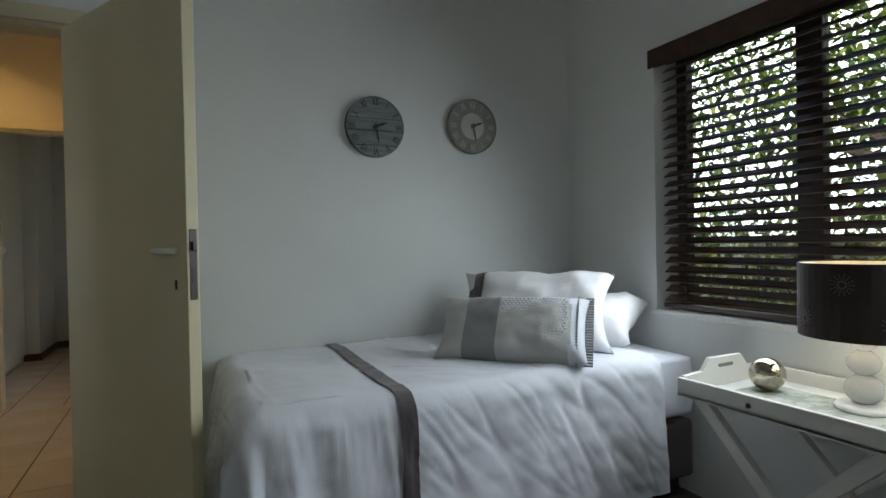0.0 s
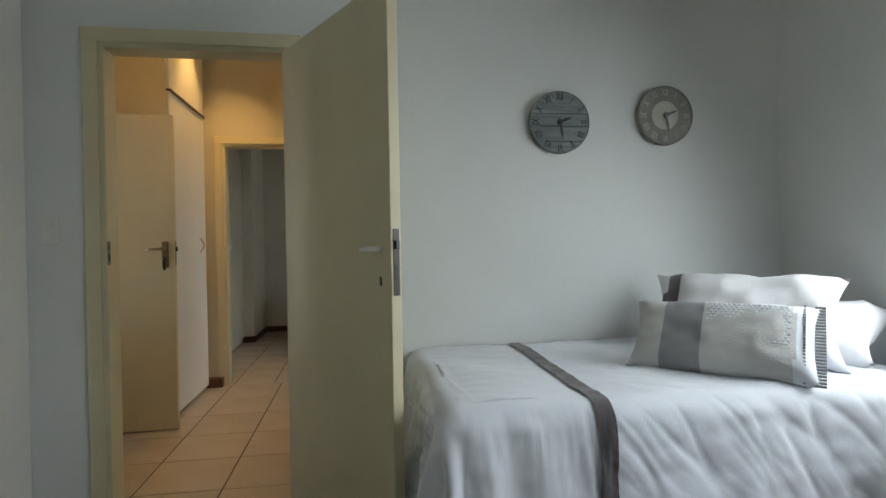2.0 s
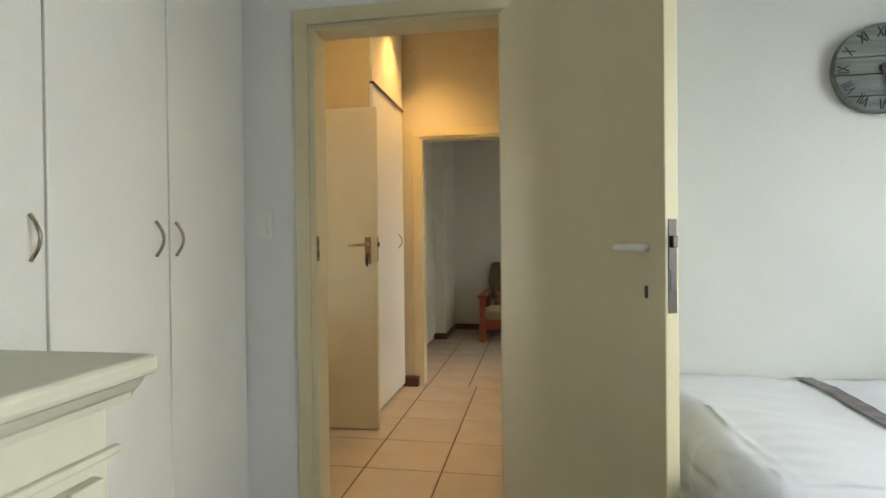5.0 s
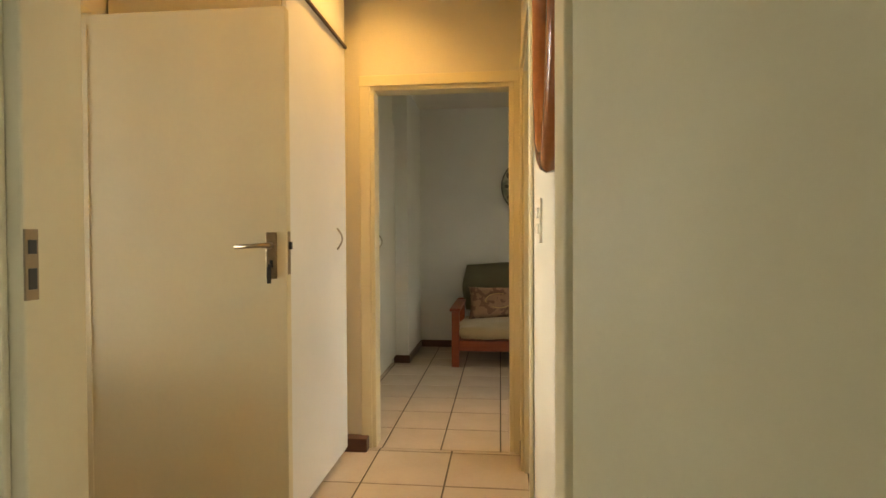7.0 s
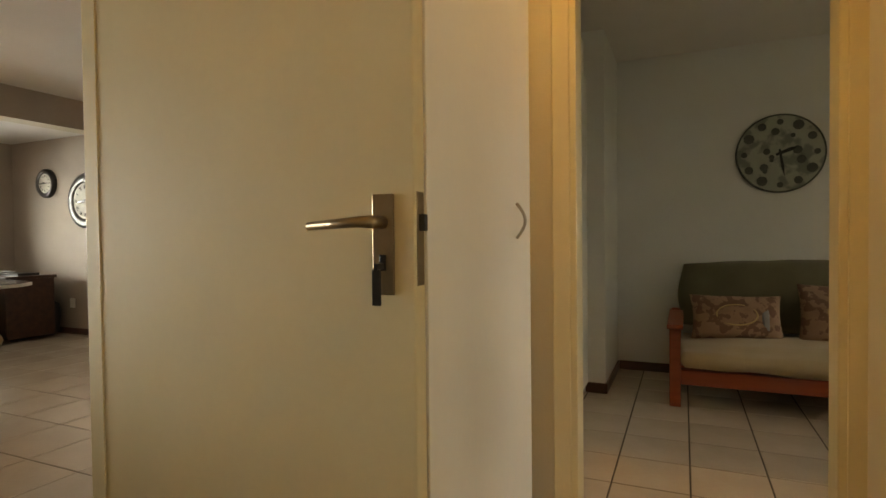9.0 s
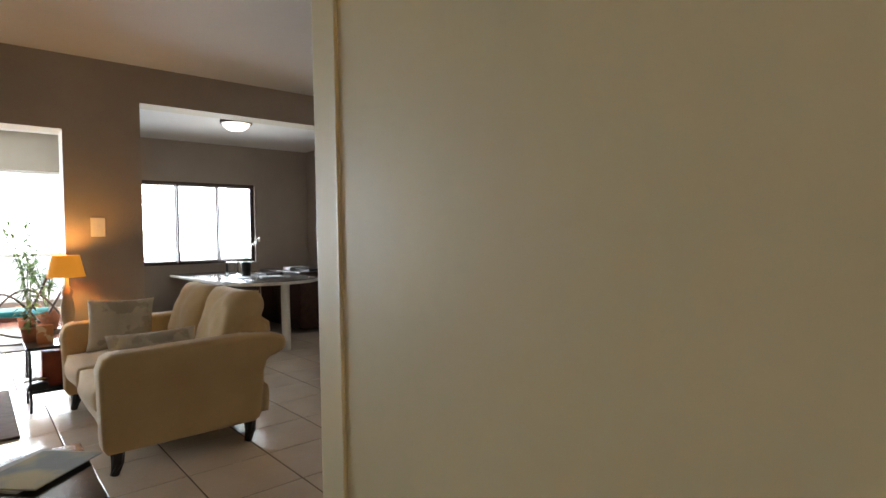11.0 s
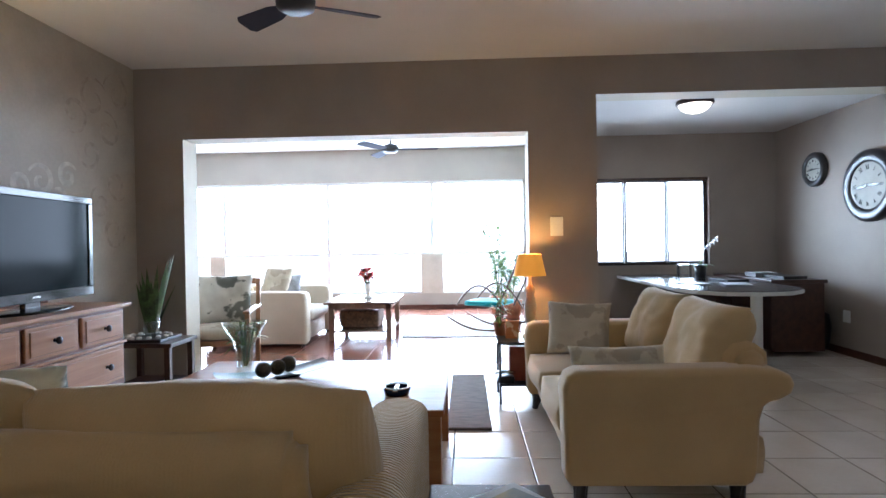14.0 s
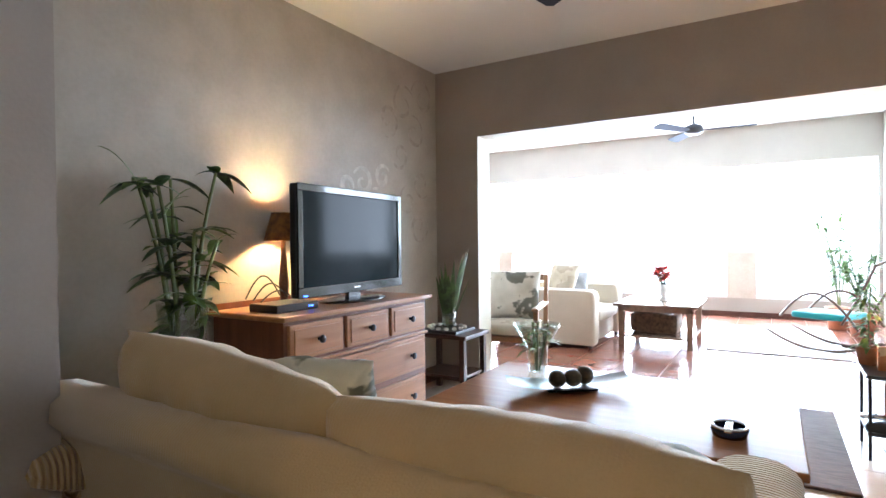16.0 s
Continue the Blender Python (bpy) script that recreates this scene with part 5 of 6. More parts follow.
g = []
for i in range(21):
    row = []
    for j in range(7):
        u, v = 2 * i / 20 - 1, 2 * j / 6 - 1
        row.append((u * 0.30, v * (0.10 - 0.015 * u * u), 0.018 + 0.032 * abs(u) ** 2.2 + 0.01 * v * v))
    g.append(row)
for z in (0, -0.006):
    vv = [[bm.verts.new((p[0], p[1], p[2] + z)) for p in row] for row in g]
    for i in range(20):
        for j in range(6):
            q = (vv[i][j], vv[i + 1][j], vv[i + 1][j + 1], vv[i][j + 1])
            bm.faces.new(q if z == 0 else q[::-1])
part("plate", bm, mat("dark_pewter", (0.20, 0.19, 0.175), 0.42, metal=0.4, var=0.15), dish, smooth=True)
part("foot", bx((-0.12, -0.04, 0), (0.12, 0.04, 0.014), 0.003), BLACK_WOOD, dish)
for x, y, r in ((-0.075, -0.03, 0.041), (0.005, -0.02, 0.041), (0.075, 0.02, 0.043)):
    p = Matrix.Rotation(radians(127), 4, "Z") @ Vector((x, y, 0))
    o = part("decorative_ball", lathe([(r * math.sin(a), r - r * math.cos(a)) for a in np.linspace(0, math.pi, 16)], 22), mat("olive_brown_ball", (0.10, 0.075, 0.035), 0.6, second=(0.05, 0.035, 0.02), scale=60, fine=120, bump=0.8), smooth=True)
    o.location = (-5.09 + p.x, 3.29 + p.y, 0.4805)
    tagged(o, "woven olive-brown decorative ball lying in the dish", "ornament", "balls in the dish")
ash = thing("ashtray", "dark glass ashtray with chrome rim on the coffee table", "ashtray", (-4.77, 3.98, 0.46))
part("bowl", lathe([(0, 0), (0.055, 0), (0.065, 0.03), (0.06, 0.032), (0.05, 0.012), (0, 0.01)], 28), mat("blue_black_glass", (0.015, 0.02, 0.05), 0.1, bump=0), ash, smooth=True)
part("rim", tube([(0.058 * math.cos(a), 0.058 * math.sin(a), 0.036) for a in np.linspace(0, 6.283, 28, endpoint=False)], 0.006, 8, closed=True), CHROME, ash, smooth=True)
part("cigarette_rest", bx((-0.075, -0.012, 0.03), (0.075, 0.012, 0.038), 0.003), CHROME, ash)

# small dark table with papers beside the corduroy sofa
ot = thing("side_table", "low dark wooden side table with glossy top beside the sofa", "side table", (-3.62, 4.42, 0))
GLOSS_BLACK = mat("black_lacquer", (0.016, 0.016, 0.02), 0.18, var=0.1)
part("tabletop", bx((-0.29, -0.23, 0.385), (0.29, 0.14, 0.42), 0.006), GLOSS_BLACK, ot)
for x in (-0.25, 0.25):
    for y in (-0.19, 0.11):
        part("leg", bx((x - 0.022, y - 0.022, 0), (x + 0.022, y + 0.022, 0.385), 0.003), GLOSS_BLACK, ot)
PAPER = patches("printed_magazine_paper", (0.30, 0.33, 0.34), (0.52, 0.45, 0.28), 5, 0.45, 0.6)
for k, (x, y, rz, w, h, t) in enumerate(((-0.10, -0.02, 38, 0.23, 0.30, 0.008), (-0.06, 0.0, 44, 0.22, 0.28, 0.005))):
    o = part("magazine", bx((-w / 2, -h / 2, 0), (w / 2, h / 2, t), 0.001), PAPER if k else GREY_WEAVE)
    o.matrix_basis = pose(-3.62 + x, 4.42 + y, 0.4205 + 0.0085 * k, 0, 0, rz)
    tagged(o, "glossy magazine lying askew on the dark side table", "magazine", "magazines on the side table")

# mat on the floor
RUG = mat("woven_brown_mat", (0.16, 0.12, 0.10), 0.95, second=(0.09, 0.065, 0.055), scale=40, fine=200, bump=0.8, stretch=(1.2, 0.25, 1))
rg = tagged(part("floor_mat", bx((-6.98, 4.18, 0), (-5.60, 4.46, 0.018), 0.006), RUG), "narrow brown woven mat on the tiles", "rug")

# chest of drawers, television, lamp and plants along the wall
ch = thing("chest_of_drawers", "honey pine chest of drawers with dark knobs", "chest of drawers", (-4.93, 1.93, 0))
hx = 0.60
part("carcass", bx((-hx, -0.265, 0.06), (hx, 0.245, 0.805), 0.004), PINE_DARK, ch)
part("top", bx((-hx - 0.03, -0.27, 0.805), (hx + 0.03, 0.285, 0.832), 0.008, 3), PINE, ch)
part("plinth", bx((-hx - 0.01, -0.265, 0), (hx + 0.01, 0.255, 0.075), 0.006), PINE, ch)
part("back_lip", bx((-hx - 0.02, -0.27, 0.832), (hx + 0.02, -0.25, 0.865), 0.004), PINE_DARK, ch)
KNOB = mat("dark_knob", (0.03, 0.02, 0.018), 0.3, metal=0.4)
for x0, x1, z0, z1 in ((-0.575, -0.215, 0.615, 0.785), (-0.185, 0.175, 0.615, 0.785), (0.205, 0.575, 0.615, 0.785), (-0.575, 0.575, 0.365, 0.575), (-0.575, 0.575, 0.115, 0.33)):
    d = part("drawer_front", bx((x0, 0.235, z0), (x1, 0.262, z1), 0.006, 3), PINE, ch)
    part("front_panel", bx((x0 + 0.025, 0.26, z0 + 0.022), (x1 - 0.025, 0.268, z1 - 0.022), 0.005, 3), PINE, d)
    for kx in ([(x0 + x1) / 2] if x1 - x0 < 0.5 else [x0 + 0.17, x1 - 0.17]):
        kb = part("knob", lathe([(0.012, 0), (0.008, 0.006), (0.008, 0.016), (0.02, 0.024), (0.018, 0.034), (0, 0.037)], 16), KNOB, d, "dark round knob", smooth=True)
        kb.matrix_basis = pose(kx, 0.266, (z0 + z1) / 2, -90, 0, 0)
part("divider", bx((-0.6, 0.24, 0.585), (0.6, 0.268, 0.60), 0.004), PINE, ch)
tv = thing("television", "large flat black television standing on the pine chest", "television", (-5.075, 1.96, 0.832), 4.0)
part("casing", bx((-0.505, -0.03, 0.05), (0.505, 0.02, 0.655), 0.012, 3), BLACK, tv)
part("bezel", boxes(((-0.505, 0.018, 0.05), (0.505, 0.032, 0.105)), ((-0.505, 0.018, 0.615), (0.505, 0.032, 0.655)), ((-0.505, 0.018, 0.105), (-0.465, 0.032, 0.615)), ((0.465, 0.018, 0.105), (0.505, 0.032, 0.615)), bevel=0.004), mat("piano_black", (0.01, 0.01, 0.012), 0.08, bump=0), tv, "glossy black bezel")
part("screen", bx((-0.465, 0.015, 0.105), (0.465, 0.024, 0.615), 0.001), SCREEN, tv)
part("badge", bx((-0.03, 0.031, 0.072), (0.03, 0.033, 0.082), 0.001), CHROME, tv)
part("standby_light", bx((0.44, 0.031, 0.058), (0.47, 0.0335, 0.064), 0.001), mat("blue_led", (0.05, 0.15, 1.0), 0.4, emit=8.0, bump=0), tv)
part("neck", bx((-0.06, -0.02, 0.012), (0.06, 0.012, 0.06), 0.006), GLOSS_BLACK, tv)
part("foot", lathe([(0, 0), (0.2, 0), (0.2, 0.006), (0.17, 0.012), (0, 0.014)], 40), GLOSS_BLACK, tv, smooth=True).scale = (1.35, 0.75, 1)
bxs = thing("decoder_box", "black set-top box with loose cables on the chest", "electronics", (-4.52, 1.98, 0.832))
part("case", bx((-0.14, -0.1, 0.0), (0.14, 0.1, 0.04), 0.004), BLACK, bxs)
part("indicator", bx((-0.1, 0.099, 0.016), (-0.07, 0.102, 0.022), 0.001), mat("blue_led_small", (0.05, 0.15, 1.0), 0.4, emit=5.0, bump=0), bxs)
for k in range(3):
    part("cable", tube([(0.1 - 0.22 * s + 0.03 * k, -0.06 - 0.02 * k, 0.045 + (0.05 + 0.03 * k) * math.sin(math.pi * s) + 0.01 * k) for s in np.linspace(0, 1, 12)], 0.004, 6), BLACK, bxs)
AMBER = mat("amber_woven_shade", (0.28, 0.13, 0.03), 0.8, second=(0.10, 0.04, 0.015), scale=30, fine=80)
wl = thing("table_lamp", "lit lamp with brown woven shade behind the television", "lamp", (-4.69, 1.79, 0.832))
part("base", lathe([(0, 0), (0.055, 0), (0.055, 0.012), (0.02, 0.03), (0.028, 0.12), (0.014, 0.28), (0.012, 0.36)], 24), DARK_WOOD, wl, smooth=True)
part("shade", lathe([(0.105, 0.355), (0.062, 0.51), (0.06, 0.51), (0.103, 0.355), (0.105, 0.355)], 36), AMBER, wl)
bulb("chest_lamp_bulb", (-4.69, 1.79, 1.27), 22, (1.0, 0.66, 0.28), 0.03)

# bamboo in a tall glass
cane = thing("potted_bamboo", "tall lucky bamboo in a clear glass vase", "plant", (-3.98, 1.95, 0))
part("plant_stand", boxes(((-0.16, -0.16, 0.50), (0.16, 0.16, 0.53)), *[((x - 0.015, y - 0.015, 0), (x + 0.015, y + 0.015, 0.5)) for x in (-0.13, 0.13) for y in (-0.13, 0.13)], bevel=0.003), DARK_WOOD, cane)
part("glass_vessel", lathe([(0, 0.53), (0.075, 0.53), (0.085, 0.60), (0.105, 0.92), (0.101, 0.92), (0.08, 0.60), (0.07, 0.55), (0, 0.55)], 36), THIN_GLASS, cane, smooth=True)
rnd = random.Random(21)
lv = [bmesh.new(), bmesh.new()]
for k in range(8):
    a = k * 0.8 + rnd.uniform(-0.2, 0.2)
    top = rnd.uniform(1.18, 1.52)
    lean = rnd.uniform(0.03, 0.20)
    pts = [(0.04 * math.cos(a) + lean * s * s * math.cos(a), 0.04 * math.sin(a) + 0.5 * lean * s * s * math.sin(a), 0.56 + (top - 0.56) * s) for s in np.linspace(0, 1, 8)]
    part("cane", tube(pts, 0.007, 7, radii=[0.011 - 0.0006 * i for i in range(8)]), STEM, cane, smooth=True)
    for q in range(17):
        s = rnd.choice((0.35, 0.45, 0.6, 0.7, 0.8, 0.9, 1.0, 1.0))
        i = min(7, int(s * 7))
        p = Vector(pts[i])
        b = rnd.uniform(0, 6.28)
        ln = rnd.uniform(0.11, 0.21)
        up = rnd.uniform(-0.3, 0.6) if q else 1.4
        leaf_blade(lv[q % 3 == 0], p, p + Vector((ln * math.cos(b), 0.5 * ln * math.sin(b), ln * up)), 0.058, 0.45, 6)
tagged(part("leaves", lv[0], LEAF, cane), kind="stuff")
tagged(part("leaves", lv[1], LEAF_LIGHT, cane), kind="stuff")

# small dark stand with a vase of spear leaves
sm = thing("plant_stand", "small dark wooden stand in the corner", "side table", (-6.18, 1.98, 0))
part("tabletop", bx((-0.19, -0.24, 0.455), (0.19, 0.24, 0.485), 0.004), DARK_WOOD, sm)
part("lower_shelf", bx((-0.17, -0.2, 0.16), (0.17, 0.2, 0.18), 0.003), DARK_WOOD, sm)
for x in (-0.16, 0.16):
    for y in (-0.2, 0.2):
        part("leg", bx((x - 0.02, y - 0.02, 0), (x + 0.02, y + 0.02, 0.455), 0.003), DARK_WOOD, sm)
pt = thing("pebble_tray", "dark tray edged with pale pebbles on the stand", "tray", (-6.18, 1.95, 0.485))
part("plate", bx((-0.15, -0.17, 0), (0.15, 0.17, 0.02), 0.003), BLACK_WOOD, pt)
for k in range(14):
    a = 2 * math.pi * k / 14
    part("pebble", moved(lathe([(0.02 * math.sin(t), 0.013 - 0.013 * math.cos(t)) for t in np.linspace(0, math.pi, 8)], 10), pose(0.125 * math.cos(a), 0.145 * math.sin(a), 0.018)), PORCELAIN, pt, smooth=True)
sv = thing("glass_vase", "glass vase with tall green spear leaves on the stand", "vase", (-6.18, 1.97, 0.505))
part("vessel", lathe([(0, 0), (0.05, 0), (0.055, 0.02), (0.06, 0.2), (0.056, 0.2), (0.05, 0.02), (0, 0.015)], 28), THIN_GLASS, sv, smooth=True)
lv = bmesh.new()
rnd = random.Random(8)
for k in range(13):
    a = rnd.uniform(0, 6.28)
    p = Vector((0.02 * math.cos(a), 0.02 * math.sin(a), 0.03))
    leaf_blade(lv, p, p + Vector((0.16 * math.cos(a), 0.16 * math.sin(a), rnd.uniform(0.35, 0.62))), 0.05, 0.05, 7)
tagged(part("leaves", lv, LEAF, sv), kind="stuff")

# lamp table at the pier
lt = thing("side_table", "small black metal side table with lower shelf at the pier", "side table", (-6.31, 4.72, 0))
for x in (-0.16, 0.16):
    for y in (-0.17, 0.17):
        part("leg", tube([(x, y, 0), (x, y, 0.43)], 0.009, 8), BLACK, lt)
part("tabletop", bx((-0.18, -0.19, 0.43), (0.18, 0.19, 0.45), 0.004), BLACK, lt)
part("lower_shelf", bx((-0.17, -0.18, 0.13), (0.17, 0.18, 0.15), 0.003), BLACK, lt)
bk = tagged(part("storage_box", bx((-6.40, 4.62, 0.1505), (-6.22, 4.80, 0.40), 0.004), RED_WOOD), "red-brown box on the shelf of the black table", "box")
tel = thing("telephone", "black telephone on the lower shelf of the black table", "telephone", (-6.2, 4.6, 0.1505))
part("body", soft_box((-0.06, -0.07, 0), (0.06, 0.05, 0.05), 0.012, 0.003, 6), BLACK, tel, smooth=True)
part("handset", tube([(-0.03, -0.08, 0.06), (0, -0.03, 0.07), (0, 0.02, 0.07), (-0.03, 0.06, 0.06)], 0.014, 8), CHROME, tel, smooth=True)
SHADE_LIT = bpy.data.materials.new("lit_orange_shade")
SHADE_LIT.use_nodes = True
nn = SHADE_LIT.node_tree.nodes
pb = nn["Principled BSDF"]
pb.inputs["Base Color"].default_value, pb.inputs["Roughness"].default_value = (0.7, 0.33, 0.06, 1), 0.9
pb.inputs["Emission Color"].default_value, pb.inputs["Emission Strength"].default_value = (1.0, 0.36, 0.03, 1), 0.5
tl = thing("table_lamp", "lit table lamp with orange shade and turned pale foot", "lamp", (-6.31, 4.79, 0.45))
part("base", lathe([(0, 0), (0.06, 0), (0.062, 0.02), (0.035, 0.04), (0.024, 0.09), (0.04, 0.16), (0.045, 0.24), (0.028, 0.32), (0.038, 0.36), (0.015, 0.40), (0.01, 0.5)], 28), mat("pale_turned_wood", (0.46, 0.38, 0.26), 0.5, var=0.1), tl, smooth=True)
part("shade", lathe([(0.12, 0.465), (0.085, 0.625), (0.083, 0.625), (0.118, 0.465), (0.12, 0.465)], 40), SHADE_LIT, tl, "glowing orange cloth shade")
bulb("orange_lamp_bulb", (-6.31, 4.79, 1.03), 12, (1.0, 0.5, 0.12), 0.03)
pic = tagged(part("picture_card", bx((-6.30, 4.60, 0.4505), (-6.285, 4.70, 0.58), 0.002), patches("orange_print", (0.55, 0.25, 0.12), (0.75, 0.6, 0.4), 14)), "small orange printed card standing on the table", "card")
ph = thing("potted_plant", "leafy green plant in a clay pot by the lamp", "plant", (-6.46, 4.58, 0.45))
part("pot", lathe([(0, 0), (0.045, 0), (0.06, 0.09), (0.066, 0.1), (0.06, 0.1), (0.05, 0.08), (0, 0.08)], 24), CLAY, ph, smooth=True)
lv = bmesh.new()
rnd = random.Random(15)
for k in range(150):
    a, z = rnd.uniform(0, 6.28), rnd.uniform(0.1, 0.42)
    r = 0.07 * rnd.random()
    p = Vector((r * math.cos(a), r * math.sin(a), z))
    leaf_blade(lv, p, p + Vector((0.05 * math.cos(a), 0.05 * math.sin(a), rnd.uniform(-0.03, 0.03))), 0.022, 0.3, 3)
tagged(part("leaves", lv, LEAF_LIGHT, ph), kind="stuff")
part("stem", tube([(0, 0, 0.08), (0.01, 0.0, 0.25), (0, 0.01, 0.44)], 0.004, 6), STEM, ph)
light_switch("cream light switch plate on the pier", pose(-6.529, 5.03, 1.285, 90, 0, 90), 0.10, 0.15, 1, PORCELAIN)


def ceiling_fan(label, at, drop, blade_len, spin, metal):
    ob = thing("ceiling_fan", label, "fan", at, spin)
    part("canopy", lathe([(0.06, 0), (0.055, -0.03), (0.02, -0.05), (0, -0.05)], 24), metal, ob, smooth=True)
    part("downrod", tube([(0, 0, -0.03), (0, 0, -drop + 0.05)], 0.012, 10), metal, ob)
    part("motor", lathe([(0.02, -drop + 0.08), (0.085, -drop + 0.055), (0.1, -drop + 0.02), (0.095, -drop - 0.02), (0.06, -drop - 0.04), (0, -drop - 0.045)], 32), metal, ob, smooth=True)
    for k in range(3):
        b = extrude_profile([(0.09, -0.03), (0.17, -0.055), (blade_len - 0.03, -0.065), (blade_len, -0.04), (blade_len, 0.04), (blade_len - 0.03, 0.065), (0.17, 0.05), (0.09, 0.03)], -0.003, 0.003, "z", 0.001)
        part("blade", moved(moved(b, Matrix.Rotation(radians(17), 4, "X")), pose(0, 0, -drop, 0, 0, 120 * k)), FAN_BLADE, ob)
    return ob


FAN_BLADE = mat("grey_blue_fan_blade", (0.07, 0.07, 0.095), 0.75, var=0.05, spec=0.1)
FAN_HUB = mat("dark_fan_motor", (0.06, 0.06, 0.07), 0.4, metal=0.3, var=0.1)
ceiling_fan("grey three-blade ceiling fan hanging at rest", (-4.97, 3.47, 2.61), 0.22, 0.44, -4, FAN_HUB)
# wall return at the end of the sofa
wall("wall_lounge_return", "y", 2.36, 2.46, -3.285, -2.18, 0, H2, [], TAUPE_WALL, TAUPE_WALL, TAUPE_WALL)


# pale stencilled scrolls on the television wall
STENCIL = mat("pale_stencil_paint", (0.58, 0.54, 0.46), 0.7, var=0.15, scale=14, fine=60)
FAINT = mat("faint_stencil_paint", (0.46, 0.40, 0.33), 0.7, var=0.15, scale=14, fine=60)


def scroll(cx, cz, r, turns, start, way, width, material, parent):
    """One flat spiral curl painted on the wall."""
    b = bmesh.new()
    rows = []
    n = 40
    for i in range(n + 1):
        s = i / n
        a = start + way * turns * 2 * math.pi * s
        rr = r * (1 - 0.8 * s)
        w = width * (0.35 + math.sin(math.pi * min(1, s * 1.1)) * 0.65) / 2
        rows.append([b.verts.new((cx + (rr + k * w) * math.cos(a), 0, cz + (rr + k * w) * math.sin(a))) for k in (-1, 1)])
    for p, q in zip(rows, rows[1:]):
        b.faces.new((p[0], p[1], q[1], q[0]))
    return part("painted_scroll", b, material, parent)


stn = thing("wall_stencil", "pale painted scroll stencil on the beige wall above the television", "wall decoration", (0, 1.6525, 0))
for cx, cz, r, tn, st, wy in ((-5.55, 1.60, 0.11, 1.2, 0.5, 1), (-5.78, 1.66, 0.09, 1.3, 2.6, -1), (-5.38, 1.56, 0.07, 1.2, 3.4, -1), (-5.70, 1.50, 0.07, 1.1, 1.0, 1)):
    scroll(cx, cz, r, tn, st, wy, 0.045, STENCIL, stn)
for k, (cx, cz) in enumerate(((-6.0, 1.85), (-6.2, 2.05), (-6.05, 2.25), (-6.3, 1.65), (-5.85, 2.1), (-6.32, 2.35), (-6.1, 1.5), (-6.25, 1.3))):
    scroll(cx, cz, 0.12 + 0.02 * (k % 3), 1.25, k * 1.3, 1 if k % 2 else -1, 0.035, FAINT, stn)

# ---- dining corner ----
dl = thing("ceiling_light", "round glass dome ceiling light, switched on", "lamp", (-7.33, 6.44, 2.44))
part("rim", lathe([(0.16, 0), (0.165, -0.03), (0.15, -0.045), (0.14, -0.03), (0.14, 0)], 36), DARK_WOOD, dl, smooth=True)
part("glass_dome", lathe([(0.145, -0.03), (0.125, -0.07), (0.08, -0.1), (0, -0.115)], 32), mat("lit_dome_glass", (1.0, 0.86, 0.68), 0.4, emit=2.6, var=0, bump=0), dl, smooth=True)
TABLE_TOP = mat("grey_laminate", (0.09, 0.085, 0.095), 0.14, var=0.12, scale=6)
dt = thing("dining_table", "long dark table with white rounded edge on a pale leg", "table", (0, 0, 0))
pts = [(-8.9, 6.15), (-7.0, 6.15), (-6.78, 6.22), (-6.62, 6.38), (-6.56, 6.62), (-6.62, 6.88), (-6.78, 7.06), (-7.0, 7.13), (-8.9, 7.13)]
part("tabletop", extrude_profile(pts, 0.725, 0.75, "z", 0.003), TABLE_TOP, dt)
part("edge_band", extrude_profile([(x + (0.008 if x > -8.8 else 0), y + (0.008 if y > 6.6 else -0.008)) for x, y in pts], 0.712, 0.744, "z", 0.004), WHITE_PAINT, dt)
part("leg", lathe([(0.045, 0), (0.045, 0.715)], 24, (-6.88, 6.74, 0)), WHITE_PAINT, dt, "round white leg", smooth=True)
part("modesty_panel", bx((-8.88, 6.6, 0.05), (-7.3, 6.64, 0.71), 0.003), DARK_WOOD, dt)
dk = thing("sideboard", "dark wooden sideboard strewn with papers", "sideboard", (-8.28, 7.55, 0))
part("body", bx((-0.6, -0.24, 0.05), (0.6, 0.26, 0.72), 0.004), DARK_WOOD, dk)
part("top", bx((-0.62, -0.26, 0.72), (0.62, 0.28, 0.755), 0.005), DARK_WOOD, dk)
for k in range(3):
    part("door", bx((-0.59 + k * 0.4, -0.255, 0.08), (-0.2 + k * 0.4, -0.24, 0.7), 0.004), DARK_WOOD, dk)
for k, (x, y, z, rz, w, h, t) in enumerate(((-7.7, 6.9, 0.7505, 10, 0.3, 0.22, 0.02), (-7.25, 6.75, 0.7505, -15, 0.3, 0.22, 0.012), (-7.9, 7.55, 0.7555, 5, 0.34, 0.24, 0.03), (-8.2, 7.5, 0.7555, -8, 0.3, 0.25, 0.045), (-7.45, 6.45, 0.7505, 30, 0.3, 0.21, 0.006))):
    o = part("document_folder", bx((-w / 2, -h / 2, 0), (w / 2, h / 2, t), 0.002), (BLACK if k % 2 == 0 else DARK_WEAVE))
    o.matrix_basis = pose(x, y, z, 0, 0, rz)
    tagged(o, "loose folder of papers lying on the table" if k in (0, 1, 4) else "thick dark folder lying on the sideboard", "papers", "papers in the dining corner")
jar = thing("glass_jar", "square clear glass jar on the table by the window", "jar", (-8.15, 6.65, 0.75))
part("vessel", boxes(((-0.06, -0.06, 0), (0.06, 0.06, 0.15)), bevel=0.008), GLASS, jar)
orc = thing("orchid", "white orchid in a dark pot on the table", "plant", (-8.05, 6.78, 0.75))
part("pot", lathe([(0, 0), (0.05, 0), (0.062, 0.14), (0.055, 0.14), (0.045, 0.02), (0, 0.02)], 24), BLACK, orc, smooth=True)
lv = bmesh.new()
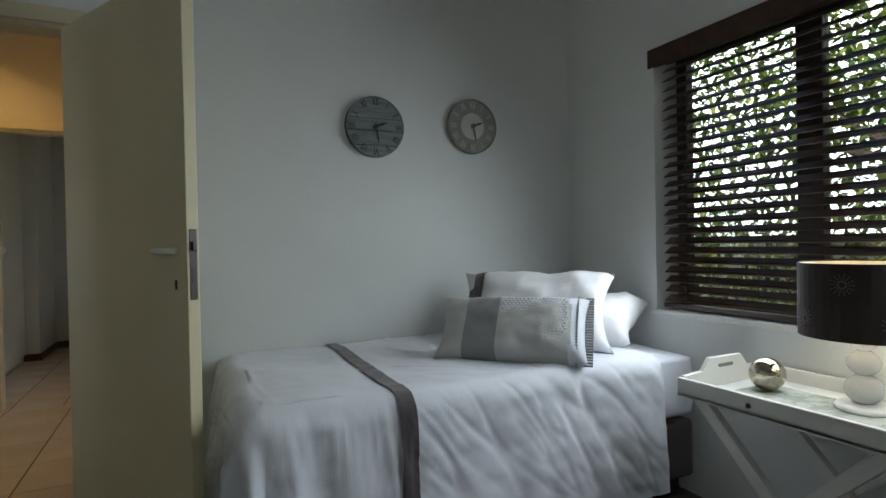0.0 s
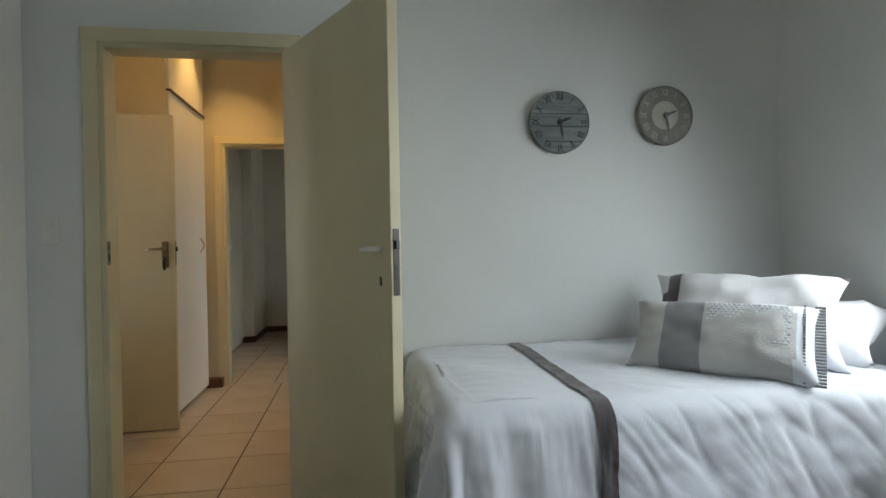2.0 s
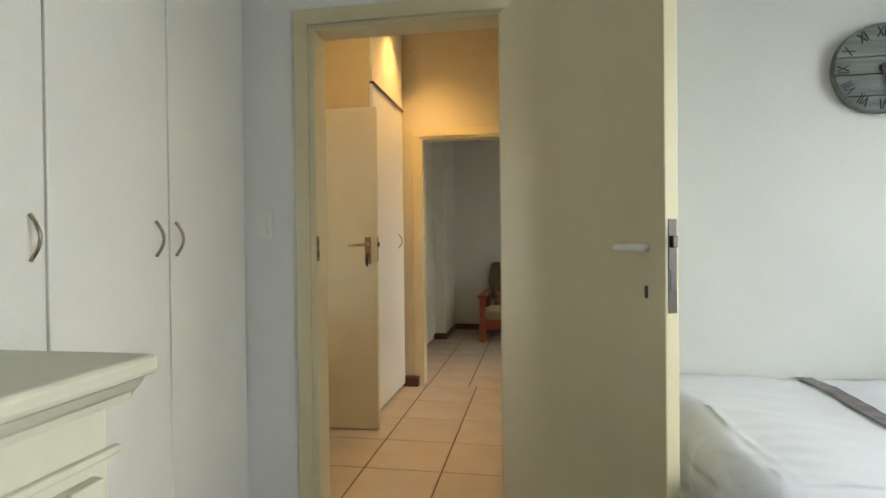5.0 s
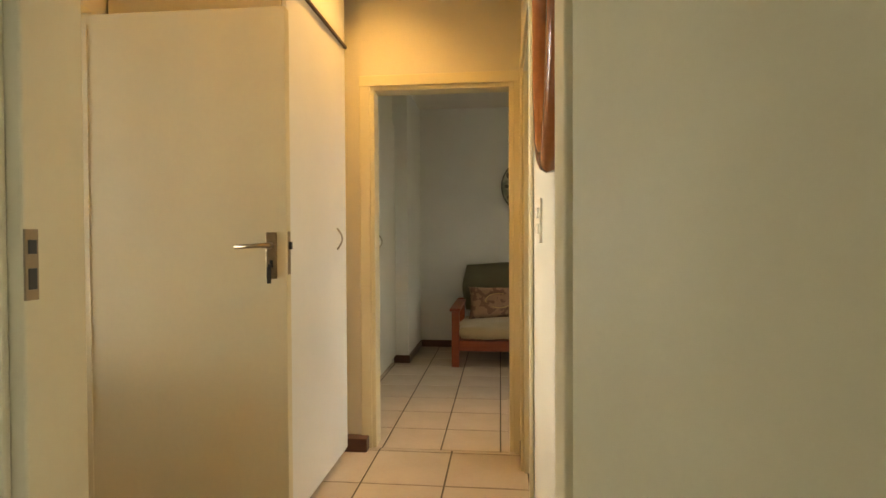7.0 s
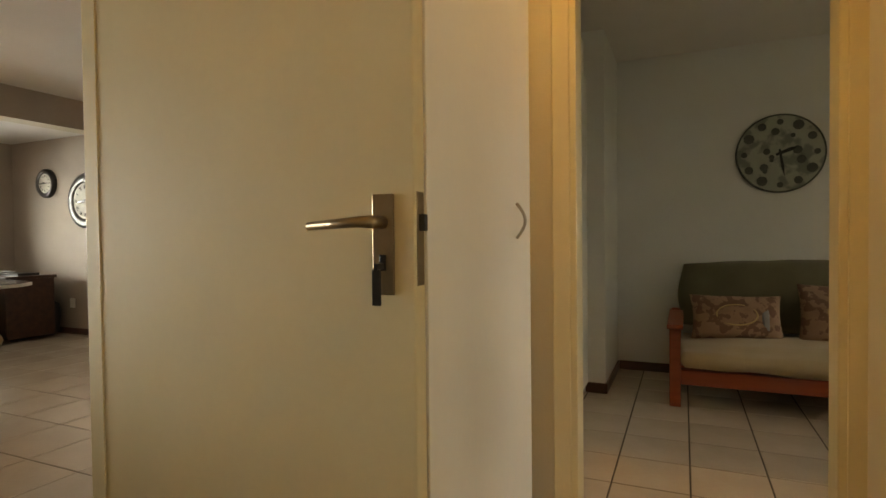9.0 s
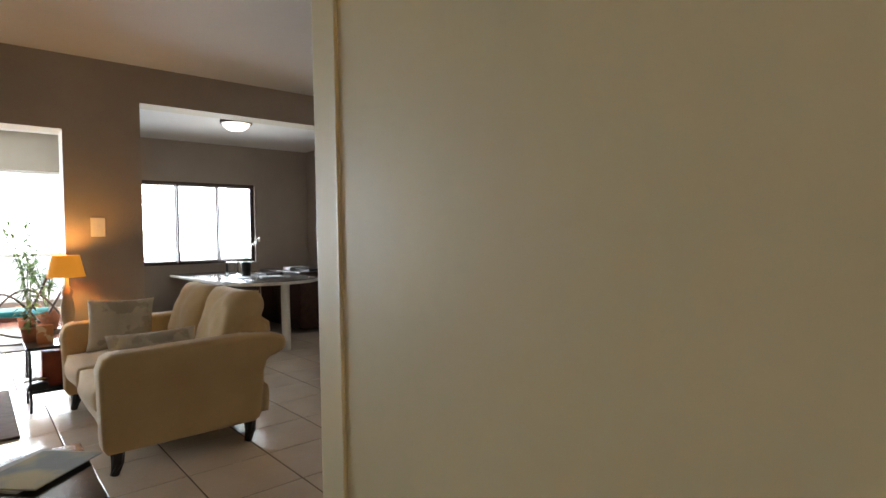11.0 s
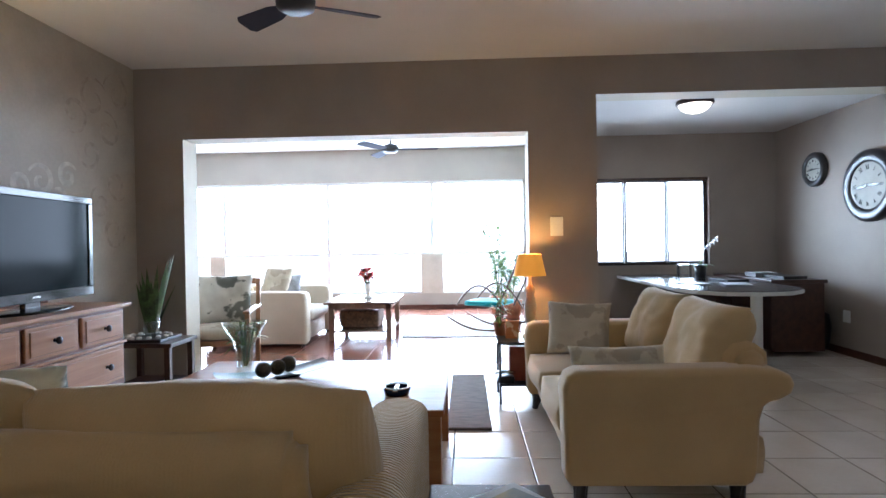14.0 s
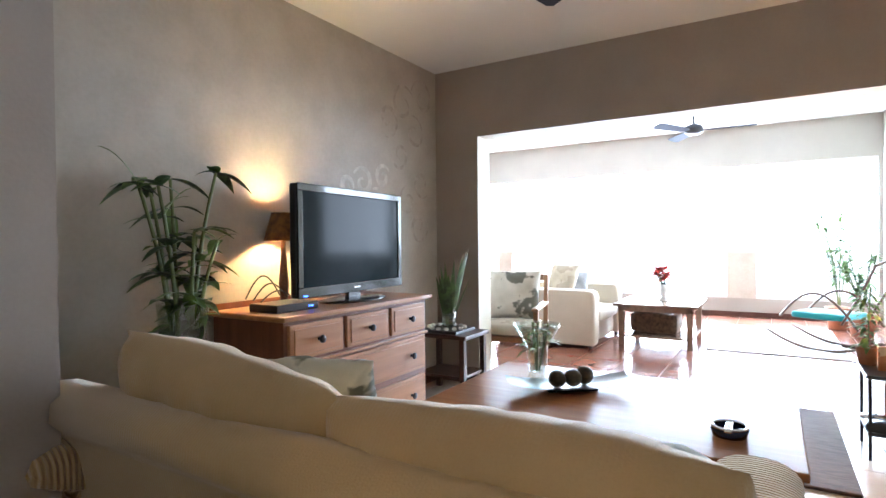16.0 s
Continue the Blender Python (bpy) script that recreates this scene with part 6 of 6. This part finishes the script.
for k in range(7):
    a = k * 0.9
    leaf_blade(lv, (0, 0, 0.13), (0.17 * math.cos(a), 0.17 * math.sin(a), 0.22), 0.055, 0.5, 6)
tagged(part("leaves", lv, LEAF, orc), kind="stuff")
for sgn in (-1, 1):
    pts = [(0, 0.0, 0.13), (0.02, sgn * 0.03, 0.3), (0.04, sgn * 0.08, 0.4), (0.05, sgn * 0.15, 0.42)]
    part("stem", tube(pts, 0.004, 6), STEM, orc)
    for q in range(4):
        fl = bmesh.new()
        for k in range(5):
            a = 2 * math.pi * k / 5
            leaf_blade(fl, (0, 0, 0), (0.0, 0.035 * math.cos(a), 0.035 * math.sin(a)), 0.03, 0.05, 3)
        part("blossom", moved(fl, pose(0.05, sgn * (0.04 + 0.035 * q), 0.33 + 0.03 * q)), PORCELAIN, orc)
for r, lab, m, w in ((0.245, "large round clock with wide dark rim on the dining wall", pose(-7.38, 8.049, 1.635, 90, 0, 0), 0.085), (0.14, "small round clock with dark rim on the dining wall", pose(-8.16, 8.049, 1.885, 90, 0, 0), 0.045)):
    wall_clock(lab, m, r * 1.36 if r > 0.2 else r * 1.3, PALE_FACE, mat("dark_clock_rim", (0.02, 0.017, 0.016), 0.3, var=0.1), DARK_NUM, thick=0.05, rimmed=w * 1.36, num_r=0.5, num_size=0.15, times=(8.7, 3))
bag = thing("backpack", "black backpack standing on the floor by the wall", "bag", (-8.0, 7.9, 0))
part("body", soft_box((-0.15, -0.1, 0), (0.15, 0.12, 0.42), 0.08, 0.02, 8, seed=4, crumple=0.012), BLACK, bag, smooth=True)
part("pocket", soft_box((-0.11, -0.15, 0.03), (0.11, -0.07, 0.22), 0.03, 0.01, 6, seed=6), BLACK, bag, smooth=True)
part("strap", tube([(-0.04, -0.02, 0.41), (0, -0.03, 0.46), (0.04, -0.02, 0.41)], 0.01, 6), BLACK, bag)
sk = light_switch("white wall socket above the skirting", pose(-7.72, 8.049, 0.385, 90, 0, 0), 0.1, 0.12, 1)
skirting("baseboard_dining", (-8.9, 8.035, -6.54, 8.05), (-5.84, 7.63, -5.83, 8.03))
skirting("baseboard_lounge", (-6.53, 4.83, -6.515, 5.34), (-6.53, 1.66, -6.515, 2.04), (-6.51, 1.65, -3.4, 1.664))

dw = tagged(new("window_2"), "dark framed dining window", "window", kind="structure")
Y0, Y1, Z0, Z1 = 5.35, 7.26, 0.86, 1.92
for a, b, c, d in ((Y0, Y0 + 0.05, Z0, Z1), (Y1 - 0.05, Y1, Z0, Z1), (Y0 + 0.05, Y1 - 0.05, Z0, Z0 + 0.05), (Y0 + 0.05, Y1 - 0.05, Z1 - 0.05, Z1), (6.24, 6.29, Z0 + 0.05, Z1 - 0.05), (6.75, 6.79, Z0 + 0.05, Z1 - 0.05), (5.75, 5.79, Z0 + 0.05, Z1 - 0.05)):
    part("window_frame", bx((-9.02, a, c), (-8.97, b, d), 0.004), BRONZE, dw)
bl = thing("venetian_blind", "dark slatted blind in the dining window, slats open", "blind", (-8.945, 0, 0))
me = bpy.data.meshes.new("slat")
b = bmesh.new()
box(b, (-0.018, Y0 + 0.02, -0.001), (0.018, Y1 - 0.02, 0.001))
b.to_mesh(me)
b.free()
me.materials.append(DARK_WOOD)
for k in range(22):
    s = new("slat", me)
    s.location, s.parent = (0, 0, 0.90 + k * 0.046), bl
part("headrail", bx((-0.02, Y0 + 0.01, 1.885), (0.02, Y1 - 0.01, 1.925), 0.003), DARK_WOOD, bl)
for y in (5.6, 6.26, 6.77, 7.2):
    part("ladder_tape", bx((-0.02, y - 0.008, 0.88), (0.02, y + 0.008, 1.89), 0.001), DARK_WOOD, bl)

# ---- breakfast counter and kitchen ----
COUNTER = mat("dark_granite", (0.045, 0.038, 0.035), 0.2, var=0.3, scale=60, fine=200)
tagged(part("worktop", bx((-5.46, 7.36, 0.862), (-2.2, 7.70, 0.90), 0.006), COUNTER), "dark polished stone worktop on the counter", "counter")
for x0 in (-5.45, -4.86, -4.27, -3.68):
    pn = thing("base_cabinet", "white panelled counter front with arched moulding", "cabinet", (x0, 7.518, 0), group="panels of the counter front")
    part("panel", bx((0.004, -0.018, 0.06), (0.582, 0, 0.858), 0.003), WHITE_PAINT, pn)
    part("arched_moulding", tube([(0.07, -0.019, 0.12), (0.07, -0.019, 0.70)] + [(0.07 + 0.446 * s, -0.019, 0.70 + 0.07 * math.sin(math.pi * s)) for s in np.linspace(0.02, 0.98, 11)] + [(0.516, -0.019, 0.70), (0.516, -0.019, 0.12)], 0.007, 6), WHITE_PAINT, pn)
    part("plinth", bx((0.004, -0.008, 0), (0.582, 0, 0.06), 0.002), WHITE_PAINT, pn)
tall = thing("tall_cabinet", "tall white cabinet end with arched panel mouldings", "cabinet", (-5.83, 7.518, 0))
for z0, z1 in ((0.06, 0.86), (0.875, 1.03)):
    d = part("door", bx((0.006, -0.018, z0), (0.372, 0, z1), 0.003), WHITE_PAINT, tall)
    if z0 < 0.5:
        part("arched_moulding", tube([(0.05, -0.019, z0 + 0.06), (0.05, -0.019, z1 - 0.13)] + [(0.05 + 0.276 * s, -0.019, z1 - 0.13 + 0.05 * math.sin(math.pi * s)) for s in np.linspace(0.02, 0.98, 9)] + [(0.326, -0.019, z1 - 0.13), (0.326, -0.019, z0 + 0.06)], 0.006, 6), WHITE_PAINT, d)
rack = thing("wine_rack", "tall black lattice wine rack above the counter", "wine rack", (-4.60, 7.40, 0.902))
for x in (0.0, 0.78):
    part("side", bx((x, 0, 0), (x + 0.03, 0.114, 1.27), 0.003), BLACK_WOOD, rack)
part("top", bx((0.03, 0, 1.24), (0.78, 0.114, 1.27), 0.003), BLACK_WOOD, rack)
part("back", bx((0.03, 0.09, 0.0), (0.78, 0.112, 1.24), 0.002), mat("matt_black_board", (0.012, 0.012, 0.012), 0.9), rack)
part("shelf", bx((0.03, 0.0, 0.78), (0.78, 0.09, 0.80), 0.002), BLACK_WOOD, rack)
for s in (-1, 1):
    for k in range(-3, 9):
        c = 0.03 + k * 0.13
        p0, p1 = (c, 0.0), (c + s * 0.78, 0.78)
        cl_pts = []
        for i in range(21):
            x, z = p0[0] + (p1[0] - p0[0]) * i / 20, p0[1] + (p1[1] - p0[1]) * i / 20
            if 0.03 <= x <= 0.78:
                cl_pts.append((x, 0.012 + 0.012 * (s > 0), z))
        if len(cl_pts) > 2:
            part("lattice_bar", tube([cl_pts[0], cl_pts[-1]], 0.009, 6), DARK_WOOD, rack)
gb = thing("wine_glass", "upturned wine glass on the rack shelf", "glass", (-4.3, 7.45, 1.703))
part("bowl", lathe([(0.03, 0), (0.035, 0.05), (0.02, 0.09), (0.004, 0.1), (0.004, 0.16), (0.03, 0.165)], 20), GLASS, gb, smooth=True)


def stool(at, turn):
    ob = thing("bar_stool", "black wooden bar stool with round seat and splayed legs", "stool", at, turn, "stools at the counter")
    part("seat", lathe([(0, 0.665), (0.15, 0.665), (0.172, 0.675), (0.176, 0.69), (0.168, 0.705), (0, 0.71)], 36), BLACK_WOOD, ob, smooth=True)
    part("seat_ring", boxes(((-0.11, -0.11, 0.605), (0.11, -0.09, 0.664)), ((-0.11, 0.09, 0.605), (0.11, 0.11, 0.664)), ((-0.11, -0.09, 0.605), (-0.09, 0.09, 0.664)), ((0.09, -0.09, 0.605), (0.11, 0.09, 0.664))), BLACK_WOOD, ob)
    for sx in (-1, 1):
        for sy in (-1, 1):
            part("leg", tube([(sx * 0.105, sy * 0.105, 0.663), (sx * 0.175, sy * 0.175, 0.0)], 0.024, 4, radii=[0.03, 0.027]), BLACK_WOOD, ob)
    for sx in (-1, 1):
        part("rung", tube([(sx * 0.15, -0.15, 0.24), (sx * 0.15, 0.15, 0.24)], 0.018, 4), BLACK_WOOD, ob)
        part("rung", tube([(-0.145, sx * 0.145, 0.29), (0.145, sx * 0.145, 0.29)], 0.018, 4), BLACK_WOOD, ob)
    return ob


s1 = stool((-4.67, 7.30, 0), 8)
copy_thing(s1, pose(-4.21, 7.27, 0, 0, 0, -12))
cd = thing("downlight", "small round recessed downlight before the counter, switched on", "lamp", (-4.15, 6.3, 2.61))
part("ring", lathe([(0.05, 0), (0.05, -0.006), (0.038, -0.008), (0.038, 0)], 24), CHROME, cd)
part("lens", lathe([(0.038, -0.003), (0, -0.003)], 24), mat("lit_counter_lens", (1.0, 0.8, 0.5), 0.4, emit=8, bump=0, var=0), cd)
dn = thing("downlight", "small round recessed downlight, switched on", "lamp", (-4.93, 7.58, 1.58))
part("ring", lathe([(0.05, 0), (0.05, -0.006), (0.038, -0.008), (0.038, 0)], 24), CHROME, dn)
part("lens", lathe([(0.038, -0.003), (0, -0.003)], 24), mat("lit_downlight", (1.0, 0.8, 0.5), 0.4, emit=12, bump=0, var=0), dn)
bulb("kitchen_bulb", (-5.0, 7.85, 1.9), 56, (1.0, 0.7, 0.32), 0.05)
fr = thing("fridge", "dark grey refrigerator in the kitchen behind the counter", "fridge", (-4.82, 7.88, 0))
part("body", bx((-0.3, -0.12, 0.02), (0.5, 0.16, 1.85), 0.01), mat("dark_grey_metal", (0.05, 0.052, 0.056), 0.4, metal=0.5, var=0.1), fr)
part("handle", bx((-0.26, -0.16, 1.2), (-0.23, -0.12, 1.5), 0.006), BLACK, fr)

# ---- sunroom ----
FRAME_W = mat("white_aluminium", (0.72, 0.72, 0.72), 0.4, var=0.03)
sw = tagged(new("window_3"), "wide white sunroom windows", "window", kind="structure")
for a, b, c, d in ((-0.8, 5.35, 2.24, 2.29), (-0.8, 5.35, 0.96, 1.02), (-0.8, 5.35, 0.28, 0.32)):
    part("window_frame", bx((-12.05, a, c), (-11.99, b, d), 0.004), FRAME_W, sw)
for y in (-0.07, 1.84, 3.72):
    part("mullion", bx((-12.05, y - 0.035, 0.32), (-11.985, y + 0.035, 2.24), 0.004), FRAME_W, sw)
for y0, y1 in ((-0.33, -0.05), (3.52, 3.91)):
    slab("pier_sunroom", (-12.1, y0, 0.28), (-11.93, y1, 0.98), SPONGE_WALL, "low plaster pier between windows", "wall")
for y in (1.75, -0.15):
    part("catch", bx((-11.985, y, 1.1), (-11.97, y + 0.02, 1.22), 0.003), BLACK, sw)
skirting("baseboard_sunroom", (-11.95, -0.94, -11.935, 5.39))
ceiling_fan("grey three-blade ceiling fan of the sunroom", (-9.3, 3.36, 2.87), 0.47, 0.62, 90, FAN_HUB)
BROWN_TABLE = wood("mid_brown_table_wood", (0.27, 0.18, 0.125), (0.19, 0.115, 0.08), rough=0.22)
c2 = thing("coffee_table", "dark wooden coffee table with open lower shelf in the sunroom", "coffee table", (-9.2, 3.02, 0))
hx, hy = 0.44, 0.38
part("tabletop", bx((-hx - 0.05, -hy - 0.05, 0.445), (hx + 0.05, hy + 0.05, 0.475), 0.006), BROWN_TABLE, c2)
part("lower_shelf", bx((-hx, -hy, 0.10), (hx, hy, 0.125), 0.003), BROWN_TABLE, c2)
for sx in (-1, 1):
    for sy in (-1, 1):
        part("leg", bx((sx * (hx - 0.03) - 0.03, sy * (hy - 0.03) - 0.03, 0), (sx * (hx - 0.03) + 0.03, sy * (hy - 0.03) + 0.03, 0.445), 0.004), BROWN_TABLE, c2)
part("apron", boxes(((-hx, -hy, 0.39), (hx, -hy + 0.02, 0.445)), ((-hx, hy - 0.02, 0.39), (hx, hy, 0.445)), ((hx - 0.02, -hy, 0.39), (hx, hy, 0.445))), BROWN_TABLE, c2)
bsk = tagged(part("storage_basket", soft_box((-9.45, 2.72, 0.126), (-8.95, 3.22, 0.35), 0.03, 0.01, 8), mat("brown_wicker", (0.14, 0.08, 0.045), 0.8, var=0.3, scale=30, fine=150, bump=0.9), smooth=True), "brown wicker basket on the lower shelf", "basket")
fv = thing("flower_vase", "pale vase of red flowers on the sunroom table", "vase", (-9.2, 3.05, 0.475))
part("vessel", lathe([(0, 0), (0.06, 0), (0.07, 0.015), (0.03, 0.04), (0.045, 0.12), (0.06, 0.19), (0.055, 0.19), (0.03, 0.05), (0, 0.04)], 28), PORCELAIN, fv, smooth=True)
RED = mat("red_petals", (0.55, 0.045, 0.02), 0.6, var=0.25, scale=40)
rnd = random.Random(6)
for k in range(11):
    a, r = rnd.uniform(0, 6.28), rnd.uniform(0.02, 0.1)
    p = Vector((r * math.cos(a), r * math.sin(a), 0.30 + rnd.uniform(-0.06, 0.07)))
    part("stem", tube([(0, 0, 0.1), tuple(p)], 0.003, 5), STEM, fv)
    fl = bmesh.new()
    for q in range(12):
        b = rnd.uniform(0, 6.28)
        leaf_blade(fl, p, p + Vector((0.065 * math.cos(b), 0.065 * math.sin(b), rnd.uniform(-0.03, 0.065))), 0.05, 0.2, 3)
    part("blossom", fl, RED, fv)
lv = bmesh.new()
for k in range(18):
    a = rnd.uniform(0, 6.28)
    leaf_blade(lv, (0, 0, 0.19), (0.1 * math.cos(a), 0.1 * math.sin(a), 0.24), 0.03, 0.3, 4)
tagged(part("leaves", lv, LEAF, fv), kind="stuff")
tagged(part("floor_mat", bx((-10.9, 3.5, 0), (-8.95, 4.75, 0.012), 0.004), mat("pale_rug", (0.42, 0.38, 0.36), 0.95, var=0.12, scale=20, fine=200, bump=0.6)), "pale woven rug on the sunroom floor", "rug")
s3 = sofa("cream sofa in the sunroom, seen from its end", pose(-8.95, 1.84, 0, 0, 0, 180), 1.25, 1.3, 0.64, 0.74, 0.42, 0.1, 0.2, PALE_SOFA, cush_h=0.42, back_cushions=1, cushions=1, leg_h=0.04)
cushion("cream cushion on the sunroom sofa", pose(-8.9, 1.95, 0.70, 70, 0, 60), (0.45, 0.42, 0.14), PRINTED, 51)
cushion("blue-grey cushion on the sunroom sofa", pose(-9.1, 2.0, 0.62, 70, 0, 100), (0.4, 0.38, 0.14), DARK_WEAVE, 53)
wc = thing("wooden_armchair", "wooden armchair with loose grey floral cushion", "chair", (-7.10, 2.08, 0), 102)
HONEY = wood("honey_chair_wood", (0.36, 0.19, 0.09), (0.27, 0.13, 0.06), axis=2)
for sx in (-1, 1):
    part("leg", bx((sx * 0.27 - 0.02, -0.28, 0), (sx * 0.27 + 0.02, -0.24, 0.58), 0.006), HONEY, wc)
    part("leg", moved(bx((-0.02, -0.02, 0), (0.02, 0.02, 0.86), 0.006), pose(sx * 0.27, 0.24, 0, -7, 0, 0)), HONEY, wc)
    part("armrest", bx((sx * 0.27 - 0.03, -0.31, 0.58), (sx * 0.27 + 0.03, 0.31, 0.605), 0.008), HONEY, wc)
part("seat_frame", bx((-0.25, -0.26, 0.30), (0.25, 0.24, 0.35), 0.005), HONEY, wc)
part("top_rail", bx((-0.25, 0.325, 0.80), (0.25, 0.355, 0.86), 0.006), HONEY, wc)
for k in range(5):
    part("back_slat", moved(bx((-0.018, -0.008, 0.3), (0.018, 0.008, 0.84), 0.004), pose(-0.18 + 0.09 * k, 0.24, 0, -7, 0, 0)), HONEY, wc)
part("seat_cushion", soft_box((-0.25, -0.27, 0.35), (0.25, 0.22, 0.46), 0.04, 0.015, 8), PRINTED, wc, smooth=True)
cushion("grey floral cushion leaning on the wooden armchair", pose(-7.22, 2.055, 0.68, 72, 0, 102), (0.50, 0.47, 0.15), FLORAL, 57)
rc = thing("rocking_chair", "bentwood rocking chair with teal seat cushion", "chair", (-9.6, 4.66, 0), -30)
RATTAN = mat("dark_bentwood", (0.10, 0.055, 0.03), 0.4, var=0.15)
for sx in (-1, 1):
    x = sx * 0.26
    part("rocker", tube([(x, -0.55 + 1.1 * s, 0.012 + 0.16 * (2 * s - 1) ** 2) for s in np.linspace(0, 1, 14)], 0.014, 8), RATTAN, rc, smooth=True)
    part("arm_hoop", tube([(x, -0.4 + 0.75 * s, 0.1 + 0.5 * math.sin(math.pi * (0.15 + 0.75 * s))) for s in np.linspace(0, 1, 14)], 0.013, 8), RATTAN, rc, smooth=True)
    part("back_post", tube([(x, 0.2, 0.3), (x, 0.36, 0.6), (x * 0.9, 0.48, 0.9)], 0.013, 8), RATTAN, rc, smooth=True)
part("top_rail", tube([(-0.234, 0.48, 0.9), (0, 0.5, 0.95), (0.234, 0.48, 0.9)], 0.013, 8), RATTAN, rc, smooth=True)
part("seat", soft_box((-0.25, -0.3, 0.32), (0.25, 0.22, 0.40), 0.03, 0.01, 8), fabric("teal_cloth", (0.03, 0.30, 0.30), (0.025, 0.24, 0.25)), rc, "teal seat cushion", smooth=True)
for x, y, h, sd in ((-11.2, 4.85, 1.6, 71), (-10.6, 5.02, 1.1, 72)):
    pl = thing("potted_plant", "tall leafy house plant by the sunroom window", "plant", (x, y, 0), group="sunroom plants")
    part("pot", lathe([(0, 0), (0.11, 0), (0.15, 0.26), (0.16, 0.28), (0.14, 0.28), (0.12, 0.24), (0, 0.24)], 28), CLAY, pl, smooth=True)
    rnd = random.Random(sd)
    lv = bmesh.new()
    for k in range(5):
        a = rnd.uniform(0, 6.28)
        e = (0.25 * math.cos(a), 0.25 * math.sin(a), h * rnd.uniform(0.75, 1))
        part("stem", tube([(0, 0, 0.24), (e[0] * 0.3, e[1] * 0.3, h * 0.5), e], 0.008, 6), STEM, pl)
        for q in range(34):
            s = rnd.uniform(0.3, 1)
            p = Vector((e[0] * s * s, e[1] * s * s, 0.24 + (e[2] - 0.24) * s))
            b = rnd.uniform(0, 6.28)
            leaf_blade(lv, p, p + Vector((0.16 * math.cos(b), 0.16 * math.sin(b), rnd.uniform(-0.05, 0.1))), 0.05, 0.35, 4)
    tagged(part("leaves", lv, LEAF_LIGHT, pl), kind="stuff")
for o in [o for o in scene.objects if o.type == "MESH"]:
    clear(o)
